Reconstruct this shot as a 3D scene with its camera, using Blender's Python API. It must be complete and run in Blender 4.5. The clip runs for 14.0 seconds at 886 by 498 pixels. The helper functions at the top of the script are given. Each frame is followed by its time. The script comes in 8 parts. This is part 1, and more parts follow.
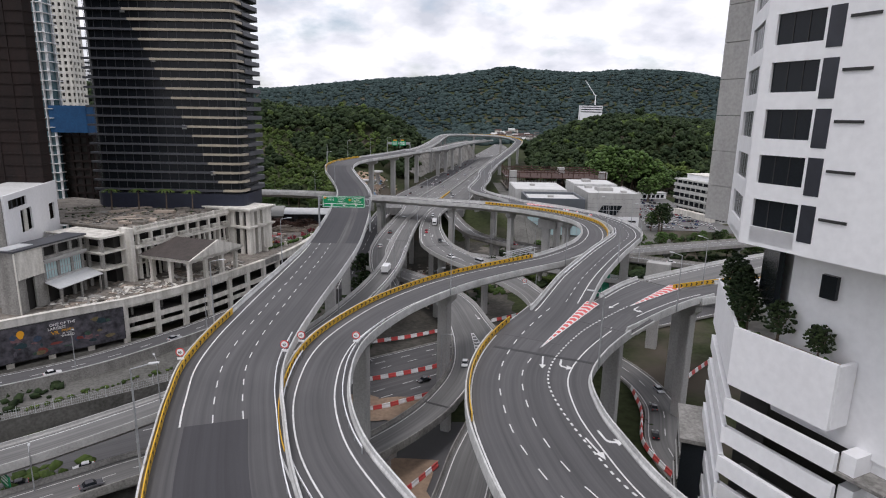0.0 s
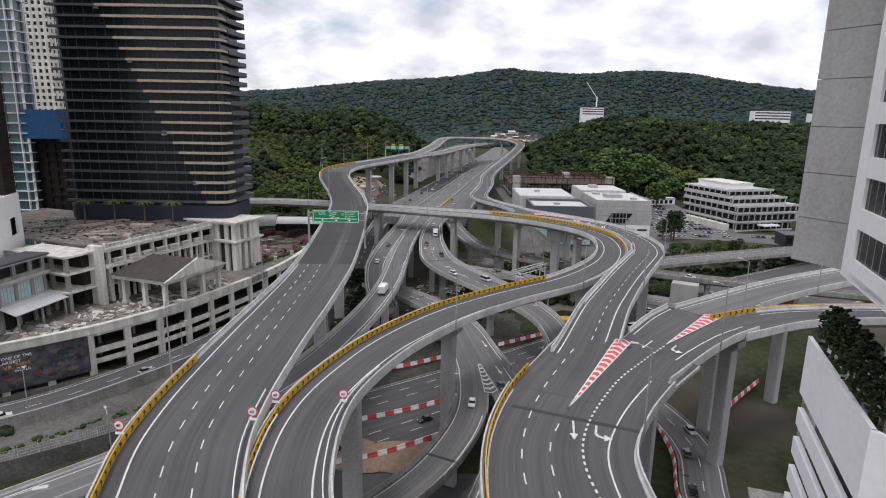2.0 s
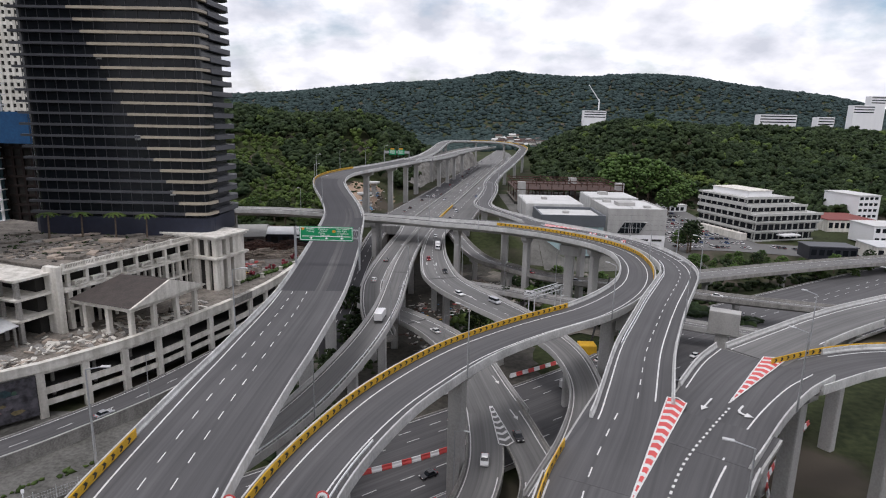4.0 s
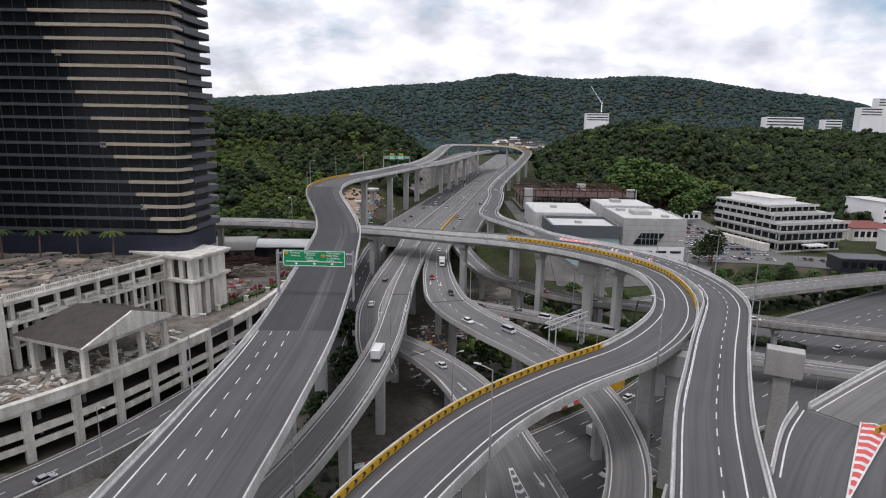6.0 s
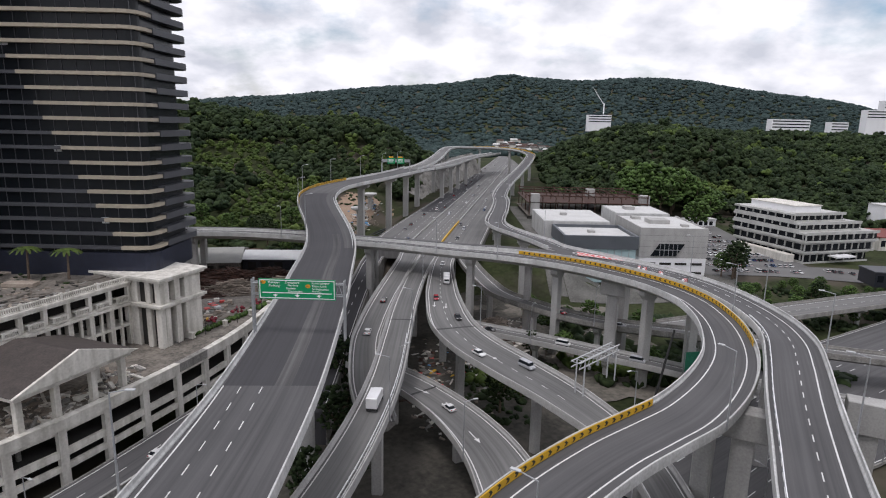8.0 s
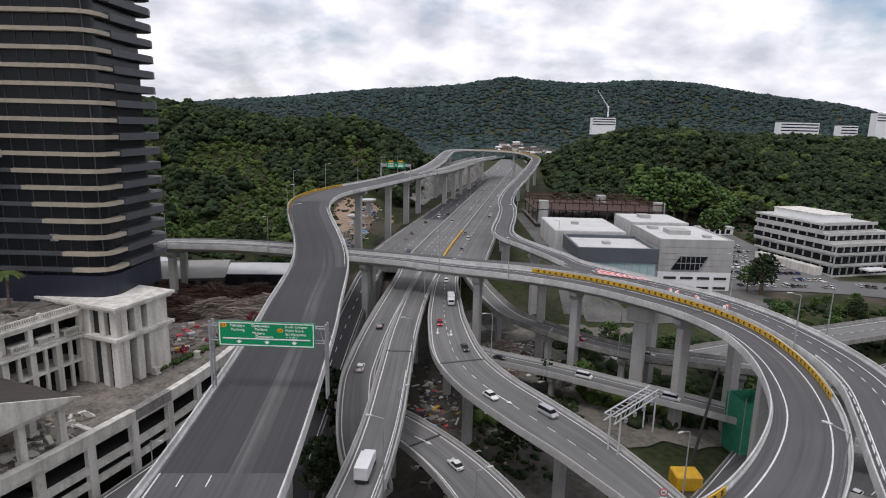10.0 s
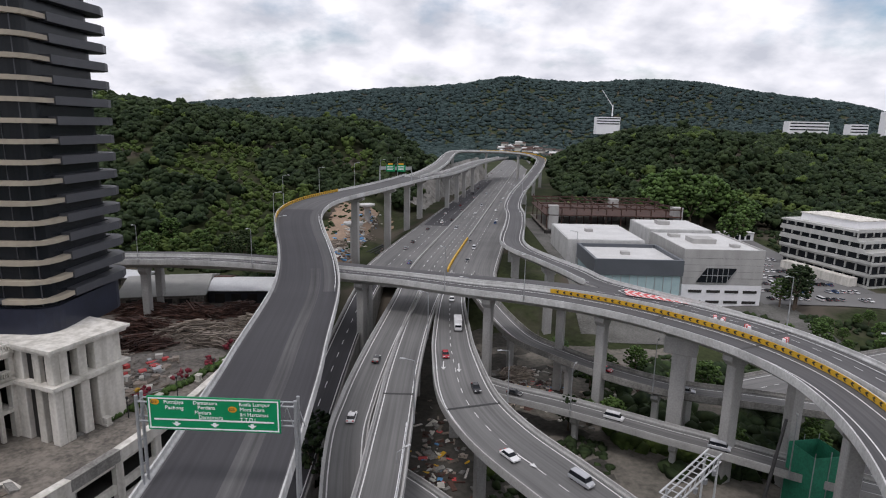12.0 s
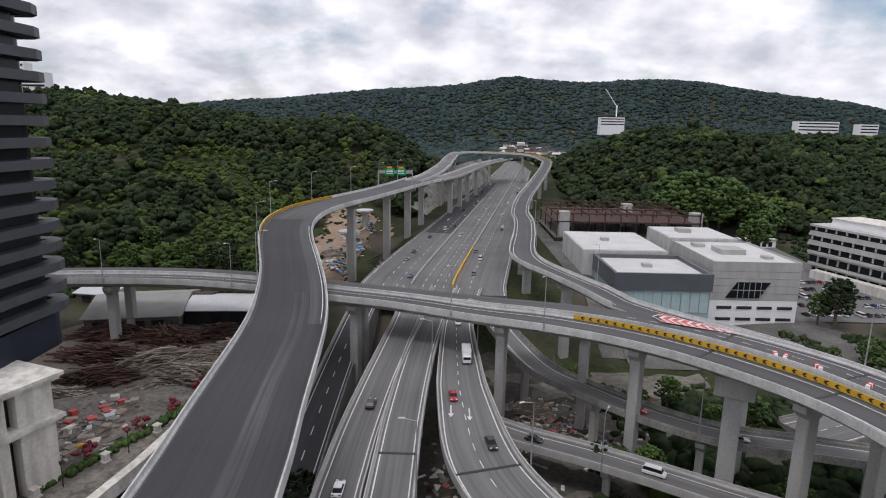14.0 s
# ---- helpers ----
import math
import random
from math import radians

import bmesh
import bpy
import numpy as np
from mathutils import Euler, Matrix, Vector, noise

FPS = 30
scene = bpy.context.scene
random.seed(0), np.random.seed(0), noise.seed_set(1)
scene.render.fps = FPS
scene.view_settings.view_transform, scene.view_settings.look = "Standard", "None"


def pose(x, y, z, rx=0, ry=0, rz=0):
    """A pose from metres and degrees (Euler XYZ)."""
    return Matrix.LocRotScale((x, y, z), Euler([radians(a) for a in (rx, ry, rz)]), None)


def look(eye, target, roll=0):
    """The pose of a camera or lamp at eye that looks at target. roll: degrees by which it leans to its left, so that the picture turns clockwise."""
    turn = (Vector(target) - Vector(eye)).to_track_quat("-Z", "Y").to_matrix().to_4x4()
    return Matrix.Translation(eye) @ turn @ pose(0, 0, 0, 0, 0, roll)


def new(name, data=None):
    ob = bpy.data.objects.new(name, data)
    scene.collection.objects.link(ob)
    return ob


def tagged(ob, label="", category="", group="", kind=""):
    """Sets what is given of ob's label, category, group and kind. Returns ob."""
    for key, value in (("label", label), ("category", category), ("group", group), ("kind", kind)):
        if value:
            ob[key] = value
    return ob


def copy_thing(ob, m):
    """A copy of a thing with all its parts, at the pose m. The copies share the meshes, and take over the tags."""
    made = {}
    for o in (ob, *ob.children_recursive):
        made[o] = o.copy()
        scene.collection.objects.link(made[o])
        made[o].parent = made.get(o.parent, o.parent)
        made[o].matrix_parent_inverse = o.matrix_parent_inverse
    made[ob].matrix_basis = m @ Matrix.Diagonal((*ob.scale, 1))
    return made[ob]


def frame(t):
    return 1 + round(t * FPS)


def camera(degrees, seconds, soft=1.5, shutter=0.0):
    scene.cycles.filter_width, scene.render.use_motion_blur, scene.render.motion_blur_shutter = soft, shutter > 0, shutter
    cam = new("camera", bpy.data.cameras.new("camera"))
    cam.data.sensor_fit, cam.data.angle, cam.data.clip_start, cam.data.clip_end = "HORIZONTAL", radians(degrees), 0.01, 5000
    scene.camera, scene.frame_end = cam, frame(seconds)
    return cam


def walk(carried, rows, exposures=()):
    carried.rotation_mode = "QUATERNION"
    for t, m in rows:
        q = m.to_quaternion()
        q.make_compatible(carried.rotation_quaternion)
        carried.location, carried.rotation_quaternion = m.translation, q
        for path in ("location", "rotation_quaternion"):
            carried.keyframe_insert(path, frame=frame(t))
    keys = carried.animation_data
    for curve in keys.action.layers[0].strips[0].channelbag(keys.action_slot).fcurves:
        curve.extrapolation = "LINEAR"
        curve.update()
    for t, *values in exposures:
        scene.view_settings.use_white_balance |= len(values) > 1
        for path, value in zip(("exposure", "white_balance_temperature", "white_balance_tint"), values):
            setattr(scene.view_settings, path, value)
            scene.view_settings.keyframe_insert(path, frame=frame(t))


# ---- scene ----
cam = camera(73.7, 14.0, soft=1.1)
PATH = [
    (0, (0.93, -0.045, 66.362), (0.916, 1.906, 65.922), 1.1),
    (0.5, (0.703, 3.934, 66.579), (0.69, 5.885, 66.14), 1.0),
    (1, (0.436, 8.089, 66.8), (0.424, 10.04, 66.361), 1.0),
    (1.5, (0.117, 12.338, 67.001), (0.105, 14.29, 66.565), 1.0),
    (2, (-0.165, 16.864, 67.19), (-0.177, 18.816, 66.756), 1.0),
    (2.5, (-0.56, 21.527, 67.193), (-0.572, 23.48, 66.763), 1.0),
    (3, (-0.915, 26.207, 67.21), (-0.927, 28.161, 66.783), 1.0),
    (3.2, (-1.077, 28.138, 67.237), (-1.088, 30.092, 66.811), 1.0),
    (5.3, (-3.035, 49.832, 67.57), (-3.045, 51.786, 67.145), 1.2),
    (5.5, (-3.223, 51.866, 67.565), (-3.233, 53.822, 67.146), 1.0),
    (6, (-3.698, 57.057, 67.599), (-3.707, 59.014, 67.183), 1.0),
    (6.5, (-4.076, 62.234, 67.685), (-4.085, 64.19, 67.27), 1.0),
    (7, (-4.526, 67.536, 67.695), (-4.533, 69.493, 67.281), 1.1),
    (7.5, (-5.179, 72.733, 67.657), (-5.185, 74.69, 67.244), 1.2),
    (8, (-5.913, 77.742, 67.689), (-5.916, 79.699, 67.277), 1.2),
    (8.2, (-6.136, 79.734, 67.682), (-6.139, 81.692, 67.273), 1.4),
    (10.3, (-7.053, 100.655, 67.631), (-7.061, 102.613, 67.227), 1.3),
    (10.5, (-7.154, 102.713, 67.634), (-7.163, 104.672, 67.23), 1.1),
    (11, (-7.402, 107.876, 67.664), (-7.411, 109.835, 67.261), 1.1),
    (11.5, (-7.805, 113.06, 67.787), (-7.815, 115.019, 67.382), 1.2),
    (12, (-8.202, 118.167, 67.767), (-8.212, 120.126, 67.362), 1.2),
    (12.5, (-8.587, 123.284, 67.67), (-8.597, 125.243, 67.268), 1.1),
    (13, (-8.89, 128.391, 67.594), (-8.901, 130.35, 67.192), 1.1),
    (13.5, (-9.144, 133.402, 67.539), (-9.156, 135.361, 67.138), 1.0),
    (14, (-9.476, 138.209, 67.572), (-9.489, 140.168, 67.17), 1.1),
]
walk(cam, [(t, look(eye, target, roll)) for t, eye, target, roll in PATH], [(0, 0.03, 6200, 16), (7, -0.02, 6200, 16), (14, -0.16, 6200, 16)])

# ---- light ----
SUN_EL, SUN_ROT = radians(52), radians(215)
world = bpy.data.worlds.new("sky")
scene.world = world
world.use_nodes = True
wn, wl = world.node_tree.nodes, world.node_tree.links
wn.clear()
w_out = wn.new("ShaderNodeOutputWorld")
w_bg = wn.new("ShaderNodeBackground")
w_bg.inputs[1].default_value = 0.118
sky = wn.new("ShaderNodeTexSky")
sky.sky_type, sky.sun_disc, sky.sun_elevation, sky.sun_rotation = "NISHITA", False, SUN_EL, SUN_ROT
sky.dust_density, sky.air_density = 2.0, 1.2
w_tc = wn.new("ShaderNodeTexCoord")
w_sep = wn.new("ShaderNodeSeparateXYZ")
wl.new(w_tc.outputs["Generated"], w_sep.inputs[0])
# cloud layer: the view direction is flattened on a plane overhead
w_add = wn.new("ShaderNodeMath")
w_add.operation = "ADD"
w_add.inputs[1].default_value = 0.42
w_abs = wn.new("ShaderNodeMath")
w_abs.operation = "ABSOLUTE"
wl.new(w_sep.outputs[2], w_abs.inputs[0])
wl.new(w_abs.outputs[0], w_add.inputs[0])
w_dx, w_dy = wn.new("ShaderNodeMath"), wn.new("ShaderNodeMath")
w_dx.operation = w_dy.operation = "DIVIDE"
wl.new(w_sep.outputs[0], w_dx.inputs[0])
wl.new(w_add.outputs[0], w_dx.inputs[1])
wl.new(w_sep.outputs[1], w_dy.inputs[0])
wl.new(w_add.outputs[0], w_dy.inputs[1])
w_com = wn.new("ShaderNodeCombineXYZ")
wl.new(w_dx.outputs[0], w_com.inputs[0])
wl.new(w_dy.outputs[0], w_com.inputs[1])
w_n1 = wn.new("ShaderNodeTexNoise")
w_n1.inputs["Scale"].default_value, w_n1.inputs["Detail"].default_value = 2.6, 9
w_n1.inputs["Roughness"].default_value = 0.55
wl.new(w_com.outputs[0], w_n1.inputs["Vector"])
w_n2 = wn.new("ShaderNodeTexNoise")
w_n2.inputs["Scale"].default_value, w_n2.inputs["Detail"].default_value = 5.0, 8
wl.new(w_com.outputs[0], w_n2.inputs["Vector"])
w_r1 = wn.new("ShaderNodeValToRGB")
w_r1.color_ramp.elements[0].position, w_r1.color_ramp.elements[1].position = 0.28, 0.46
wl.new(w_n1.outputs["Fac"], w_r1.inputs[0])
w_r2 = wn.new("ShaderNodeValToRGB")
w_r2.color_ramp.elements[0].position, w_r2.color_ramp.elements[0].color = 0.32, (5.6, 5.8, 6.1, 1)
w_r2.color_ramp.elements[1].position, w_r2.color_ramp.elements[1].color = 0.62, (9.9, 9.8, 9.7, 1)
wl.new(w_n2.outputs["Fac"], w_r2.inputs[0])
w_mix = wn.new("ShaderNodeMix")
w_mix.data_type = "RGBA"
wl.new(w_r1.outputs[0], w_mix.inputs["Factor"])
wl.new(sky.outputs[0], w_mix.inputs["A"])
wl.new(w_r2.outputs[0], w_mix.inputs["B"])
wl.new(w_mix.outputs["Result"], w_bg.inputs[0])
wl.new(w_bg.outputs[0], w_out.inputs[0])
sun = new("sun", bpy.data.lights.new("sun", "SUN"))
sun.data.energy, sun.data.angle, sun.data.color = 1.3, radians(14), (1.0, 0.96, 0.9)
sun.matrix_world = look((0, 0, 300), (60, 110, 0))


# ---- materials ----
def material(name, c1, c2=None, rough=0.8, metal=0.0, scale=0.4, fine=6.0, bump=0.15, streak=0.0, mix=0.5, spec=0.4, random_tint=0.0):
    m = bpy.data.materials.new(name)
    m.use_nodes = True
    n, l = m.node_tree.nodes, m.node_tree.links
    b = n["Principled BSDF"]
    b.inputs["Roughness"].default_value, b.inputs["Metallic"].default_value = rough, metal
    b.inputs["Specular IOR Level"].default_value = spec
    c2 = c2 or tuple(v * 0.75 for v in c1)
    geo = n.new("ShaderNodeNewGeometry")
    big, small = n.new("ShaderNodeTexNoise"), n.new("ShaderNodeTexNoise")
    big.inputs["Scale"].default_value, big.inputs["Detail"].default_value = scale, 6
    small.inputs["Scale"].default_value, small.inputs["Detail"].default_value = fine, 5
    src = geo.outputs["Position"]
    if streak:
        mp = n.new("ShaderNodeMapping")
        mp.inputs["Scale"].default_value = (1, 1, 1 / streak)
        l.new(src, mp.inputs[0])
        l.new(mp.outputs[0], big.inputs["Vector"])
    else:
        l.new(src, big.inputs["Vector"])
    l.new(src, small.inputs["Vector"])
    add = n.new("ShaderNodeMath")
    add.operation = "MULTIPLY_ADD"
    add.inputs[1].default_value = mix
    l.new(small.outputs["Fac"], add.inputs[0])
    half = n.new("ShaderNodeMath")
    half.operation = "MULTIPLY"
    half.inputs[1].default_value = 1 - mix
    l.new(big.outputs["Fac"], half.inputs[0])
    l.new(half.outputs[0], add.inputs[2])
    ramp = n.new("ShaderNodeValToRGB")
    ramp.color_ramp.elements[0].position, ramp.color_ramp.elements[1].position = 0.36, 0.62
    ramp.color_ramp.elements[0].color, ramp.color_ramp.elements[1].color = (*c2, 1), (*c1, 1)
    l.new(add.outputs[0], ramp.inputs[0])
    last = ramp.outputs[0]
    if random_tint:
        island = n.new("ShaderNodeObjectInfo") if random_tint < 0 else None
        hsv = n.new("ShaderNodeHueSaturation")
        rnd = island.outputs["Random"] if island else geo.outputs["Random Per Island"]
        mr = n.new("ShaderNodeMapRange")
        mr.inputs["To Min"].default_value, mr.inputs["To Max"].default_value = 1 - abs(random_tint), 1 + abs(random_tint)
        l.new(rnd, mr.inputs["Value"])
        l.new(mr.outputs[0], hsv.inputs["Value"])
        l.new(last, hsv.inputs["Color"])
        last = hsv.outputs[0]
    l.new(last, b.inputs["Base Color"])
    if bump:
        bp = n.new("ShaderNodeBump")
        bp.inputs["Strength"].default_value, bp.inputs["Distance"].default_value = bump, 0.05
        l.new(small.outputs["Fac"], bp.inputs["Height"])
        l.new(bp.outputs[0], b.inputs["Normal"])
    return m


def asphalt(name, c1, c2, streak=0.5):
    """Asphalt with wheel tracks and stains drawn out along the lane, over a fine grain."""
    m = material(name, c1, c2, 0.88, scale=0.05, fine=9.0, bump=0.08, mix=0.25)
    n, l = m.node_tree.nodes, m.node_tree.links
    b = n["Principled BSDF"]
    base = b.inputs["Base Color"].links[0].from_socket
    uv = n.new("ShaderNodeUVMap")
    uv.uv_map = "lane"
    tracks = []
    for sx, sy, detail in ((0.75, 0.006, 3), (2.6, 0.03, 5)):
        mp = n.new("ShaderNodeMapping")
        mp.inputs["Scale"].default_value = (sx, sy, 1)
        l.new(uv.outputs[0], mp.inputs[0])
        t = n.new("ShaderNodeTexNoise")
        t.inputs["Scale"].default_value, t.inputs["Detail"].default_value = 1.0, detail
        l.new(mp.outputs[0], t.inputs["Vector"])
        tracks.append(t.outputs["Fac"])
    mean = n.new("ShaderNodeMath")
    mean.operation = "ADD"
    l.new(tracks[0], mean.inputs[0])
    l.new(tracks[1], mean.inputs[1])
    mr = n.new("ShaderNodeMapRange")
    mr.inputs["From Min"].default_value, mr.inputs["From Max"].default_value = 0.7, 1.3
    mr.inputs["To Min"].default_value, mr.inputs["To Max"].default_value = 1 - streak / 2, 1 + streak / 2
    l.new(mean.outputs[0], mr.inputs["Value"])
    hsv = n.new("ShaderNodeHueSaturation")
    l.new(mr.outputs[0], hsv.inputs["Value"])
    l.new(base, hsv.inputs["Color"])
    l.new(hsv.outputs[0], b.inputs["Base Color"])
    return m


ASPHALT = asphalt("asphalt_grey", (0.094, 0.092, 0.094), (0.074, 0.073, 0.075), 0.5)
ASPHALT_NEW = asphalt("asphalt_new", (0.053, 0.052, 0.056), (0.043, 0.042, 0.046), 0.3)
WORN = asphalt("asphalt_worn", (0.094, 0.092, 0.092), (0.05, 0.049, 0.052), 0.9)
ASPHALT_OLD = asphalt("asphalt_old", (0.155, 0.153, 0.149), (0.118, 0.117, 0.115), 0.55)
CONCRETE = material("concrete", (0.43, 0.425, 0.41), (0.31, 0.305, 0.295), 0.85, scale=0.35, fine=3.0, streak=3.0, bump=0.12)
CONCRETE_NEW = material("concrete_new", (0.57, 0.57, 0.56), (0.38, 0.38, 0.37), 0.8, scale=0.4, fine=2.5, streak=3.0, bump=0.1, random_tint=-0.09)
CONCRETE_OLD = material("concrete_stained", (0.31, 0.30, 0.28), (0.14, 0.135, 0.125), 0.9, scale=0.4, fine=3.0, streak=4.0, bump=0.15)
CONCRETE_DARK = material("concrete_dark", (0.15, 0.145, 0.135), (0.06, 0.06, 0.052), 0.92, scale=0.12, fine=1.6, bump=0.2)
LINE = material("road_paint", (0.72, 0.72, 0.71), (0.5, 0.5, 0.49), 0.7, scale=1.2, fine=8, bump=0.05)
YELLOW = material("yellow_paint", (0.68, 0.40, 0.02), (0.5, 0.29, 0.02), 0.55, scale=0.6, fine=5, bump=0.05)
BLACK = material("black_paint", (0.03, 0.03, 0.03), (0.02, 0.02, 0.02), 0.6, bump=0.03)
RED = material("red_paint", (0.62, 0.09, 0.08), (0.5, 0.07, 0.07), 0.6, scale=0.8, bump=0.05)
WHITE = material("white_paint", (0.82, 0.82, 0.83), (0.74, 0.74, 0.75), 0.55, scale=0.15, fine=1.5, streak=5.0, bump=0.04)
OFFWHITE = material("weathered_white", (0.74, 0.715, 0.66), (0.46, 0.44, 0.39), 0.85, scale=0.6, fine=2.0, streak=7.0, bump=0.08, mix=0.28)
OFFGREY = material("weathered_slab", (0.24, 0.215, 0.185), (0.07, 0.064, 0.056), 0.9, scale=0.25, fine=1.5, bump=0.15)
GLASS = material("dark_glass", (0.014, 0.017, 0.021), (0.009, 0.011, 0.014), 0.22, scale=0.1, bump=0.0, spec=0.22)
GLASS_TEAL = material("teal_glass", (0.09, 0.16, 0.18), (0.05, 0.10, 0.12), 0.12, scale=0.2, bump=0.0, spec=0.7)
GLASS_PALE = material("pale_glass", (0.42, 0.55, 0.56), (0.34, 0.47, 0.49), 0.2, scale=0.4, bump=0.0, spec=0.6)
DARK = material("dark_cladding", (0.030, 0.032, 0.042), (0.018, 0.02, 0.026), 0.35, scale=0.2, fine=1.0, bump=0.03)
NAVY = material("navy_cladding", (0.022, 0.026, 0.045), (0.015, 0.018, 0.03), 0.4, scale=0.2, fine=1.0, bump=0.03)
BEIGE = material("beige_fin", (0.42, 0.37, 0.29), (0.33, 0.29, 0.23), 0.6, scale=0.2, fine=1.0, bump=0.03)
# dark grey parts, and the tower fins where a cast shadow is painted
GREY_AND_SHADOW = material("dark_grey_and_shadow", (0.075, 0.078, 0.088), (0.05, 0.052, 0.06), 0.5, scale=0.2, bump=0.03)
BROWN_NET = material("brown_netting", (0.020, 0.011, 0.009), (0.009, 0.006, 0.0055), 0.9, scale=0.25, fine=1.5, streak=3, bump=0.2)
BLUE_NET = material("blue_netting", (0.02, 0.10, 0.24), (0.015, 0.07, 0.18), 0.8, scale=0.3, fine=1.5, bump=0.2)
# near-black that puts the shade of rooms into their walls; some rubble too
SHADE_BLACK = material("shade_black", (0.035, 0.033, 0.03), (0.02, 0.019, 0.018), 0.95, scale=0.4, bump=0.05)
ROOF_BROWN = material("brown_roof", (0.075, 0.062, 0.056), (0.045, 0.038, 0.035), 0.8, scale=0.5, fine=3, bump=0.15)
STEEL = material("galvanised_steel", (0.42, 0.43, 0.44), (0.32, 0.33, 0.34), 0.5, 0.5, scale=1.0, fine=6, bump=0.05)
GREEN_SIGN = material("green_sign_sheet", (0.0, 0.26, 0.10), (0.0, 0.23, 0.085), 0.45, scale=0.6, bump=0.0)
SIGN_WHITE = material("sign_white", (0.85, 0.85, 0.85), (0.8, 0.8, 0.8), 0.5, bump=0.0)
SIGN_ORANGE = material("sign_orange", (0.75, 0.36, 0.02), (0.68, 0.32, 0.02), 0.5, bump=0.0)
LEAF = material("leaves", (0.075, 0.125, 0.03), (0.028, 0.055, 0.014), 0.7, scale=0.12, fine=1.2, bump=0.5, random_tint=0.45, spec=0.2)
LEAF_DARK = material("leaves_dark", (0.040, 0.058, 0.023), (0.010, 0.020, 0.010), 0.8, scale=0.05, fine=0.7, bump=0.4, random_tint=0.32, spec=0.12)
LEAF_HILL = material("leaves_pale", (0.085, 0.118, 0.030), (0.036, 0.062, 0.018), 0.75, scale=0.06, fine=0.7, bump=0.4, random_tint=0.28, spec=0.12)
# bluer leaf green, with the distance haze mixed into the colour
LEAF_HAZED = material("leaves_hazed", (0.044, 0.066, 0.062), (0.028, 0.044, 0.045), 0.85, scale=0.008, fine=0.1, bump=0.4, random_tint=0.22, spec=0.1)
BARK = material("bark", (0.16, 0.12, 0.09), (0.09, 0.07, 0.05), 0.95, scale=1.5, fine=9, bump=0.4)
EARTH = material("earth", (0.33, 0.235, 0.165), (0.20, 0.145, 0.105), 0.95, scale=0.07, fine=0.9, bump=0.25)
RUST = material("rusty_steel", (0.10, 0.048, 0.035), (0.04, 0.025, 0.021), 0.85, scale=0.5, fine=4, bump=0.2, random_tint=0.5)
TIMBER = material("scrap_timber", (0.34, 0.29, 0.24), (0.2, 0.165, 0.135), 0.9, scale=0.6, fine=5, bump=0.2, random_tint=0.5)
METAL_ROOF = material("metal_roof", (0.55, 0.56, 0.56), (0.44, 0.45, 0.46), 0.5, 0.1, scale=0.2, fine=2, bump=0.08)
ROOF_GREY = material("grey_roof", (0.58, 0.58, 0.57), (0.46, 0.46, 0.45), 0.85, scale=0.15, fine=1.5, bump=0.08)
RUBBER = material("rubber", (0.02, 0.02, 0.02), (0.015, 0.015, 0.015), 0.85, bump=0.05)
LAMP_RED = material("tail_light", (0.4, 0.02, 0.02), (0.35, 0.02, 0.02), 0.3, bump=0.0)
LAMP_WHITE = material("head_light", (0.8, 0.8, 0.78), (0.7, 0.7, 0.68), 0.2, bump=0.0)
FLOWER = material("bougainvillea", (0.28, 0.025, 0.045), (0.10, 0.02, 0.025), 0.7, scale=1, fine=4, bump=0.3, random_tint=0.4)
BLUE_TARP = material("blue_tarpaulin", (0.12, 0.34, 0.62), (0.08, 0.24, 0.46), 0.6, scale=0.6, bump=0.2)
POSTER = material("billboard_art", (0.10, 0.095, 0.11), (0.012, 0.012, 0.016), 0.5, scale=0.45, fine=1.1, bump=0.0)
GREEN_NET = material("green_netting", (0.03, 0.24, 0.14), (0.02, 0.15, 0.09), 0.8, scale=0.6, fine=3, bump=0.2)


def ground_material():
    """Grass, earth and paved patches over the whole ground."""
    m = material("ground_cover", (0.050, 0.060, 0.026), (0.020, 0.026, 0.012), 0.95, scale=0.035, fine=0.6, bump=0.4, spec=0.1)
    n, l = m.node_tree.nodes, m.node_tree.links
    b = n["Principled BSDF"]
    grass = b.inputs["Base Color"].links[0].from_socket
    noise_a = n.new("ShaderNodeTexNoise")
    noise_a.inputs["Scale"].default_value, noise_a.inputs["Detail"].default_value = 0.022, 7
    geo = n.new("ShaderNodeNewGeometry")
    l.new(geo.outputs["Position"], noise_a.inputs["Vector"])
    r = n.new("ShaderNodeValToRGB")
    r.color_ramp.elements[0].position, r.color_ramp.elements[1].position = 0.52, 0.62
    l.new(noise_a.outputs["Fac"], r.inputs[0])
    mx = n.new("ShaderNodeMix")
    mx.data_type = "RGBA"
    mx.inputs["B"].default_value = (0.085, 0.073, 0.058, 1)
    l.new(r.outputs[0], mx.inputs["Factor"])
    l.new(grass, mx.inputs["A"])
    l.new(mx.outputs["Result"], b.inputs["Base Color"])
    return m


GROUND = ground_material()


# ---- mesh helpers ----
def mesh_object(name, verts, faces, mat, parent=None, label="", smooth=False):
    me = bpy.data.meshes.new(name)
    me.from_pydata(verts, [], faces)
    me.materials.append(mat)
    if smooth:
        me.polygons.foreach_set("use_smooth", [True] * len(me.polygons))
    me.update()
    ob = new(name, me)
    ob.parent = parent
    return tagged(ob, label)


def part(name, bm, mat, parent, label="", smooth=False):
    me = bpy.data.meshes.new(name)
    bm.to_mesh(me)
    bm.free()
    me.materials.append(mat)
    if smooth:
        me.polygons.foreach_set("use_smooth", [True] * len(me.polygons))
    ob = new(name, me)
    ob.parent = parent
    return tagged(ob, label)


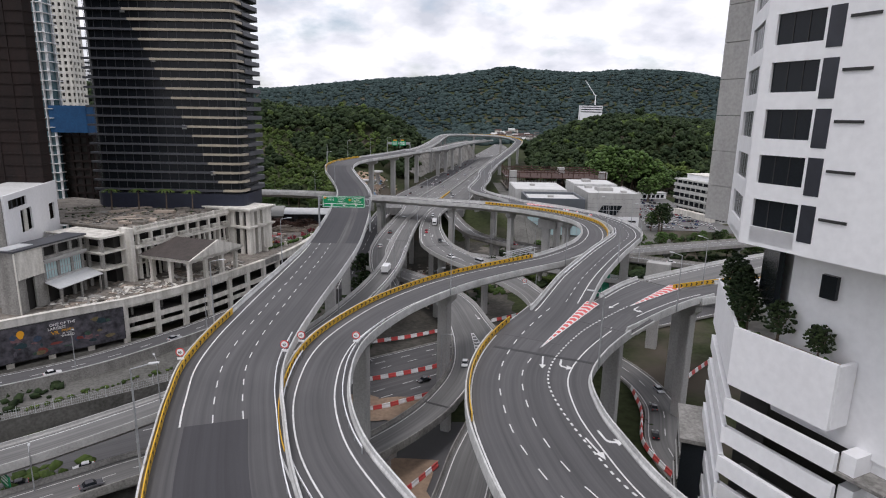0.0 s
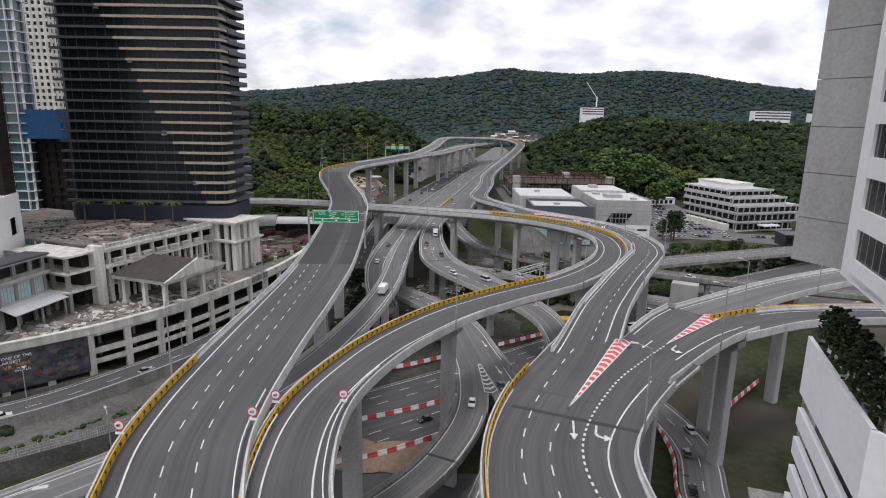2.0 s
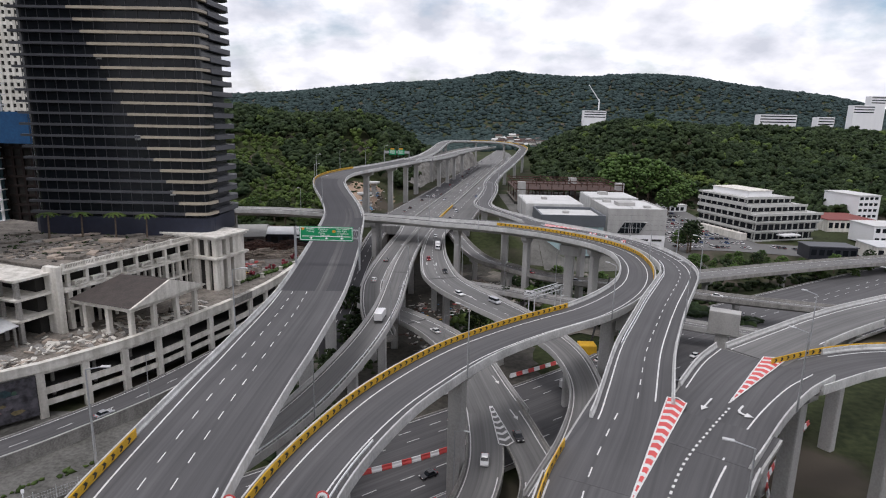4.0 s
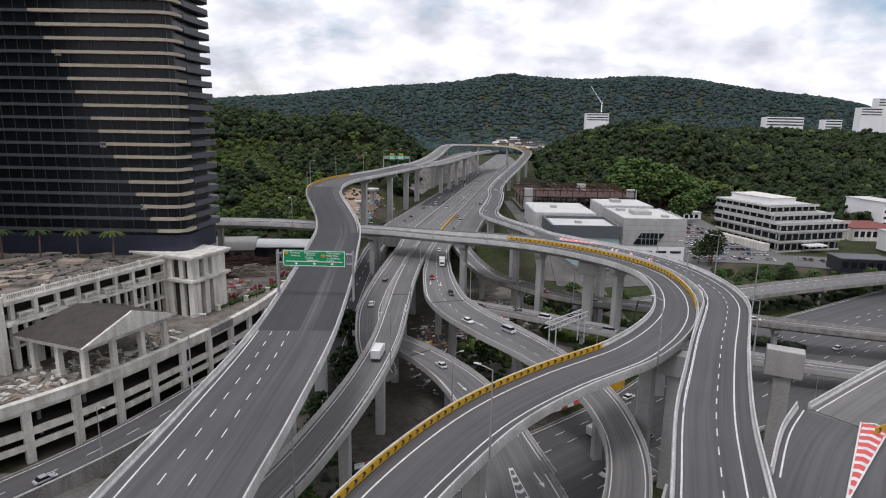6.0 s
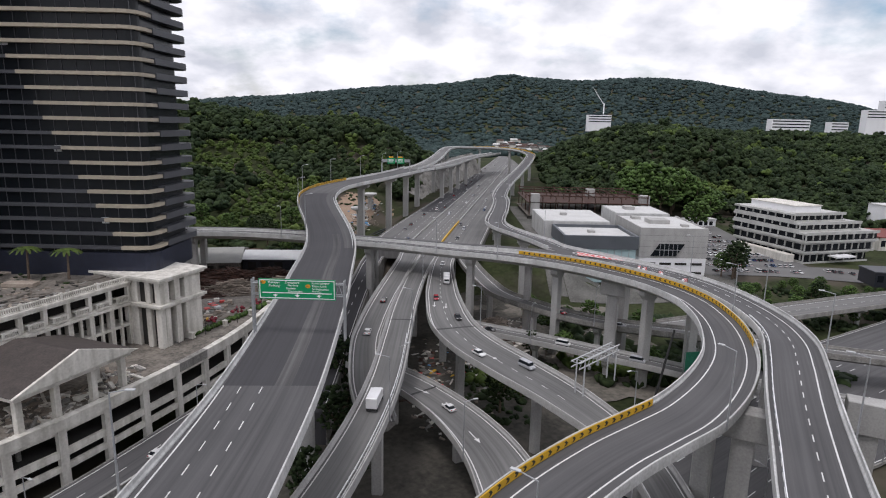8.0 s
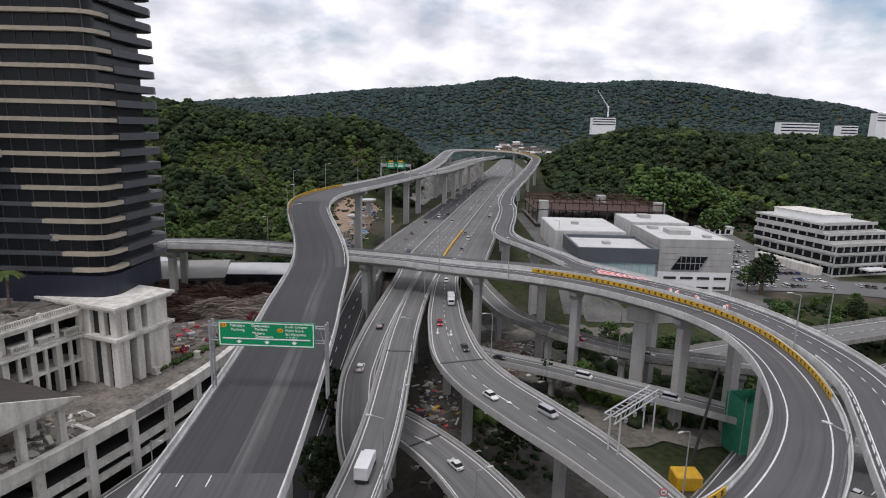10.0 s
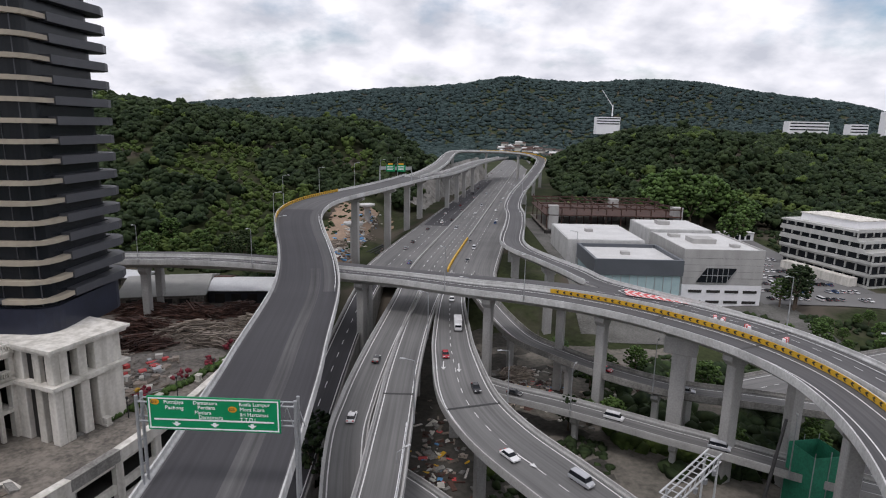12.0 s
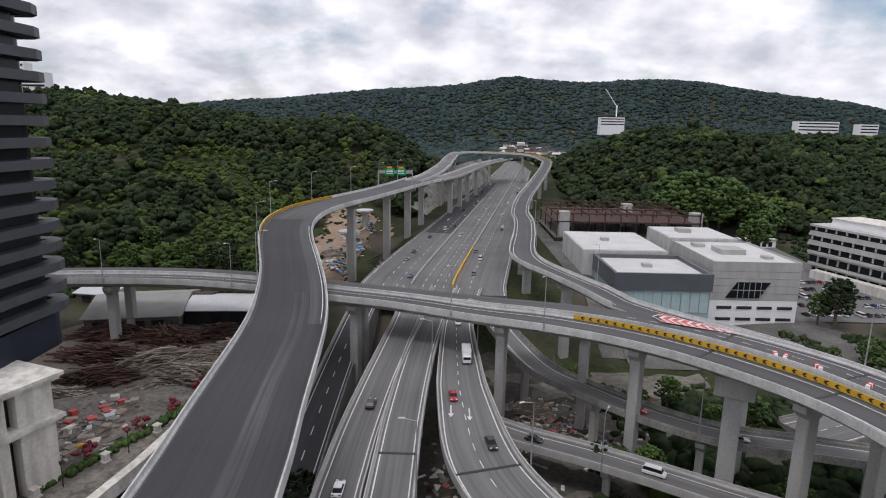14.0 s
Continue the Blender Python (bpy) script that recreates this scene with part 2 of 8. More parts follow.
def thing(name, label, category, group="", kind="", m=None):
    ob = new(name)
    if m is not None:
        ob.matrix_basis = m
    return tagged(ob, label, category, group, kind)


def box(bm, x0, y0, z0, x1, y1, z1, m=None):
    vs = [bm.verts.new(v) for v in ((x0, y0, z0), (x1, y0, z0), (x1, y1, z0), (x0, y1, z0), (x0, y0, z1), (x1, y0, z1), (x1, y1, z1), (x0, y1, z1))]
    if m is not None:
        for v in vs:
            v.co = m @ v.co
    for f in ((3, 2, 1, 0), (4, 5, 6, 7), (0, 1, 5, 4), (1, 2, 6, 5), (2, 3, 7, 6), (3, 0, 4, 7)):
        bm.faces.new([vs[i] for i in f])
    return vs


def boxes(name, rows, mat, parent, label="", bevel=0.0, m=None):
    bm = bmesh.new()
    for r in rows:
        box(bm, *r, m=m)
    if bevel:
        bmesh.ops.bevel(bm, geom=bm.edges[:], offset=bevel, segments=1, affect="EDGES")
    return part(name, bm, mat, parent, label)


def prism(bm, poly, z0, z1, m=None):
    """An upright prism over a plan outline (counter-clockwise)."""
    lo = [bm.verts.new((x, y, z0)) for x, y in poly]
    hi = [bm.verts.new((x, y, z1)) for x, y in poly]
    if m is not None:
        for v in lo + hi:
            v.co = m @ v.co
    k = len(poly)
    for i in range(k):
        bm.faces.new((lo[i], lo[(i + 1) % k], hi[(i + 1) % k], hi[i]))
    bm.faces.new(hi)
    bm.faces.new(lo[::-1])


def tube(bm, a, b, r0, r1=None, sides=8):
    a, b = Vector(a), Vector(b)
    r1 = r0 if r1 is None else r1
    q = (b - a).to_track_quat("Z", "Y")
    rings = []
    for p, r in ((a, r0), (b, r1)):
        rings.append([bm.verts.new(p + q @ Vector((r * math.cos(2 * math.pi * i / sides), r * math.sin(2 * math.pi * i / sides), 0))) for i in range(sides)])
    for i in range(sides):
        j = (i + 1) % sides
        bm.faces.new((rings[0][i], rings[0][j], rings[1][j], rings[1][i]))
    bm.faces.new(rings[0][::-1])
    bm.faces.new(rings[1])


# ---- roads on a smooth line ----
def lane_map(ob, uv):
    """Metres across and along the road, for the wear of the asphalt."""
    me = ob.data
    layer = me.uv_layers.new(name="lane")
    idx = np.empty(len(me.loops), np.int32)
    me.loops.foreach_get("vertex_index", idx)
    layer.data.foreach_set("uv", np.array(uv, float)[idx].ravel())
    return ob


def line(points, step=2.0):
    """Even samples of a smooth curve through rows of numbers; the first two are x and y."""
    p = np.array(points, float)
    p = np.vstack([2 * p[0] - p[1], p, 2 * p[-1] - p[-2]])
    out = []
    for i in range(1, len(p) - 2):
        a, b, c, d = p[i - 1], p[i], p[i + 1], p[i + 2]
        n = max(2, int(np.hypot(*(c - b)[:2]) / step * 4))
        for u in np.arange(n) / n:
            out.append(0.5 * (2 * b + (c - a) * u + (2 * a - 5 * b + 4 * c - d) * u * u + (3 * b - a - 3 * c + d) * u ** 3))
    out.append(p[-2])
    out = np.array(out)
    s = np.r_[0, np.cumsum(np.hypot(*np.diff(out[:, :2], axis=0).T))]
    at = np.linspace(0, s[-1], max(3, int(s[-1] / step) + 1))
    r = np.array([np.interp(at, s, out[:, k]) for k in range(out.shape[1])]).T
    # where along the line each given point lies
    marks = [at[np.argmin(np.hypot(r[:, 0] - q[0], r[:, 1] - q[1]))] for q in points]
    t = np.gradient(r[:, :2], axis=0)
    t /= np.linalg.norm(t, axis=1)[:, None]
    return r, np.c_[t[:, 1], -t[:, 0]], at, marks


def sweep(name, rail, profile, mat, parent, lo=None, hi=None, label="", closed=True):
    """Sweep a profile of (side, share of half width, metres to the right, height) along a road line."""
    r, nrm, at, _ = rail
    keep = [i for i in range(len(r)) if (lo is None or at[i] >= lo - 0.01) and (hi is None or at[i] <= hi + 0.01)]
    if len(keep) < 2:
        return None
    verts, faces, uv, k = [], [], [], len(profile)
    for i in keep:
        x, y, z, w = r[i][:4]
        for share, off, h in profile:
            d = share * w / 2 + off
            uv.append((d, at[i]))
            verts.append((x + nrm[i][0] * d, y + nrm[i][1] * d, z + h))
    for i in range(len(keep) - 1):
        for j in range(k if closed else k - 1):
            a, b = i * k + j, i * k + (j + 1) % k
            faces.append((a, b, b + k, a + k))
    if closed:
        faces += [tuple(range(k))[::-1], tuple(range((len(keep) - 1) * k, len(keep) * k))]
    ob = mesh_object(name, verts, faces, mat, parent, label)
    return lane_map(ob, uv) if name == "road_surface" else ob


def strip(name, rail, share, off, width, mat, parent, lo=None, hi=None, dash=None, gap=0.0, h=0.012):
    """A painted line; dash and gap in metres break it up."""
    r, nrm, at, _ = rail
    lo = at[0] if lo is None else lo
    hi = at[-1] if hi is None else hi
    spans = [(lo, hi)] if dash is None else [(s, s + dash) for s in np.arange(lo, hi - dash, dash + gap)]
    verts, faces, uv = [], [], []
    taper = off if isinstance(off, tuple) else (off, off)
    single = dash is not None and len(spans) < 130
    for a, b in spans:
        if single:
            verts, faces = [], []
        ss = np.linspace(a, b, max(2, int((b - a) / 2) + 1))
        base = len(verts)
        for s in ss:
            x, y, z, w = (np.interp(s, at, r[:, c]) for c in range(4))
            nx, ny = np.interp(s, at, nrm[:, 0]), np.interp(s, at, nrm[:, 1])
            for e in (-width / 2, width / 2):
                d = share * w / 2 + np.interp(s, (lo, hi), taper) + e
                uv.append((d, s))
                verts.append((x + nx * d, y + ny * d, z + h))
        for i in range(len(ss) - 1):
            k = base + 2 * i
            faces.append((k, k + 1, k + 3, k + 2))
        if single:
            mesh_object("lane_dash", verts, faces, mat, parent)
    if single:
        return None
    ob = mesh_object(name, verts, faces, mat, parent)
    return lane_map(ob, uv) if mat in (ASPHALT_NEW, WORN) else ob


LONG_PARAPETS = ("viaduct.001", "viaduct.002")


def viaduct(label, points, surface=ASPHALT, parapets=((None, None), (None, None)), depth=1.9, lanes=(), edges=(1.0, 1.0), rails=(), parapet_mat=CONCRETE_NEW, deck_mat=CONCRETE, dashes=(1.9, 2.6), edge_span=None):
    """A raised road: box girder, road surface, parapets, handrails and painted lines. Spans are given by point numbers."""
    v = thing("viaduct", label, "viaduct")
    rail = line(points)
    marks = rail[3]
    cut = lambda pr: tuple(None if q is None else marks[q] for q in pr)
    sweep("deck", rail, ((-1, 0, -0.12), (-1, 0, -0.6), (-0.5, 0, -depth), (0.5, 0, -depth), (1, 0, -0.6), (1, 0, -0.12)), deck_mat, v)
    sweep("road_surface", rail, ((-1, 0.3, 0), (-1, 0.3, -0.14), (1, -0.3, -0.14), (1, -0.3, 0)), surface, v)
    for sgn, span in ((-1, parapets[0]), (1, parapets[1])):
        if span is False:
            continue
        lo, hi = cut(span)
        prof = [(sgn, sgn * 0.04, -0.55), (sgn, -sgn * 0.42, -0.1), (sgn, -sgn * 0.42, 0.2), (sgn, -sgn * 0.24, 0.45), (sgn, -sgn * 0.2, 0.92), (sgn, 0, 0.92), (sgn, sgn * 0.04, 0.5)]
        a0, a1 = lo if lo is not None else rail[2][0], hi if hi is not None else rail[2][-1]
        cuts = np.linspace(a0, a1, max(2, int((a1 - a0) / 7.0) + 1)) if parapet_mat is CONCRETE_NEW and v.name not in LONG_PARAPETS else np.array([a0, a1])
        cuts = [rail[2][np.argmin(np.abs(rail[2] - q))] for q in cuts]
        for q0, q1 in zip(cuts[:-1], cuts[1:]):
            sweep("parapet", rail, prof if sgn < 0 else prof[::-1], parapet_mat, v, q0, q1)
        e = edges[0] if sgn < 0 else edges[1]
        if e:
            el, eh = cut(edge_span) if edge_span else (lo, hi)
            ends = e if isinstance(e, tuple) else (e, e)
            strip("edge_line", rail, sgn, tuple(-sgn * (0.45 + q) for q in ends), 0.2, LINE, v, el, eh)
    for share, off, lo, hi, kind in lanes:
        lo, hi = cut((lo, hi))
        if kind == "dash":
            strip("lane_marking", rail, share, off, 0.14, LINE, v, lo, hi, *dashes)
        elif kind == "dot":
            strip("lane_marking", rail, share, off, 0.32, LINE, v, lo, hi, 0.9, 0.9)
        elif kind == "patch":
            strip("resurfaced_patch", rail, share, off[0], off[1], ASPHALT_NEW, v, lo, hi, h=0.006)
        elif kind == "worn":
            strip("worn_track", rail, share, off[0], off[1], WORN, v, lo, hi, h=0.010)
        else:
            strip("lane_marking", rail, share, off, 0.18, LINE, v, lo, hi)
    for sgn, lo, hi in rails:
        lo, hi = cut((lo, hi))
        c = -sgn * 0.95
        sweep("guard_rail", rail, [(sgn, c - 0.05, 0.62), (sgn, c - 0.05, 0.86), (sgn, c + 0.05, 0.86), (sgn, c + 0.05, 0.62)], WHITE, v, lo, hi)
        r, nrm, at, _ = rail
        for s in np.arange(lo or at[0], hi or at[-1], 3.0):
            bm = bmesh.new()
            x, y, z, w = (np.interp(s, at, r[:, q]) for q in range(4))
            nx, ny = np.interp(s, at, nrm[:, 0]), np.interp(s, at, nrm[:, 1])
            d = sgn * w / 2 + c
            box(bm, x + nx * d - 0.07, y + ny * d - 0.07, z - 0.02, x + nx * d + 0.07, y + ny * d + 0.07, z + 0.66)
            part("guard_post", bm, STEEL, v)
    return v, rail


def on(rail, s, share=0.0, off=0.0, h=0.0):
    """A place on a road line and the heading there, in degrees."""
    r, nrm, at, _ = rail
    x, y, z, w = (np.interp(s, at, r[:, c]) for c in range(4))
    nx, ny = np.interp(s, at, nrm[:, 0]), np.interp(s, at, nrm[:, 1])
    d = share * w / 2 + off
    return Vector((x + nx * d, y + ny * d, z + h)), math.degrees(math.atan2(ny, nx))


def chevron_barrier(label, rail, sgn, lo, hi, off=0.55, flip=1):
    """Yellow panels with black chevrons along the inner face of a parapet."""
    v = thing("chevron_barrier", label, "road barrier", "chevron barriers")
    r, nrm, at, marks = rail
    sweep("panel", rail, [(sgn, -sgn * off - 0.06, 0.12), (sgn, -sgn * off - 0.06, 1.12), (sgn, -sgn * off + 0.06, 1.12), (sgn, -sgn * off + 0.06, 0.12)], YELLOW, v, lo, hi)
    for s in np.arange(lo + 0.6, hi - 1.0, 1.55):
        verts, faces = [], []
        for face in (-1, 1):
            base = len(verts)
            for ds, h in ((0, 0.95), (0.45, 0.95), (0.8, 0.62), (0.45, 0.29), (0, 0.29), (0.35, 0.62)):
                p, _ = on(rail, s + (ds if flip > 0 else 0.8 - ds), sgn, -sgn * off + face * 0.075, h)
                verts.append(p)
            b = base
            faces += [(b, b + 1, b + 2, b + 5), (b + 5, b + 2, b + 3, b + 4)]
        mesh_object("chevron", verts, faces, BLACK, v)
    return v


# ---- ground and hills ----
def smooth01(v, a, b):
    u = np.clip((v - a) / (b - a), 0, 1)
    return u * u * (3 - 2 * u)


def bump_at(x, y, cx, cy, rx, ry, turn=0.0):
    c, s = math.cos(turn), math.sin(turn)
    u, v = ((x - cx) * c + (y - cy) * s) / rx, (-(x - cx) * s + (y - cy) * c) / ry
    return np.exp(-(u * u + v * v))


def ground_height(x, y):
    h = 1.4 + 9.8 * smooth01(-x, 44, 56) * smooth01(y, 196, 212) * (1 - smooth01(y, 420, 520))
    h = h + 3.2 * smooth01(x, 60, 110) * smooth01(y - 0.55 * (x - 110), 280, 320)
    h = h + 4.5 * smooth01(-x, 40, 70) * (1 - smooth01(y, 150, 200)) * smooth01(y - 103 - 0.64 * (x + 60), 14, 22)
    h = h + 13.5 * smooth01(y, 292, 330) * (1 - smooth01(np.abs(x - 5 - 0.1 * (y - 330)), 34, 60))
    h = h + 8 * smooth01(y, 380, 600) * smooth01(np.abs(x - 5 - 0.1 * (y - 330)), 34, 60)
    # the wooded hill beside the viaduct
    left = 36 * bump_at(x, y, -150, 610, 130, 150) + 22 * bump_at(x, y, -70, 640, 60, 110) + 74 * bump_at(x, y, -430, 760, 190, 230) + 20 * bump_at(x, y, -270, 640, 110, 160)
    h = h + left * smooth01(-x, -12 - 0.05 * 100, 55)
    right = 36 * bump_at(x, y, 190, 740, 95, 130) + 30 * bump_at(x, y, 330, 760, 130, 150) + 36 * bump_at(x, y, 520, 800, 160, 170) + 22 * bump_at(x, y, 215, 610, 60, 60)
    h = h + right * smooth01(x, 55 + 0.055 * (y - 400), 115 + 0.055 * (y - 400))
    far = 150 * bump_at(x, y, 150, 2500, 620, 420) + 156 * bump_at(x, y, 820, 2500, 520, 420) + 108 * bump_at(x, y, -500, 2450, 560, 400) + 118 * bump_at(x, y, 1380, 2500, 460, 380)
    far = 0.965 * far + 66 * bump_at(x, y, -1000, 2450, 330, 380) + 26 * bump_at(x, y, 230, 2460, 190, 300) + 18 * bump_at(x, y, 850, 2460, 250, 300) + 44 * bump_at(x, y, 1610, 2480, 260, 350)
    return h + far + 55 * bump_at(x, y, 150, 2050, 900, 300)


def terrain():
    xs = np.r_[-4000, -2500, -1600, np.arange(-1100, -420, 40), np.arange(-420, 560, 10), np.arange(560, 1500, 40), 2000, 3000, 4500]
    ys = np.r_[-3000, -1200, -500, np.arange(-200, 40, 25), np.arange(46, 700, 9), np.arange(700, 1400, 22), np.arange(1400, 3000, 45), 3600, 4400]
    X, Y = np.meshgrid(xs, ys)
    Z = ground_height(X, Y)
    nx = len(xs)
    verts = list(zip(X.ravel().tolist(), Y.ravel().tolist(), Z.ravel().tolist()))
    faces = [(j * nx + i, j * nx + i + 1, (j + 1) * nx + i + 1, (j + 1) * nx + i) for j in range(len(ys) - 1) for i in range(nx - 1)]
    g = mesh_object("ground", verts, faces, GROUND, smooth=True)
    tagged(g, "grass and bare earth running out into wooded hills", "ground", kind="structure")


terrain()

ICO = bmesh.new()
bmesh.ops.create_icosphere(ICO, subdivisions=1, radius=1.0)
ICO_V = np.array([v.co[:] for v in ICO.verts])
ICO_F = np.array([[v.index for v in f.verts] for f in ICO.faces])
ICO.free()
ICO2 = bmesh.new()
bmesh.ops.create_icosphere(ICO2, subdivisions=2, radius=1.0)
ICO2_V = np.array([v.co[:] for v in ICO2.verts])
ICO2_F = np.array([[v.index for v in f.verts] for f in ICO2.faces])
ICO2.free()


def clumps(name, rows, mat, parent=None, rough=0.28, fine=False, seed=1):
    """Many uneven leafy clumps in one mesh; rows of x, y, z, radius, height."""
    rng = np.random.default_rng(seed)
    base_v, base_f = (ICO2_V, ICO2_F) if fine else (ICO_V, ICO_F)
    rows = np.array(rows, float)
    n, k = len(rows), len(base_v)
    jit = 1 + rough * rng.standard_normal((n, k, 1))
    v = base_v[None] * jit
    a = rng.uniform(0, 6.28, n)
    c, s = np.cos(a)[:, None], np.sin(a)[:, None]
    vx, vy = v[:, :, 0] * c - v[:, :, 1] * s, v[:, :, 0] * s + v[:, :, 1] * c
    V = np.stack([rows[:, 0:1] + vx * rows[:, 3:4], rows[:, 1:2] + vy * rows[:, 3:4], rows[:, 2:3] + v[:, :, 2] * rows[:, 4:5]], -1).reshape(-1, 3)
    F = (base_f[None] + (np.arange(n) * k)[:, None, None]).reshape(-1, 3)
    me = bpy.data.meshes.new(name)
    me.vertices.add(len(V))
    me.vertices.foreach_set("co", V.ravel())
    me.loops.add(F.size)
    me.loops.foreach_set("vertex_index", F.ravel().astype(np.int32))
    me.polygons.add(len(F))
    me.polygons.foreach_set("loop_start", np.arange(0, F.size, 3, dtype=np.int32))
    me.polygons.foreach_set("use_smooth", [True] * len(F))
    me.update(calc_edges=True)
    me.materials.append(mat)
    ob = new(name, me)
    ob.parent = parent
    return ob


def crowns(rng, x, y, base, size, tall):
    """Tree crowns: a core and a few leafy tufts over its upper half."""
    n = len(x)
    R = size * rng.uniform(0.7, 1.35, n)
    top = base + tall * rng.uniform(0.75, 1.2, n) + (rng.uniform(0, 1, n) < 0.06) * rng.uniform(2, 5, n)
    rows = [np.c_[x, y, top - 0.75 * R, 0.82 * R, 0.8 * R]]
    for k in range(6):
        g = 1.05 * k + rng.uniform(0, 1.0, n)
        out, up = (rng.uniform(0.5, 0.95, n), rng.uniform(-0.75, -0.25, n)) if k < 4 else (rng.uniform(0.05, 0.45, n), rng.uniform(-0.3, 0.0, n))
        q = R * rng.uniform(0.34, 0.58, n)
        rows.append(np.c_[x + np.cos(g) * R * out, y + np.sin(g) * R * out, top + up * R, q, q * 0.8])
    return np.vstack(rows)


def forest():
    rng = np.random.default_rng(4)
    dark, light = [], []
    for y0, y1, step, size, tall in ((330, 560, 6.4, 3.5, 9.5), (560, 720, 7.4, 4.1, 11), (720, 1080, 11.5, 5.6, 12)):
        gx, gy = np.meshgrid(np.arange(-640, 820, step), np.arange(y0, y1, step))
        x, y = (gx + rng.uniform(-0.48, 0.48, gx.shape) * step).ravel(), (gy + rng.uniform(-0.48, 0.48, gx.shape) * step).ravel()
        axis = np.abs(x - 5 - 0.1 * (y - 330))
        ok = ((x < -74) & (y > 345)) | ((x > 116) & (y > 474)) | ((x > 225) & (y > 432)) | ((x < -24) & (y > 482) & (axis > 44)) | ((x > 40) & (y > 486) & (axis > 46 + 0.02 * (y - 400)))
        ok &= ~((np.abs(x + 196 + 0.18 * (y - 430)) < 5) & (y < 640) & (y > 420))
        ok &= (np.abs(x) < 260 + 0.62 * y) & (np.hypot(x - 143, y - 490) > 22)
        x, y = x[ok], y[ok]
        base = ground_height(x, y)
        # lighter secondary growth in patches on the lower slopes
        patch = np.array([noise.noise(Vector((a * 0.016, b * 0.016, 3.0))) for a, b in zip(x, y)])
        low = (x < -60) & (y < 560) & (patch > 0.02) & (base < 48)
        pale = low | (patch > 0.42) | (rng.uniform(0, 1, len(x)) < 0.05)
        small = np.where(low, 0.62, 1.0)
        for sel, out in ((~pale, dark), (pale, light)):
            out.append(crowns(rng, x[sel], y[sel], base[sel], size * small[sel], tall * small[sel]))
    tagged(clumps("woodland", np.vstack(dark), LEAF_DARK, rough=0.26, seed=2), "dense dark green rainforest canopy covering the near hills", "forest", kind="stuff")
    tagged(clumps("secondary_woodland", np.vstack(light), LEAF_HILL, rough=0.28, seed=6), "lighter green secondary growth on the lower slopes", "forest", kind="stuff")
    # far ridge and the valley before it
    x, y = np.r_[rng.uniform(-1700, 2000, 17000), rng.uniform(-500, 800, 4200)], np.r_[rng.uniform(1850, 2540, 17000), rng.uniform(1080, 1850, 4200)]
    base = ground_height(x, y)
    r = rng.gamma(8, 0.55, len(x)) + 4.5
    tagged(clumps("far_woodland", np.c_[x, y, base + r * 0.25, r, r * 0.55], LEAF_HAZED, rough=0.16, seed=3), "green forest on the distant ridge, haze put into its colour", "forest", kind="stuff")


forest()

# ---- the raised roads ----
A_PTS = [(-9, 26, 32.2, 13.4), (-18.4, 45, 32.8, 13.4), (-23.5, 59.2, 33, 13.4), (-25.6, 66, 33, 13.4), (-27.5, 74, 33, 13.8), (-28.4, 84, 33, 14), (-28.6, 95, 33, 14), (-28.6, 108, 33, 14), (-28.4, 122, 33, 14), (-28.5, 150, 33.3, 13.6), (-31.1, 187, 34.3, 13.6), (-33, 204, 34.5, 13.6), (-36.2, 232, 34.7, 13.6), (-40, 251, 35.2, 13.6), (-45.2, 270, 36, 13.6), (-51, 288, 37.5, 14), (-55, 303, 38.7, 14.5), (-56.6, 317, 39.5, 15), (-55.5, 333, 40, 15), (-51, 350, 40.3, 15), (-45, 367, 40.5, 15), (-37, 395, 40.5, 14.5), (-29, 430, 40.3, 16), (-22.5, 460, 40, 20)]
VA, RA = viaduct("new three-lane elevated ramp with dark asphalt and white parapets", A_PTS, ASPHALT,
                 lanes=((0, (-1.0, -3.8), 2, 9, "dash"), (0, (2.2, -1.0), 2, 9, "dash"), (0, (-0.6, 6.6), 0, 2, "patch"), (0, (0, 12.3), 9, 12, "patch"), (0, (-1.2, 9.4), 12, 17, "patch"), (0, (1.6, 2.2), 9, 13, "worn")), edges=((1.9, 0.2), 0), edge_span=(2, 9), rails=((1, 0, 5), (1, 12, 16)))
A1_PTS = [(-27.5, 444, 40.3, 9), (-20, 480, 41, 9), (-13, 530, 43, 9), (-9, 590, 44.5, 9), (-6, 640, 45, 9), (-2, 680, 45, 9), (8, 704, 45, 9), (24, 714, 44.8, 9)]
VA1, RA1 = viaduct("far elevated slip road rising beside the hill", A1_PTS, ASPHALT_OLD)
A2_PTS = [(-17, 458, 39.98, 10), (-6, 500, 39.5, 10), (6, 560, 39.5, 10), (22, 640, 39, 10), (50, 740, 38, 10)]
VA2, RA2 = viaduct("far elevated carriageway along the rock cutting", A2_PTS, ASPHALT_OLD)
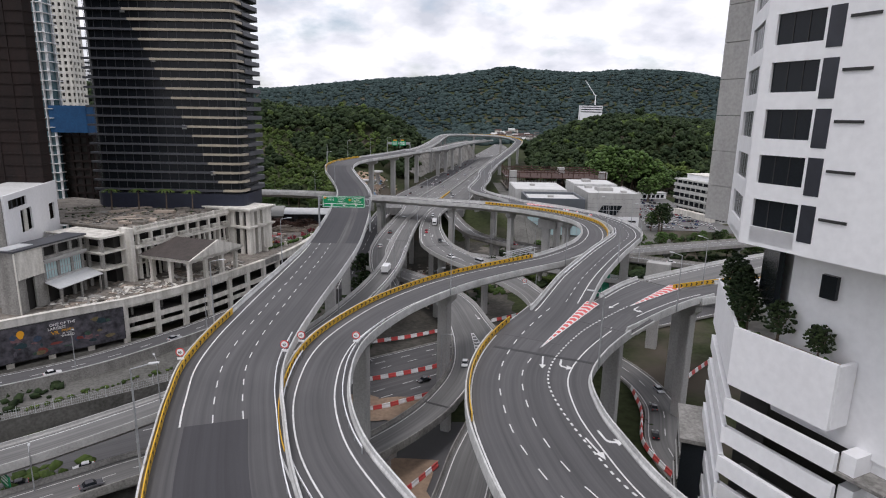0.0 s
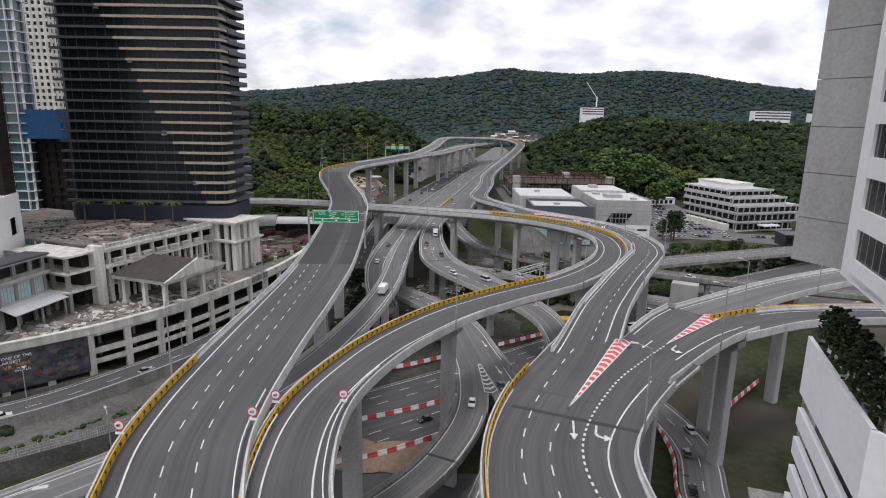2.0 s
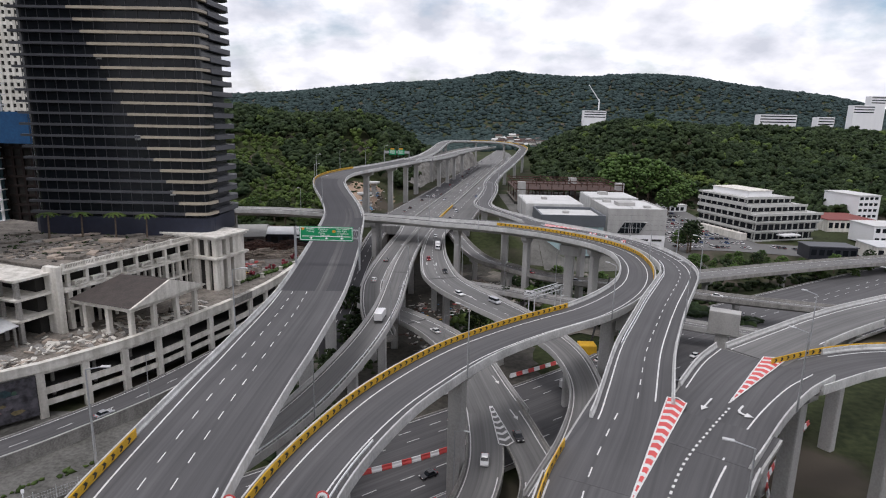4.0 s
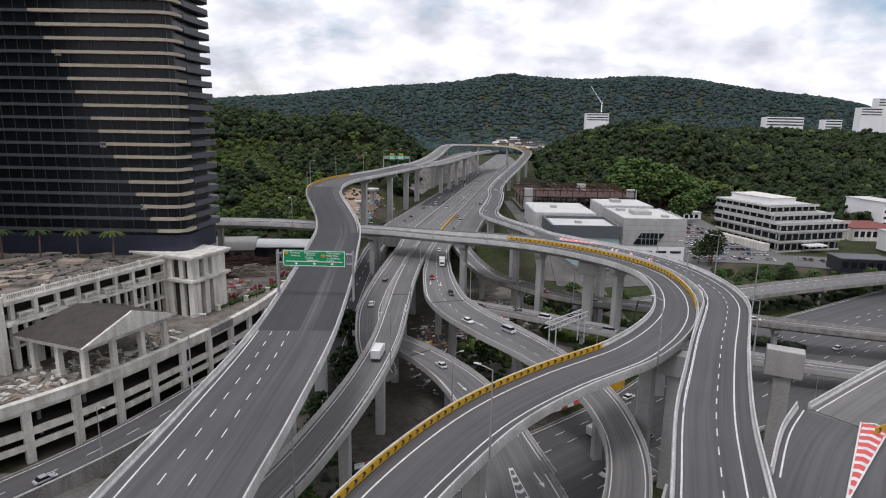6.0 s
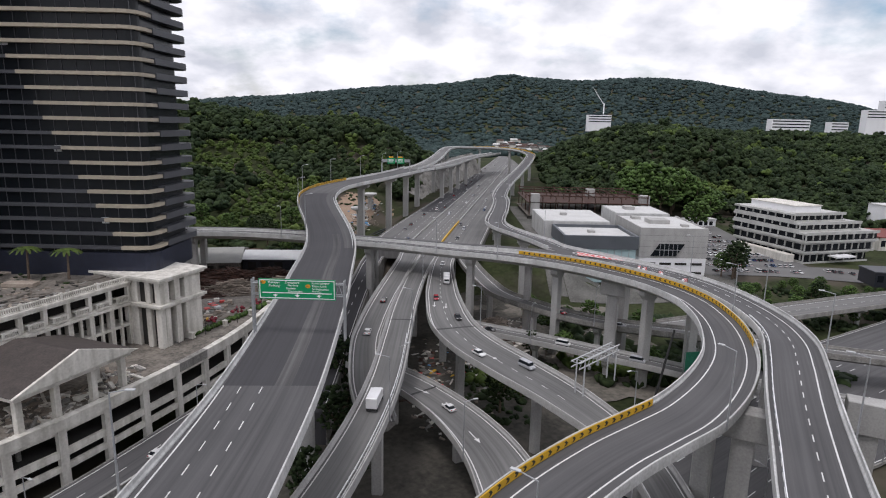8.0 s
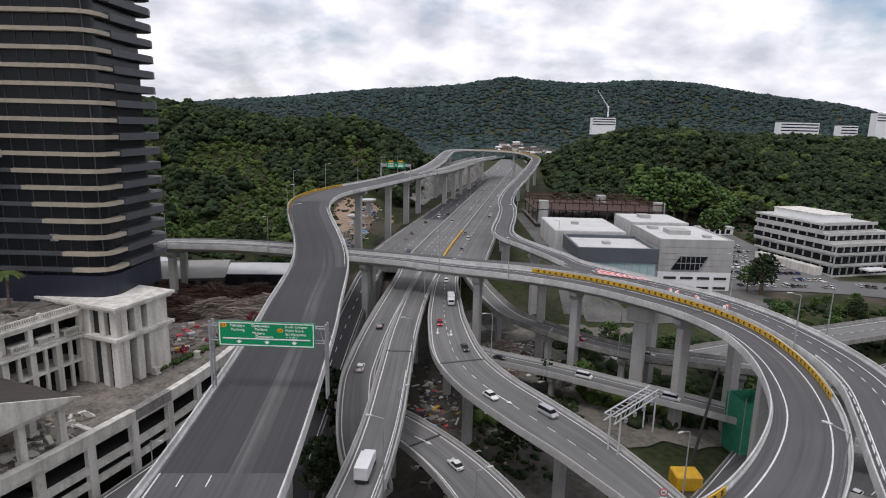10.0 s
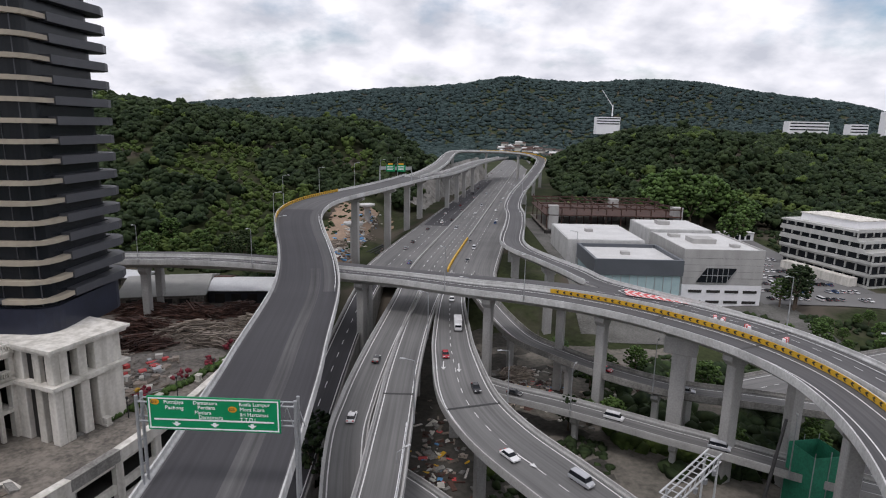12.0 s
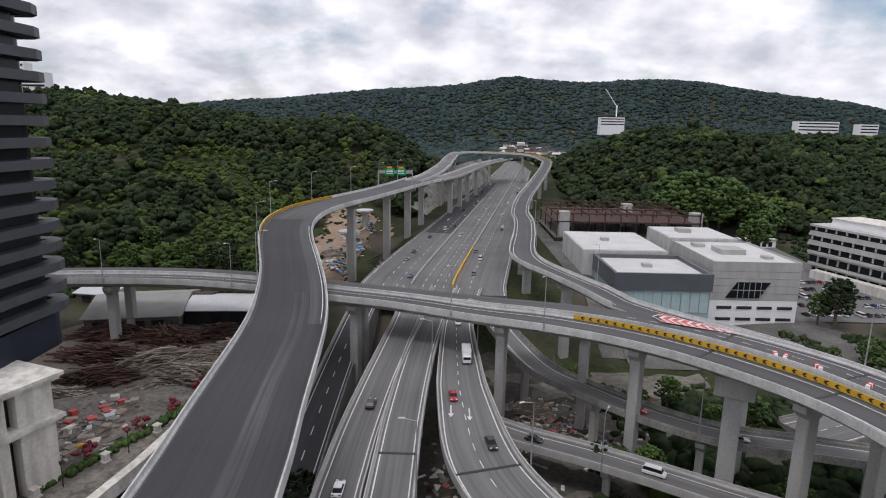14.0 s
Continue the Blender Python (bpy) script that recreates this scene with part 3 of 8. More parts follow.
B_PTS = [(2, 33, 32, 9), (-6.2, 46, 32, 9), (-10.4, 53, 32, 9), (-13, 59, 32, 9), (-15, 66, 32, 9), (-16, 73, 31.9, 9), (-16.3, 80, 31.8, 9), (-15.6, 88, 31.5, 9), (-13.2, 98, 31, 9.2), (-9.5, 108.5, 30.5, 9.6), (-4.5, 118.5, 30, 10), (1, 127.5, 29.6, 10), (6.8, 134.8, 29.3, 10), (14.8, 142.5, 29.2, 10), (22, 148, 29.3, 10), (28.8, 153.3, 29.5, 10), (36.5, 162, 29.8, 9.6), (43, 172.3, 30, 9), (47.6, 184, 30, 8.8), (50, 195, 30, 8.6), (50.3, 206.5, 30, 8.6), (47.4, 219, 29.7, 8.8), (41.3, 230, 29.4, 9), (33, 240, 29.2, 9), (23, 248.3, 29, 9), (11, 254.4, 29, 9), (-3, 260, 28.8, 8), (-20, 268, 28.6, 7.6), (-37, 273.3, 28.6, 7.6), (-57, 280.3, 28.6, 7.6), (-80, 283.6, 28.6, 7.6), (-110, 281.5, 28.6, 7.6), (-170, 272, 28.6, 7.6)]
VB, RB = viaduct("single-lane elevated loop ramp with yellow chevron barrier", B_PTS, ASPHALT, edges=(1.7, 1.5), rails=((-1, 0, 6), (1, 2, 8)))
C_PTS = [(22, 32, 32, 16.2), (15.2, 46, 32, 16.2), (12.6, 57, 32, 16.4), (11.7, 66, 32, 16.4), (12.7, 76, 32, 16.6), (16.6, 86.2, 32, 18.2), (22.7, 96.6, 32, 20), (28.5, 105.2, 32, 22.4)]
VC, RC = viaduct("wide four-lane elevated road that splits at a red gore", C_PTS, ASPHALT, parapets=((None, 5), (None, 6)), edges=(0.3, (2.3, 2.8)))
# painted lanes of the wide road, which drift across as it opens out
for name, pts, dash, gap, w in (("lane_marking", [(20.6, 36), (13.4, 46), (10.8, 52.2), (8.7, 60), (8.1, 70.4), (8.8, 77), (10.9, 84.5), (13.7, 91.5), (17.6, 99.5), (20.9, 105.8)], 1.9, 2.6, 0.16), ("lane_marking", [(23.2, 37.5), (16.6, 46.5), (13.7, 52.4), (11.7, 60), (11.1, 69), (11.7, 76.1), (13.9, 81.6), (14.9, 83.8)], 1.9, 2.6, 0.16), ("dotted_marking", [(26.5, 38), (19.6, 48), (17.1, 55.3), (15, 66.2), (14.9, 74.1), (17.5, 82), (23.6, 92.6), (30, 100.6), (35.6, 107)], 0.6, 0.6, 0.26)):
    strip(name, line([(*p, 32.0, 1.0) for p in pts]), 0, 0, w, LINE, VC, None, None, dash, gap, h=0.05)
C1_PTS = [(14.5, 88.5, 32.02, 10), (20.6, 101, 32.02, 9.6), (24.0, 109.3, 32.02, 9.5), (30.2, 125, 32.02, 9.3), (36.5, 138.5, 32, 9), (43.3, 152.5, 31.9, 9), (50.5, 166.5, 31.7, 9), (55.9, 178, 31.3, 9), (59.2, 190.5, 30.8, 9), (60, 204, 30.4, 9), (58.6, 217, 30.1, 9), (54.6, 229.5, 29.8, 9), (48, 240.5, 29.4, 9), (39.5, 250, 29.2, 9), (28, 258.6, 29, 9), (15, 264, 29, 8.5), (0, 268.7, 28.82, 8), (-19, 275.6, 28.62, 7.6), (-36, 280.8, 28.62, 7.6), (-57, 287.8, 28.62, 7.6), (-80, 291.2, 28.62, 7.6), (-110, 289.2, 28.62, 7.6), (-170, 279.6, 28.62, 7.6)]
VC1, RC1 = viaduct("two-lane elevated ramp curving round the loop", C1_PTS, ASPHALT, parapets=((1, None), (2, 13)), edges=(0.6, (1.9, 1.2)), lanes=((0, (0.2, 0.4), 2, 14, "dash"),), rails=((-1, 3, 8),))
R_PTS = [(26.4, 95.8, 32.03, 11.4), (29.2, 99.6, 31.75, 12.1), (37.1, 110.4, 30.95, 13.9), (45.0, 120.2, 30.35, 16.2), (51.2, 126.3, 30.05, 17.9)]
VR, RR = viaduct("elevated slip road widening towards its fork", R_PTS, ASPHALT, parapets=((2, None), (None, None)), edges=(0.6, 2.5))
R1_PTS = [(49.7, 128.7, 30.02, 10.0), (62.0, 138.1, 29.9, 9.5), (74.2, 146.6, 29.9, 9.5), (90.1, 156.1, 29.9, 9.5), (116.6, 169.4, 29.9, 9.5), (159.0, 185.8, 29.9, 9.5)]
VR1, RR1 = viaduct("elevated slip road leading off to the towers", R1_PTS, ASPHALT_OLD, parapets=((None, None), (1, None)), edges=(0.6, 0.6))
R2_PTS = [(51.2, 120.3, 30.02, 9.5), (64.7, 127.1, 29.9, 8.9), (76.3, 129.9, 29.9, 8.5), (95.4, 130.7, 29.9, 8.5), (137.8, 125.4, 29.9, 8.5)]
VR2, RR2 = viaduct("elevated slip road with yellow chevron barrier", R2_PTS, ASPHALT, parapets=((1, None), (None, None)), edges=(0.8, 0.6))
E_PTS = [(30, 264, 28.9, 7), (27, 278, 28, 7), (27.5, 291, 27.2, 7), (23.5, 306, 26.3, 7), (18.5, 321, 26, 8), (16.5, 334, 26, 9), (18, 350, 26, 9), (22, 376, 26, 9), (26, 410, 26, 9), (28, 442, 26, 9), (37, 497, 27, 9), (51, 555, 30, 9), (63.5, 605, 33.5, 9), (74, 650, 37, 9), (79, 682, 40, 9), (70, 706, 43, 9), (48, 715, 44.5, 9), (24, 714.5, 44.82, 9)]
E_PTS = [(53, 238, 29.42, 5.5), (47, 246.5, 29.3, 6.2), (39, 256, 29.1, 7), (31.5, 269, 28.6, 7), (28.5, 284, 27.8, 7.5)] + E_PTS[3:]
VE, RE = viaduct("winding elevated ramp coming in from the expressway", E_PTS, ASPHALT, parapets=((3, None), (0, None)))

# lower ramps
F_PTS = [(-17, 176, 14.5, 6.6), (-21, 188, 17, 6.6), (-23.2, 204, 19, 6.6), (-23.2, 216, 19.6, 6.6), (-22.8, 228, 19.8, 6.6), (-21.8, 245, 19.9, 6.6), (-20, 268, 19.9, 7), (-18.5, 290, 19.4, 8), (-18, 318, 18, 10)]
VF, RF = viaduct("older lower ramp with worn grey asphalt", F_PTS, ASPHALT_OLD, edges=(0.5, 0.5), parapet_mat=CONCRETE, deck_mat=CONCRETE_OLD)
G_PTS = [(-110, 60, 8.5, 8), (-75, 82, 10.5, 8), (-58, 93.5, 12.4, 7.6), (-44, 104.5, 14.6, 7.2), (-33, 117.5, 16.6, 7), (-26, 131, 18.2, 7), (-20.9, 149, 19.4, 6.8), (-17.8, 167, 20, 6.6), (-16.5, 185, 20, 6.6), (-16.3, 206, 20, 6.6), (-16.1, 230, 20, 6.6), (-15, 255, 20, 6.6), (-13.2, 280, 19.6, 6.8), (-10, 318, 18.2, 8)]
VG, RG = viaduct("older lower ramp passing beneath the new flyovers", G_PTS, ASPHALT_OLD, edges=(0.4, 0.4), parapet_mat=CONCRETE, deck_mat=CONCRETE_OLD, rails=((1, 4, 9),))
H_PTS = [(14, 116, 11, 7), (22, 131, 12, 7), (27, 145, 13, 7), (28.2, 157, 14, 7), (26, 169, 15.2, 8), (18, 183, 16.8, 10.5), (9.5, 195, 17.6, 12), (2.5, 205, 18.2, 12), (-2, 214.5, 18.6, 11.5), (-4.2, 223, 19, 11), (-5.6, 236, 19.4, 10), (-6.3, 250, 19.5, 9.2), (-6, 285, 19.2, 7.4), (-2, 318, 18.1, 8)]
VH, RH = viaduct("older two-lane ramp sweeping down under the loop", H_PTS, ASPHALT_OLD, edges=(0.4, 0.5), lanes=((-0.1, 0, 5, 12, "dash"),), parapet_mat=CONCRETE, deck_mat=CONCRETE_OLD)
I_PTS = [(-26, 212, 11.5, 8), (-14, 201.5, 11, 8.4), (-6, 191.5, 11, 9), (0, 181, 11, 10), (4.2, 170, 10.8, 11), (7, 156, 10.4, 12), (9, 145, 10, 13.5)]
VI, RI = viaduct("old low ramp that forks under the flyover", I_PTS, ASPHALT_OLD, edges=(0.4, 0.6), parapet_mat=CONCRETE, deck_mat=CONCRETE_OLD)
K_PTS = [(5.8, 148, 10.05, 7), (6, 134, 10, 6.8), (5, 124, 10, 6.8), (2.3, 115, 9.8, 6.8), (-2.5, 105, 9.5, 6.8), (-10, 95.5, 9, 6.8), (-20, 87.5, 8, 6.8), (-34, 79, 7, 6.8), (-55, 68, 5.5, 6.8), (-90, 52, 4, 6.8)]
VK, RK = viaduct("old curving slip ramp with stained parapets", K_PTS, ASPHALT_OLD, parapets=((2, None), (0, None)), edges=(0.4, 0.4), parapet_mat=CONCRETE_OLD, deck_mat=CONCRETE_OLD, depth=1.5)
L_PTS = [(10.5, 150, 10.03, 7), (13, 137, 10, 7), (14.6, 122, 10, 7.2), (10, 104, 10, 7.6), (6.3, 90, 10, 8.4), (4, 79, 10, 8.6), (0, 62, 10, 8.6), (-4, 46, 10, 8.6)]
VL, RL = viaduct("old low ramp running on beneath the wide flyover", L_PTS, ASPHALT_OLD, parapets=((0, None), (2, None)), edges=(0.5, 0.5), parapet_mat=CONCRETE_OLD, deck_mat=CONCRETE_OLD, depth=1.5)
Y_PTS = [(-120, 38, 6, 8.4), (-90, 61, 6, 8.4), (-62, 82.7, 6, 8.4), (-52, 91, 6, 8.4), (-42, 99.5, 5.2, 8), (-31, 108.5, 3.2, 7)]
VY, RY = viaduct("low grey carriageway with concrete edge walls below the frontage", Y_PTS, ASPHALT_OLD, parapets=((None, 4), (None, 4)), lanes=((0, 0, None, None, "dash"),), parapet_mat=CONCRETE_OLD, deck_mat=CONCRETE_OLD, depth=1.5)
J_PTS = [(0, 318, 17, 7), (4, 300, 15, 7), (8, 284, 13.6, 7), (13, 268, 13, 7), (20, 258, 13, 7), (31, 246, 13, 7), (43, 238, 13, 7), (57, 235, 12.6, 7), (75, 231, 12, 7), (100, 224, 11, 7), (150, 214, 9, 7)]
VJ, RJ = viaduct("low curved ramp behind the tall piers", J_PTS, ASPHALT_OLD, parapet_mat=CONCRETE_OLD, deck_mat=CONCRETE_OLD, depth=1.5)
O_PTS = [(-8, 262, 9, 6.6), (-2, 250, 9, 6.6), (5, 244, 9, 6.6), (12, 240.3, 9, 6.6), (18, 237.2, 9, 6.6), (28, 231.3, 9, 6.6), (37, 225.6, 9, 6.6), (47, 219.8, 9, 6.6), (61, 212, 8.6, 6.6), (82, 203, 8, 6.6), (110, 196, 7, 6.6)]
VO, RO = viaduct("low slip road with a concrete edge wall", O_PTS, ASPHALT_OLD, parapet_mat=CONCRETE, deck_mat=CONCRETE_OLD, depth=1.3)
Q_PTS = [(62, 246, 9.5, 12), (86, 256, 9.5, 12), (115, 268, 9.5, 12), (180, 292, 9.5, 12), (300, 330, 9, 12)]
VQ, RQ = viaduct("old flyover beside the expressway", Q_PTS, ASPHALT_OLD, parapet_mat=CONCRETE_OLD, deck_mat=CONCRETE_OLD, depth=1.5, lanes=((0, 0, None, None, "dash"),))


# ---- roads on the ground ----
def road(name, label, points, surface=ASPHALT_OLD, lanes=(), kerb=True, thick=0.5, edge=True, kind="structure"):
    v = thing(name, label, "road", kind=kind)
    rail = line(points, 3.0)
    sweep("road_surface", rail, ((-1, 0, 0), (-1, 0, -thick), (1, 0, -thick), (1, 0, 0)), surface, v)
    if edge:
        for sgn in (-1, 1):
            strip("edge_line", rail, sgn, -sgn * 0.7, 0.2, LINE, v)
    for share, off in lanes:
        strip("lane_marking", rail, share, off, 0.18, LINE, v, None, None, 3.0, 5.0)
    if kerb:
        for sgn in (-1, 1):
            sweep("kerb", rail, [(sgn, -0.15, -thick), (sgn, -0.15, 0.16), (sgn, 0.15, 0.16), (sgn, 0.15, -thick)], CONCRETE_OLD, v)
    return v, rail


_, RX = road("expressway", "wide grey expressway running away to the hills", [(-14, 312, 17.9, 46), (-13, 330, 17.6, 47), (-6, 378, 17.4, 47), (11, 486, 17.4, 44), (43, 690, 17.4, 41), (82, 940, 17.4, 42), (130, 1250, 17.6, 44)], lanes=((0, -16), (0, -11.5), (0, -3), (0, 0.8), (0, 3.6), (0, 12)), thick=4.0)
_, RP = road("ground_expressway", "dual carriageway at ground level under the flyovers", [(-200, 16, 2.6, 26), (-110, 70, 2.4, 26), (-60, 103, 2.2, 26), (-23, 130, 2.2, 26), (10, 154, 2.2, 26), (45, 181, 2.2, 28), (85, 211, 2.6, 42), (140, 245, 3.4, 44), (240, 302, 5, 40), (420, 380, 6, 40)], ASPHALT, lanes=((0, -9), (0, -5.6), (0, 5), (0, 8.6)))
_, RS = road("side_road", "narrow curved service road below the tower", [(38, 168, 2.4, 8), (48, 146, 2.3, 8), (51, 126, 2.2, 8), (46, 106, 2.2, 8), (50, 88, 2.2, 8), (70, 70, 2.2, 8), (110, 60, 2.2, 8)], ASPHALT_OLD, lanes=((0, 0),))
_, RW = road("sunken_road", "dark asphalt carriageway beside the older ramps", [(-33, 190, 9, 7), (-33.6, 225, 11, 7), (-34.2, 250, 12, 7), (-34.6, 280, 13, 7), (-34, 310, 14.5, 7), (-30, 345, 17.2, 7)], ASPHALT_NEW, lanes=((0, 0),), thick=11.0)
sweep("edge_wall", RW, [(-1, -0.3, -2), (-1, -0.3, 0.95), (-1, 0.0, 0.95), (-1, 0.0, -2)], CONCRETE, bpy.data.objects["sunken_road"])
_, RU = road("frontage_road", "frontage road below the arcaded building", [(-170, 66, 7.6, 9), (-122, 99, 7.6, 9), (-97, 118, 7.6, 9), (-84, 129.5, 7.6, 9), (-75, 142, 7.6, 9), (-66, 158, 7.6, 9), (-58, 180, 7.6, 9), (-51, 205, 7.6, 9), (-46, 240, 9, 9)], ASPHALT, lanes=((0, 0),), thick=3.0)
front_wall = thing("retaining_wall", "stained grey concrete wall along the frontage road", "wall")
sweep("wall_face", RU, [(1, 0.16, -3.0), (1, 0.16, 1.0), (1, 0.46, 1.0), (1, 0.46, -3.0)], CONCRETE_OLD, front_wall)
sweep("coping", RU, [(1, 0.1, 1.0), (1, 0.1, 1.14), (1, 0.52, 1.14), (1, 0.52, 1.0)], CONCRETE, front_wall)


# ---- piers ----
def pier(top, x, y, heading=0.0, wide=2.6, deep=2.0, head=5.0, label="tall concrete bridge pier with a crosshead"):
    """A column with a crosshead under a deck; z of the deck's underside is top."""
    bottom = float(ground_height(np.array(x), np.array(y))) - 0.4
    v = thing("bridge_pier", label, "pier", "flyover piers", m=pose(x, y, 0, 0, 0, heading))
    h = top - bottom
    ch = min(2.2, h * 0.3)
    bm = bmesh.new()
    for sx, a, b in ((1, bottom, top - ch + 0.02),):
        box(bm, -wide / 2, -deep / 2, a, wide / 2, deep / 2, b)
    bmesh.ops.bevel(bm, geom=[e for e in bm.edges if abs(e.verts[0].co.z - e.verts[1].co.z) > 1], offset=0.18, segments=1, affect="EDGES")
    part("column", bm, CONCRETE, v)
    bm = bmesh.new()
    prof = [(-head / 2, top), (head / 2, top), (head / 2, top - ch * 0.45), (wide / 2, top - ch), (-wide / 2, top - ch), (-head / 2, top - ch * 0.45)]
    fr = [bm.verts.new((a, -deep / 2 - 0.08, b)) for a, b in prof]
    bk = [bm.verts.new((a, deep / 2 + 0.08, b)) for a, b in prof]
    bm.faces.new(fr[::-1])
    bm.faces.new(bk)
    for i in range(6):
        j = (i + 1) % 6
        bm.faces.new((fr[i], fr[j], bk[j], bk[i]))
    part("crosshead", bm, CONCRETE, v)
    return v


def piers_along(rail, places, depth=1.9, wide=2.6, deep=2.0, head=5.0, off=0.0):
    for s in places:
        p, hd = on(rail, s, 0, off)
        pier(p.z - depth, p.x, p.y, hd, wide, deep, head)


def near_y(rail, y, after=0):
    r, _, at, _ = rail
    i = after + int(np.argmin(np.abs(r[after:, 1] - y)))
    return at[i]


def near_xy(rail, x, y):
    r, _, at, _ = rail
    return at[int(np.argmin(np.hypot(r[:, 0] - x, r[:, 1] - y)))]


piers_along(RA, [near_y(RA, q) for q in (60, 100, 142, 176, 214, 250, 286)] , head=8)
for q in ((-55, 318), (-47, 362), (-37, 398), (-30, 428), (-24, 455)):
    piers_along(RA, [near_xy(RA, *q)], head=8, wide=3.0)
piers_along(RA2, [near_y(RA2, q) for q in (490, 520, 550, 590)], head=6)
piers_along(RB, [near_xy(RB, *q) for q in ((-13.5, 60), (-13.5, 97), (1, 127.5), (34, 158.5), (49.8, 194), (46.6, 221.5), (28, 245), (2, 258), (-30, 271), (-95, 283))], head=5)
piers_along(RC, [near_xy(RC, *q) for q in ((12.4, 60), (20.5, 92))], wide=4, head=9)
piers_along(RC1, [near_xy(RC1, *q) for q in ((33.5, 132), (58, 185), (57, 222), (46, 243), (22, 262), (-30, 279), (-95, 291))], head=5)
piers_along(RR, [near_xy(RR, 33, 104)], wide=3, head=9)
piers_along(RR1, [near_y(RR1, q) for q in (133, 150)], head=5)
piers_along(RR2, [near_xy(RR2, 55, 118), near_xy(RR2, 76, 123.6)], head=5)
piers_along(RE, [near_xy(RE, *q) for q in ((25, 300), (17, 328), (18, 352), (22, 380), (27, 420), (31, 470), (46, 537), (61, 595), (76, 660), (62, 711), (30, 714))], head=5)
piers_along(RA1, [near_xy(RA1, *q) for q in ((-15, 515), (-11, 560), (-7, 610), (-3, 665))], head=5)
for rl, qs in ((RF, (190, 220, 250, 280)), (RG, (125, 150, 175, 200, 228, 256)), (RH, (140, 165, 190, 212, 236, 262)), (RI, (205, 186, 165)), (RK, (130, 112, 96)), (RL, (130, 108, 84, 60))):
    piers_along(rl, [near_y(rl, q) for q in qs], wide=2.0, deep=1.5, head=4.5, depth=1.5)
piers_along(RJ, [near_xy(RJ, *q) for q in ((10, 276), (22, 255), (40, 240), (66, 233), (95, 225))], depth=1.5, wide=1.8, deep=1.4, head=4.5)
piers_along(RO, [near_xy(RO, *q) for q in ((0, 248), (20, 236), (38, 225), (62, 211))], depth=1.3, wide=1.6, deep=1.2, head=4)
piers_along(RQ, [near_xy(RQ, *q) for q in ((70, 250), (100, 262), (140, 278))], depth=1.5, wide=2, deep=1.5, head=6)

# yellow chevron barriers on the parapets
chevron_barrier("yellow barrier with black chevrons on a curved parapet", RA, -1, near_y(RA, 44), near_y(RA, 94))
chevron_barrier("yellow barrier with black chevrons along the loop ramp", RB, -1, near_xy(RB, -11.5, 55), near_xy(RB, 27, 152))
chevron_barrier("yellow median barrier with black chevrons round the loop", RB, 1, near_xy(RB, 46, 180), near_xy(RB, 15, 252), flip=1)
chevron_barrier("yellow barrier with black chevrons on the wide ramp", RC, -1, near_xy(RC, 12, 63), near_xy(RC, 20, 91))
chevron_barrier("yellow barrier with black chevrons on the slip road", RR2, -1, near_xy(RR2, 54, 117.5), near_xy(RR2, 125, 119.5), off=-0.1)
chevron_barrier("faded yellow barrier on the high bend", RA, -1, near_xy(RA, -53, 296), near_xy(RA, -47, 361))


chevron_barrier("yellow barrier round the far bend over the expressway", RE, 1, near_xy(RE, 74, 650), near_xy(RE, 24, 714.5))


# fresh asphalt lane and the yellow median of the expressway
strip("fresh_lane", RX, 0, -14.5, 12.5, ASPHALT_NEW, bpy.data.objects["expressway"], near_y(RX, 420), near_y(RX, 700), h=0.008)
median = thing("median_barrier", "low yellow and black median barrier on the expressway", "road barrier")
sweep("barrier_wall", RX, [(0, 6.2, 0), (0, 6.2, 1.0), (0, 6.7, 1.0), (0, 6.7, 0)], YELLOW, median, near_y(RX, 322), near_y(RX, 385))
wall2 = thing("median_wall", "grey concrete median wall on the expressway", "road barrier")
sweep("barrier_wall", RX, [(0, 6.2, 0), (0, 6.2, 0.9), (0, 6.7, 0.9), (0, 6.7, 0)], CONCRETE, wall2, near_y(RX, 388), near_y(RX, 900))
wall3 = thing("median_wall", "grey concrete divider between expressway lanes", "road barrier")
sweep("barrier_wall", RX, [(0, -7.0, 0), (0, -7.0, 0.9), (0, -6.6, 0.9), (0, -6.6, 0)], CONCRETE, wall3, near_y(RX, 322), near_y(RX, 560))


# ---- dark office tower over the arcaded building ----
def rounded_plan(x0, y0, x1, y1, r, n=5):
    out = []
    for cx, cy, a in ((x1 - r, y0 + r, -90), (x1 - r, y1 - r, 0), (x0 + r, y1 - r, 90), (x0 + r, y0 + r, 180)):
        out += [(cx + r * math.cos(radians(a + 90 * i / n)), cy + r * math.sin(radians(a + 90 * i / n))) for i in range(n + 1)]
    return out


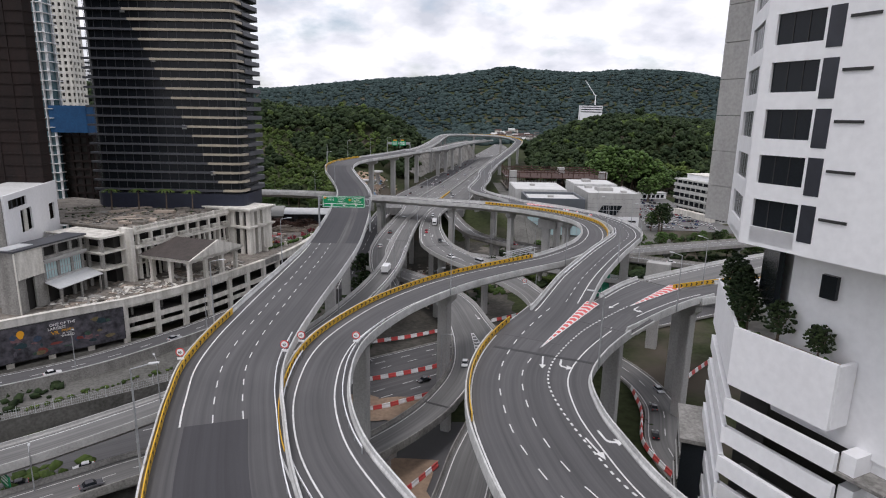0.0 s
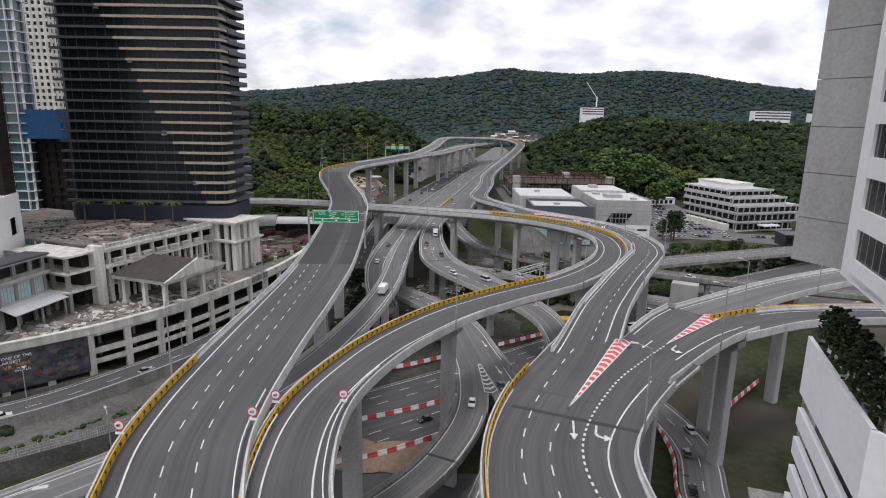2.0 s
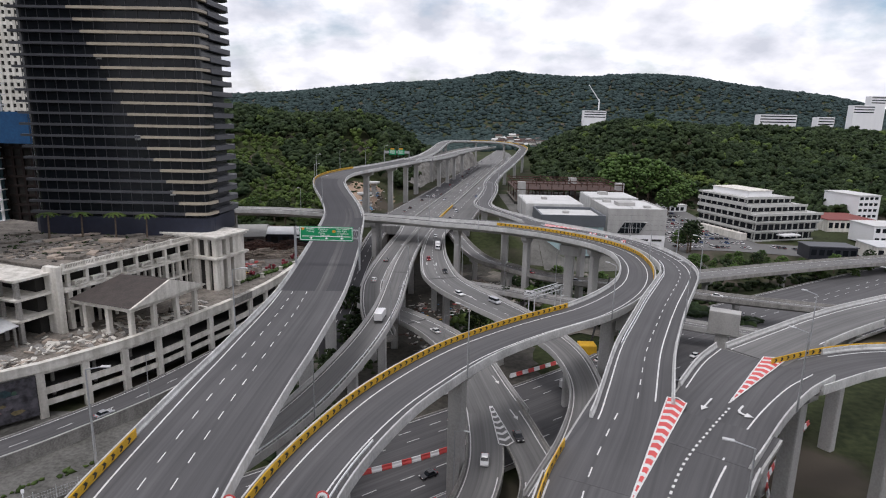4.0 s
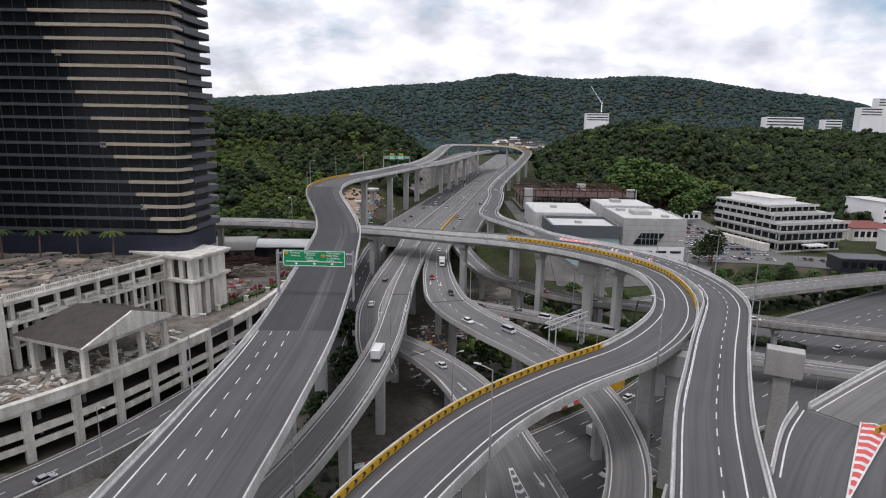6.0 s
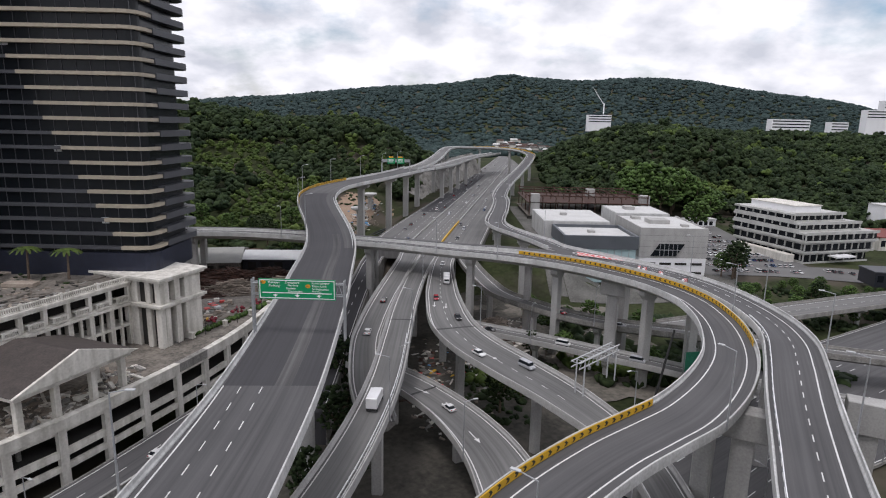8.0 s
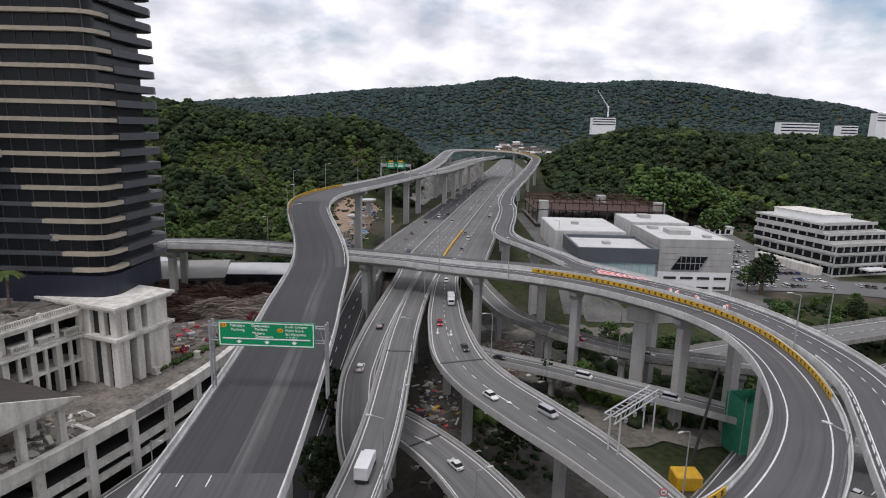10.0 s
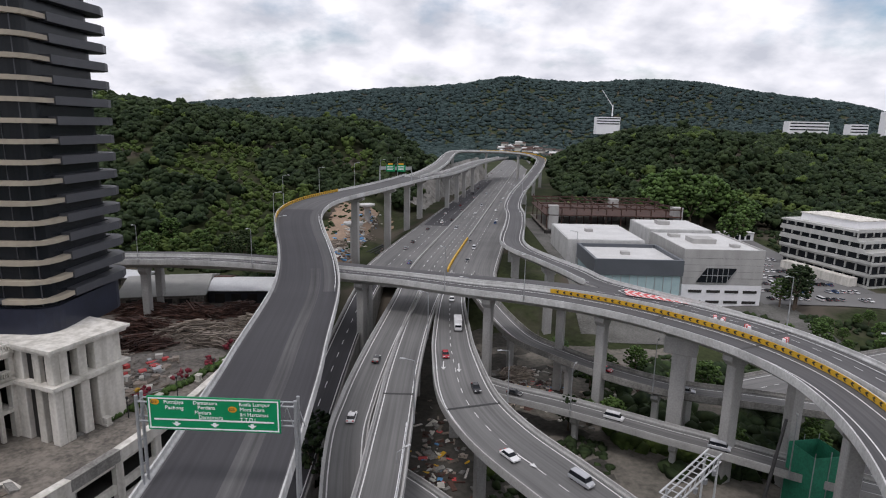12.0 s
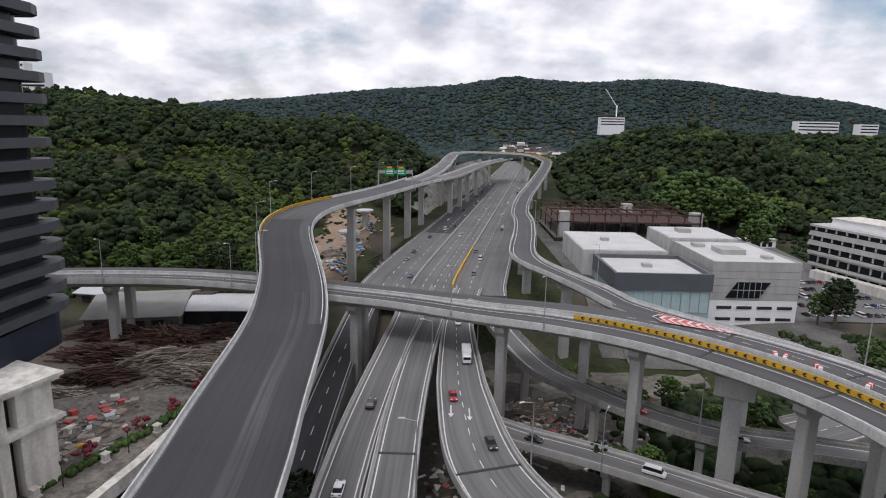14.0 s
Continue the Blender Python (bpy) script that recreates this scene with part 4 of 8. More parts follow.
def office_tower():
    v = thing("office_tower", "unfinished dark glass office tower with beige horizontal fins, shadow painted at left", "office tower")
    x0, y0, x1, y1 = -125, 208.5, -71.5, 231
    bm = bmesh.new()
    prism(bm, rounded_plan(x0, y0, x1, y1, 3.5), 32.2, 37.6)
    part("base_storey", bm, NAVY, v, "plain navy base storey")
    bm = bmesh.new()
    prism(bm, rounded_plan(x0 + 1.2, y0 + 1.2, x1 - 1.2, y1 - 1.2, 2.6), 37.6, 134)
    part("curtain_wall", bm, GLASS, v, "dark reflective glazing")
    for k in range(30):
        z = 38.4 + 3.18 * k
        # left of this slanting edge the fin colour imitates a cast shadow
        split = x0 + 6 + max(0.0, 40 - 1.6 * k) if k < 26 else x0 + 6
        bm = bmesh.new()
        prism(bm, [(split, y0 - 0.15), (x1 - 4, y0 - 0.15), (x1 - 2.0, y0 + 0.35), (x1 - 0.5, y0 + 1.6), (x1 + 0.1, y0 + 3.6), (x1 + 0.1, y0 + 6.5), (x1 - 1.4, y0 + 6.5), (x1 - 1.4, y0 + 1.5), (split, y0 + 1.5)], z, z + 0.75)
        part("fin", bm, BEIGE, v, "beige horizontal fin")
        bm = bmesh.new()
        prism(bm, [(x0, y0 + 0.05), (split - 0.02, y0 + 0.05), (split - 0.02, y0 + 1.5), (x0, y0 + 1.5)], z, z + 0.7)
        part("fin", bm, GREY_AND_SHADOW, v, "fin coloured dark as if in cast shadow")
        bm = bmesh.new()
        prism(bm, [(x1 - 1.4, y0 + 6.52), (x1 + 0.35, y0 + 6.52), (x1 + 0.6, y0 + 12), (x1 + 1.4, y1 - 3), (x1 + 0.6, y1 - 0.6), (x1 - 1.2, y1 + 0.9), (x1 - 5, y1 + 1.1), (x1 - 5, y1 - 0.5), (x1 - 1.4, y1 - 1.2)], z - 0.25, z + 1.15)
        part("balcony", bm, GREY_AND_SHADOW, v, "dark grey curved balcony edge")
    for k in range(17):
        x = x0 + 2.0 + 3.1 * k
        boxes("mullion", [(x, y0 + 1.08, 37.7, x + 0.12, y0 + 1.22, 134)], GREY_AND_SHADOW, v)
    for k, zz in enumerate((44.2, 60.1, 82.4, 98.2, 114)):
        boxes("missing_pane", [(x1 - 12 - 9 * k, y0 + 1.1, zz, x1 - 10.4 - 9 * k, y0 + 1.19, zz + 1.4)], METAL_ROOF, v, "pale bare opening")


office_tower()


def slab_tower(name, label, x0, y0, x1, y1, z0, z1, storey, wall, opening, bay=3.4, deep=0.35, frame_w=0.9, sill=1.0):
    """A tower with real openings: a core, a slab edge for each storey and piers on the two faces that show."""
    v = thing(name, label, "apartment tower")
    boxes("core", [(x0 + deep, y0 + deep, z0, x1 - deep, y1 - deep, z1)], opening, v)
    for k in range(int((z1 - z0) / storey)):
        z = z0 + k * storey
        boxes("floor_band", [(x0, y0, z, x1, y0 + deep + 0.02, z + sill), (x1 - deep - 0.02, y0 + deep + 0.02, z, x1, y1, z + sill)], wall, v)
    for x in np.arange(x0, x1 - 0.1, bay):
        boxes("pier", [(x, y0 - 0.03, z0, x + frame_w, y0 + deep, z1)], wall, v)
    for y in np.arange(y0 + deep, y1, bay):
        boxes("pier", [(x1 - deep, y, z0, x1 + 0.03, y + frame_w, z1)], wall, v)
    return v


slab_tower("apartment_tower", "tower under construction wrapped in dark brown netting", -166, 173, -118.5, 178, 30, 128, 3.3, BROWN_NET, BROWN_NET, 6.0, 0.25, 0.3, 0.35)
slab_tower("glass_tower", "teal glass apartment tower with white balcony edges", -190, 238, -156, 247, 12, 135, 3.6, WHITE, GLASS_TEAL, 5.2, 0.9, 0.35, 0.3)
slab_tower("apartment_tower", "tall pale apartment tower with rows of small windows", -246, 330, -203, 341, 12, 150, 3.3, OFFWHITE, SHADE_BLACK, 3.1, 0.5, 1.5, 1.5)
slab_tower("apartment_tower", "bare concrete tower shell with dark brown openings", -160, 242, -144, 250, 12, 60, 3.3, BROWN_NET, SHADE_BLACK, 3.4, 0.6, 0.8, 0.9)
net = thing("construction_net", "bright blue safety net hung round a tower", "safety net")
boxes("net_sheet", [(-158, 238.4, 57, -143.2, 238.6, 67.5), (-143.2, 238.6, 57, -143, 250, 67.5)], BLUE_NET, net)


def white_block():
    v = thing("annexe", "white rendered annexe with dark square openings", "building", m=pose(-107.9, 142.4, 0, 0, 0, 106.4))
    z0, z1, n = 17.0, 45.1, 37.0
    boxes("back_wall", [(-1, 3, z0, n, 3.4, z1 - 0.8)], SHADE_BLACK, v)
    # openings: a ribbon window, a tall pair and a narrow one
    rows = [(0, 0, 43.6, n, 0.5, z1), (0, 0, 40.2, n, 0.5, 41.3), (0, 0.003, 41.3, 2.5, 0.5, 43.6), (14, 0.003, 41.3, n, 0.5, 43.6), (0, 0.003, 34.2, 9, 0.5, 40.2), (16.6, 0.003, 34.2, 29.5, 0.5, 40.2), (33.8, 0.003, 33.2, n, 0.5, 40.2), (29.5, 0.003, 39.0, 33.8, 0.5, 40.2), (0, 0, z0, n, 0.5, 33.2), (0, 0.002, 33.2, 33.79, 0.5, 34.2)]
    for r in rows:
        boxes("wall_panel", [r], WHITE, v)
    for x in (5.2, 8.4, 11.4):
        boxes("window_post", [(x, 0.2, 41.3, x + 0.25, 0.45, 43.6)], GREY_AND_SHADOW, v)
    boxes("door_post", [(11.6, 0.1, 34.2, 13.4, 0.5, 40.2)], OFFWHITE, v)
    boxes("end_wall", [(-0.5, 0.5, z0, -0.01, 12, z1 - 0.75)], CONCRETE_OLD, v, "bare grey end wall")
    boxes("roof", [(-0.5, 0.5, z1 - 0.7, n - 0.5, 12, z1 - 0.3)], ROOF_GREY, v)
    boxes("far_wall", [(n - 0.5, 0.5, z0, n, 12, z1 - 0.75)], WHITE, v)


white_block()

# ---- arcaded old building and its parking podium ----
POD = pose(-75.9, 207.4, 0, 0, 0, -19.9)


def arcade():
    v = thing("arcaded_building", "derelict white classical building with loggias and stained cornices", "building", m=POD)
    # floors of the long wing
    boxes("roof_slab", [(-75, -42, 31.6, -0.8, -2.2, 32.2)], OFFGREY, v, "dirty flat roof slab")
    boxes("cornice", [(-8, -42.6, 26.7, 0.9, -2.0, 27.3), (-8, -42.4, 27.3, 0.5, -2.0, 27.7)], OFFWHITE, v)
    boxes("cornice", [(-6, -42.6, 31.0, 0.6, -2.0, 31.6), (-6, -42.8, 31.6, 0.9, -2.0, 32.0)], OFFWHITE, v)
    boxes("lower_cornice", [(-8, -42, 21.8, 0.2, -2, 22.3)], OFFWHITE, v)
    # back wall coloured near-black in place of the shade inside the rooms
    boxes("back_wall", [(-8.4, -42, 17, -4.5, -2, 31.0)], SHADE_BLACK, v, "empty rooms, their shade put into the wall colour")
    for k in range(9):
        y = -41.4 + 4.85 * k
        boxes("pier", [(-1.2, y, 17.2, 0.1, y + 1.15, 26.7)], OFFWHITE, v, bevel=0.08)
        boxes("column", [(-0.9, y + 0.1, 27.7, 0.1, y + 1.0, 31.0)], OFFWHITE, v, bevel=0.1)
        boxes("column", [(-0.5, y + 2.6, 17.2, 0.15, y + 3.2, 21.8), (-0.5, y + 2.6, 22.3, 0.15, y + 3.2, 26.7)], OFFWHITE, v, bevel=0.06)
        # low balcony balustrades between the columns
        boxes("balcony_rail", [(-0.1, y + 1.3, 28.7, 0.95, y + 4.6, 28.95), (0.75, y + 1.3, 27.7, 0.95, y + 1.55, 28.7), (0.75, y + 4.35, 27.7, 0.95, y + 4.6, 28.7), (-0.1, y + 1.3, 27.7, 0.95, y + 4.6, 27.95)], OFFWHITE, v)
        bm = bmesh.new()
        for q in np.arange(y + 1.7, y + 4.3, 0.36):
            box(bm, 0.78, q, 27.95, 0.92, q + 0.14, 28.7)
        tagged(part("balustrade", bm, OFFWHITE, v), kind="stuff")
    # roof balustrade
    boxes("parapet_rail", [(0.2, -42.6, 33.0, 0.55, -2, 33.25), (0.2, -42.6, 32.0, 0.55, -2, 32.2)], OFFWHITE, v)
    bm = bmesh.new()
    for q in np.arange(-42.4, -2.2, 0.42):
        box(bm, 0.28, q, 32.2, 0.46, q + 0.18, 33.0)
    tagged(part("balustrade", bm, OFFWHITE, v), kind="stuff")
    for q in np.arange(-42.6, -2, 8.05):
        boxes("parapet_post", [(0.1, q, 32.0, 0.65, q + 0.6, 33.5)], OFFWHITE, v, bevel=0.05)
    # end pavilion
    # pavilion core: room shade given as a near-black colour
    boxes("pavilion_core", [(-11, -1, 17, 6.8, 9.6, 32.4)], SHADE_BLACK, v)
    boxes("pavilion_cornice", [(-12, -2.4, 32.3, 9.4, 11.4, 32.9), (-12, -2.8, 32.9, 9.9, 11.8, 33.4)], OFFWHITE, v)
    boxes("pavilion_cornice", [(-12, -2.6, 26.6, 9.6, 11.6, 27.2), (-12, -2.2, 26.2, 9.2, 11.2, 26.6)], OFFWHITE, v)
    for x, w in ((-1.4, 3.6), (4.4, 1.5), (7.2, 1.6)):
        boxes("pavilion_pier", [(x, -1.9, 17, x + w, -0.6, 26.2)], OFFWHITE, v, bevel=0.1)
        boxes("pavilion_pier", [(x, -1.8, 27.2, x + w, -0.6, 32.3)], OFFWHITE, v, bevel=0.08)
    for y, w in ((-0.55, 1.5), (2.6, 1.6), (5.6, 5.0)):
        boxes("pavilion_pier", [(6.9, y, 17, 8.8, y + w, 26.2)], OFFWHITE, v, bevel=0.1)
        boxes("pavilion_pier", [(6.9, y, 27.2, 8.7, y + w, 32.3)], OFFWHITE, v, bevel=0.08)
    # porch with a pediment
    for x, y in ((17.4, -40), (17.4, -33.6), (17.4, -26.6), (17.4, -20.4), (10.5, -40), (3.5, -40), (10.5, -20.4)):
        boxes("porch_column", [(x - 0.75, y - 0.75, 16.9, x + 0.75, y + 0.75, 17.8), (x - 0.55, y - 0.55, 17.8, x + 0.55, y + 0.55, 23.4), (x - 0.7, y - 0.7, 23.4, x + 0.7, y + 0.7, 23.8)], OFFWHITE, v, bevel=0.06)
    boxes("porch_entablature", [(0.3, -41.2, 23.8, 18.8, -19.2, 24.5), (0.3, -41.6, 24.5, 19.2, -18.8, 24.9)], OFFWHITE, v)
    bm = bmesh.new()
    a = [bm.verts.new(p) for p in ((0.4, -41.9, 24.9), (19.5, -41.9, 24.9), (19.5, -18.5, 24.9), (0.4, -18.5, 24.9), (4.0, -30.2, 28.6), (19.5, -30.2, 28.6))]
    for f in ((0, 1, 5, 4), (2, 3, 4, 5), (3, 0, 4), (1, 2, 5), (3, 2, 1, 0)):
        bm.faces.new([a[i] for i in f])
    part("porch_roof", bm, ROOF_BROWN, v, "dark brown tiled porch roof")
    bm = bmesh.new()
    b = [bm.verts.new(p) for p in ((19.3, -42.1, 24.85), (19.3, -18.3, 24.85), (19.3, -30.2, 29.0), (19.8, -42.1, 24.85), (19.8, -18.3, 24.85), (19.8, -30.2, 29.0))]
    for f in ((0, 2, 1), (3, 4, 5), (0, 3, 5, 2), (2, 5, 4, 1), (1, 4, 3, 0)):
        bm.faces.new([b[i] for i in f])
    part("pediment", bm, OFFWHITE, v)
    # open concrete bays at the far end of the wing
    for z in (21.9, 26.7, 31.1):
        boxes("floor_slab", [(-22, -52.5, z, -1.5, -42.9, z + 0.55), (-22, -53.2, z + 0.55, -1.0, -52.2, z + 0.8)], OFFWHITE, v)
    for x in (-20, -14, -8, -2.6):
        boxes("bare_column", [(x, -52, 17, x + 0.9, -51.1, 31.1)], CONCRETE_OLD, v)
    boxes("corner_pier", [(-3.6, -44.2, 17, 0.5, -42.7, 33)], OFFWHITE, v, bevel=0.1)
    boxes("bare_back_wall", [(-22, -46, 17, -4, -43.2, 31)], SHADE_BLACK, v)


arcade()


def side_house():
    """Two bays: a blank pale one and a windowed one with a glazed storey over a canopy."""
    m = pose(-101.4, 143.9, 0, 0, 0, 82)
    v = thing("side_house", "weathered grey villa with a glazed middle storey and dark canopy", "building", m=m)
    n = 14.0
    boxes("core", [(-8, 1.2, 17, n - 0.3, 5, 32.2)], SHADE_BLACK, v)
    boxes("roof", [(-9, -0.9, 32.6, n + 0.8, 5.6, 33.0)], GREY_AND_SHADOW, v, "dark flat roofing")
    boxes("roof_panel", [(-8.5, 1, 33.0, -1, 5, 33.15)], METAL_ROOF, v, "pale roof sheets")
    for z, d, h in ((28.2, 0.7, 0.5), (27.7, 0.4, 0.5), (23.0, 0.5, 0.6), (32.1, 0.5, 0.5)):
        boxes("cornice", [(0, -d, z, n + d, 0.6, z + h)], CONCRETE, v)
    boxes("blank_wall", [(-8, -0.4, 25.6, -0.02, 0.6, 32.6)], OFFWHITE, v, "pale boarded wall")
    boxes("side_wall", [(-8.4, -0.4, 17, -8.0, 5, 32.6)], CONCRETE_OLD, v)
    boxes("lower_wall", [(-7.9, 0.1, 17, -5.4, 0.6, 25.6)], CONCRETE_OLD, v)
    boxes("lower_wall", [(-2.8, 0.1, 17, -0.02, 0.6, 25.6)], CONCRETE_OLD, v)
    boxes("drain_pipe", [(-8.7, -0.7, 17, -8.42, -0.42, 32.4)], OFFWHITE, v)
    step = n / 3
    for k in range(4):
        x = min(k * step, n - 0.9)
        boxes("wall_pier", [(x, 0, 28.7, x + 0.9, 0.6, 32.1)], CONCRETE_OLD, v)
        boxes("wall_pier", [(x, 0, 23.6, x + 0.9, 0.6, 27.7)], CONCRETE_OLD, v)
        boxes("wall_pier", [(x, 0, 17, x + 0.9, 0.6, 23.0)], CONCRETE_OLD, v, bevel=0.05)
    for k in range(3):
        x0, x1 = k * step + 0.9, min((k + 1) * step, n - 0.9)
        boxes("wall_spandrel", [(x0, 0.03, 28.7, x1, 0.6, 29.5)], CONCRETE_OLD, v)
        pane = boxes("window_pane", [(x0, 0.3, 23.6, x1, 0.36, 27.7)], GLASS_PALE, v, "pale green glazing")
        for q in range(1, 4):
            x = x0 + (x1 - x0) * q / 4
            boxes("glazing_bar", [(x - 0.06, 0.2, 23.6, x + 0.06, 0.3, 27.7)], CONCRETE, pane)
        boxes("glazing_bar", [(x0, 0.18, 25.5, x1, 0.31, 25.65)], CONCRETE, pane)
    bm = bmesh.new()
    p = [bm.verts.new(q) for q in ((-0.6, -4.6, 21.6), (n + 1, -4.6, 21.6), (n + 1, -0.5, 23.0), (-0.6, -0.5, 23.0), (-0.6, -4.6, 21.8), (n + 1, -4.6, 21.8), (n + 1, -0.5, 23.2), (-0.6, -0.5, 23.2))]
    for f in ((3, 2, 1, 0), (4, 5, 6, 7), (0, 1, 5, 4), (1, 2, 6, 5), (2, 3, 7, 6), (3, 0, 4, 7)):
        bm.faces.new([p[i] for i in f])
    part("canopy", bm, METAL_ROOF, v, "dull metal canopy")
    for x in (0.2, n * 0.5, n):
        boxes("canopy_post", [(x, -4.3, 17, x + 0.4, -3.9, 21.7)], CONCRETE_OLD, v)


side_house()

WALL_LINE = [(-135, 90), (-112, 117), (-102, 128.5), (-94, 137), (-85, 145), (-79, 152.5), (-74, 160), (-69, 169.5), (-63.5, 184), (-58.5, 199), (-55, 215), (-53.5, 232), (-53, 243)]


def podium():
    v = thing("parking_podium", "stained white parking podium with wide dark openings", "parking podium")
    rail = line([(x, y, 17.0, 1.0) for x, y in WALL_LINE], 8.2)
    r = rail[0]
    poly = [(x, y) for x, y, *_ in r] + [(-62, 246), (-84, 238), (-170, 236), (-190, 100)]
    bm = bmesh.new()
    prism(bm, poly, 16.2, 17.0)
    part("street_deck", bm, OFFGREY, v, "worn paved street deck")
    dark, tops, copings = [], bmesh.new(), bmesh.new()
    for i in range(len(r) - 1):
        a, b = Vector((r[i][0], r[i][1], 0)), Vector((r[i + 1][0], r[i + 1][1], 0))
        d = (b - a)
        m = Matrix.Translation(a) @ Euler((0, 0, math.atan2(d.y, d.x))).to_matrix().to_4x4()
        n = d.length + 0.02
        sub = random.Random(i)
        boxes("bay_pillar", [(-0.75, 0, 4, 0.75, 0.9, 16.1)], OFFWHITE, v, m=m)
        boxes("bay_spandrel", [(0.75, 0.12, 15.4, n - 0.75, 0.8, 16.15), (0.75, 0.12, 11.0, n - 0.75, 0.8, 12.3), (0.75, 0.12, 8.5, n - 0.75, 0.8, 9.6)], OFFWHITE, v, m=m)
        boxes("coping", [(0, -0.35, 16.15, n, 0.85, 17.9), (0, -0.5, 17.9, n, 0.95, 18.1)], OFFWHITE if sub.random() < 0.8 else CONCRETE_OLD, v, m=m)
        # inner walls and floors carry the shade of the bays in their colour
        boxes("inner_wall", [(-0.2, 7.0, 4, n + 0.2, 7.3, 16.15), (-0.2, 0.9, 12.0, n + 0.2, 7, 12.25), (-0.2, 0.9, 8.9, n + 0.2, 7, 9.1)], SHADE_BLACK, v, m=m)
        if sub.random() < 0.6:
            boxes("inner_post", [(2.8, 3.0, 9.1, 3.4, 3.6, 16.1)], CONCRETE_OLD, v, m=m)


podium()


def text_mesh(name, words, size, mat, parent, m, depth=0.02, align="LEFT"):
    """Lettering in the built-in font, turned into a mesh, in the plane x to the right, z up."""
    cu = bpy.data.curves.new(name, "FONT")
    cu.body, cu.size, cu.extrude, cu.align_x, cu.resolution_u = words, size, depth, align, 2
    tmp = bpy.data.objects.new(name, cu)
    scene.collection.objects.link(tmp)
    bpy.context.view_layer.update()
    me = bpy.data.meshes.new_from_object(tmp.evaluated_get(bpy.context.evaluated_depsgraph_get()))
    bpy.data.objects.remove(tmp)
    me.materials.clear()
    me.materials.append(mat)
    ob = new(name, me)
    ob.parent = parent
    ob.matrix_basis = m @ pose(0, 0, 0, 90, 0, 0)
    return ob


def billboard():
    a, b = Vector((-100.2, 125.6, 0)), Vector((-82.0, 143.6, 0))
    d = b - a
    m = Matrix.Translation((a.x, a.y, 8.6)) @ Euler((0, 0, math.atan2(d.y, d.x))).to_matrix().to_4x4()
    n = d.length
    v = thing("billboard", "large dark billboard with colourful game art and lettering", "billboard", m=m)
    panel = boxes("panel", [(-9, 0, 0, n, 0.5, 8.2)], POSTER, v)
    boxes("frame", [(-9.1, -0.06, -0.15, n + 0.1, 0.5, 0.0), (-9.1, -0.06, 8.2, n + 0.1, 0.5, 8.35), (n, -0.06, 0, n + 0.12, 0.5, 8.2)], BLACK, v)
    rnd = random.Random(7)
    cols = [material("print_tone", c, tuple(q * 0.5 for q in c), 0.5, scale=0.8, fine=2.5, bump=0) for c in ((0.05, 0.10, 0.07), (0.22, 0.12, 0.13), (0.05, 0.08, 0.13), (0.20, 0.16, 0.08), (0.13, 0.12, 0.14), (0.02, 0.05, 0.06), (0.25, 0.06, 0.05))]
    for k in range(34):
        x, z, w, h = rnd.uniform(0.5, n - 4), rnd.uniform(0.3, 6.2), rnd.uniform(0.8, 3.4), rnd.uniform(0.5, 2.0)
        if 8 < x + w and x < 15 and z + h > 4.4:
            z = rnd.uniform(0.3, 2.0)
        bm = bmesh.new()
        pts = [(x + w * (0.5 + 0.5 * math.cos(q) * rnd.uniform(0.6, 1)), -0.012 - 0.001 * k, z + h * (0.5 + 0.5 * math.sin(q) * rnd.uniform(0.6, 1))) for q in np.arange(0, 6.2, 0.7)]
        bm.faces.new([bm.verts.new(p) for p in pts])
        part("printed_shape", bm, cols[k % len(cols)], panel)
    for words, x, z, s, mt in (("ONE OF THE", 9.4, 6.9, 0.95, SIGN_WHITE), ("LARGEST", 9.0, 5.95, 0.95, SIGN_WHITE), ("VR", 9.6, 4.7, 1.35, SIGN_ORANGE), ("PARKS", 11.8, 5.15, 0.9, SIGN_ORANGE), ("IN THE", 11.9, 4.5, 0.55, SIGN_WHITE), ("WORLD", 11.5, 3.8, 0.8, SIGN_WHITE)):
        text_mesh("lettering", words, s, mt, panel, pose(x, -0.08, z))
    bm = bmesh.new()
    ring = [bm.verts.new((3.6 + 0.8 * math.sin(q) * (1 if math.cos(q) > -0.4 else 0.8), -0.09, 6.3 + 1.05 * math.cos(q))) for q in np.arange(0, 6.28, 0.52)]
    bm.faces.new(ring)
    part("emblem", bm, SIGN_ORANGE, v, "gold shield emblem")


billboard()

# ---- white tower with the planted terrace ----
TOW = pose(26.6, 51.2, 0, 0, 0, -64.5)
CH = Matrix.Rotation(radians(135), 4, "Z")


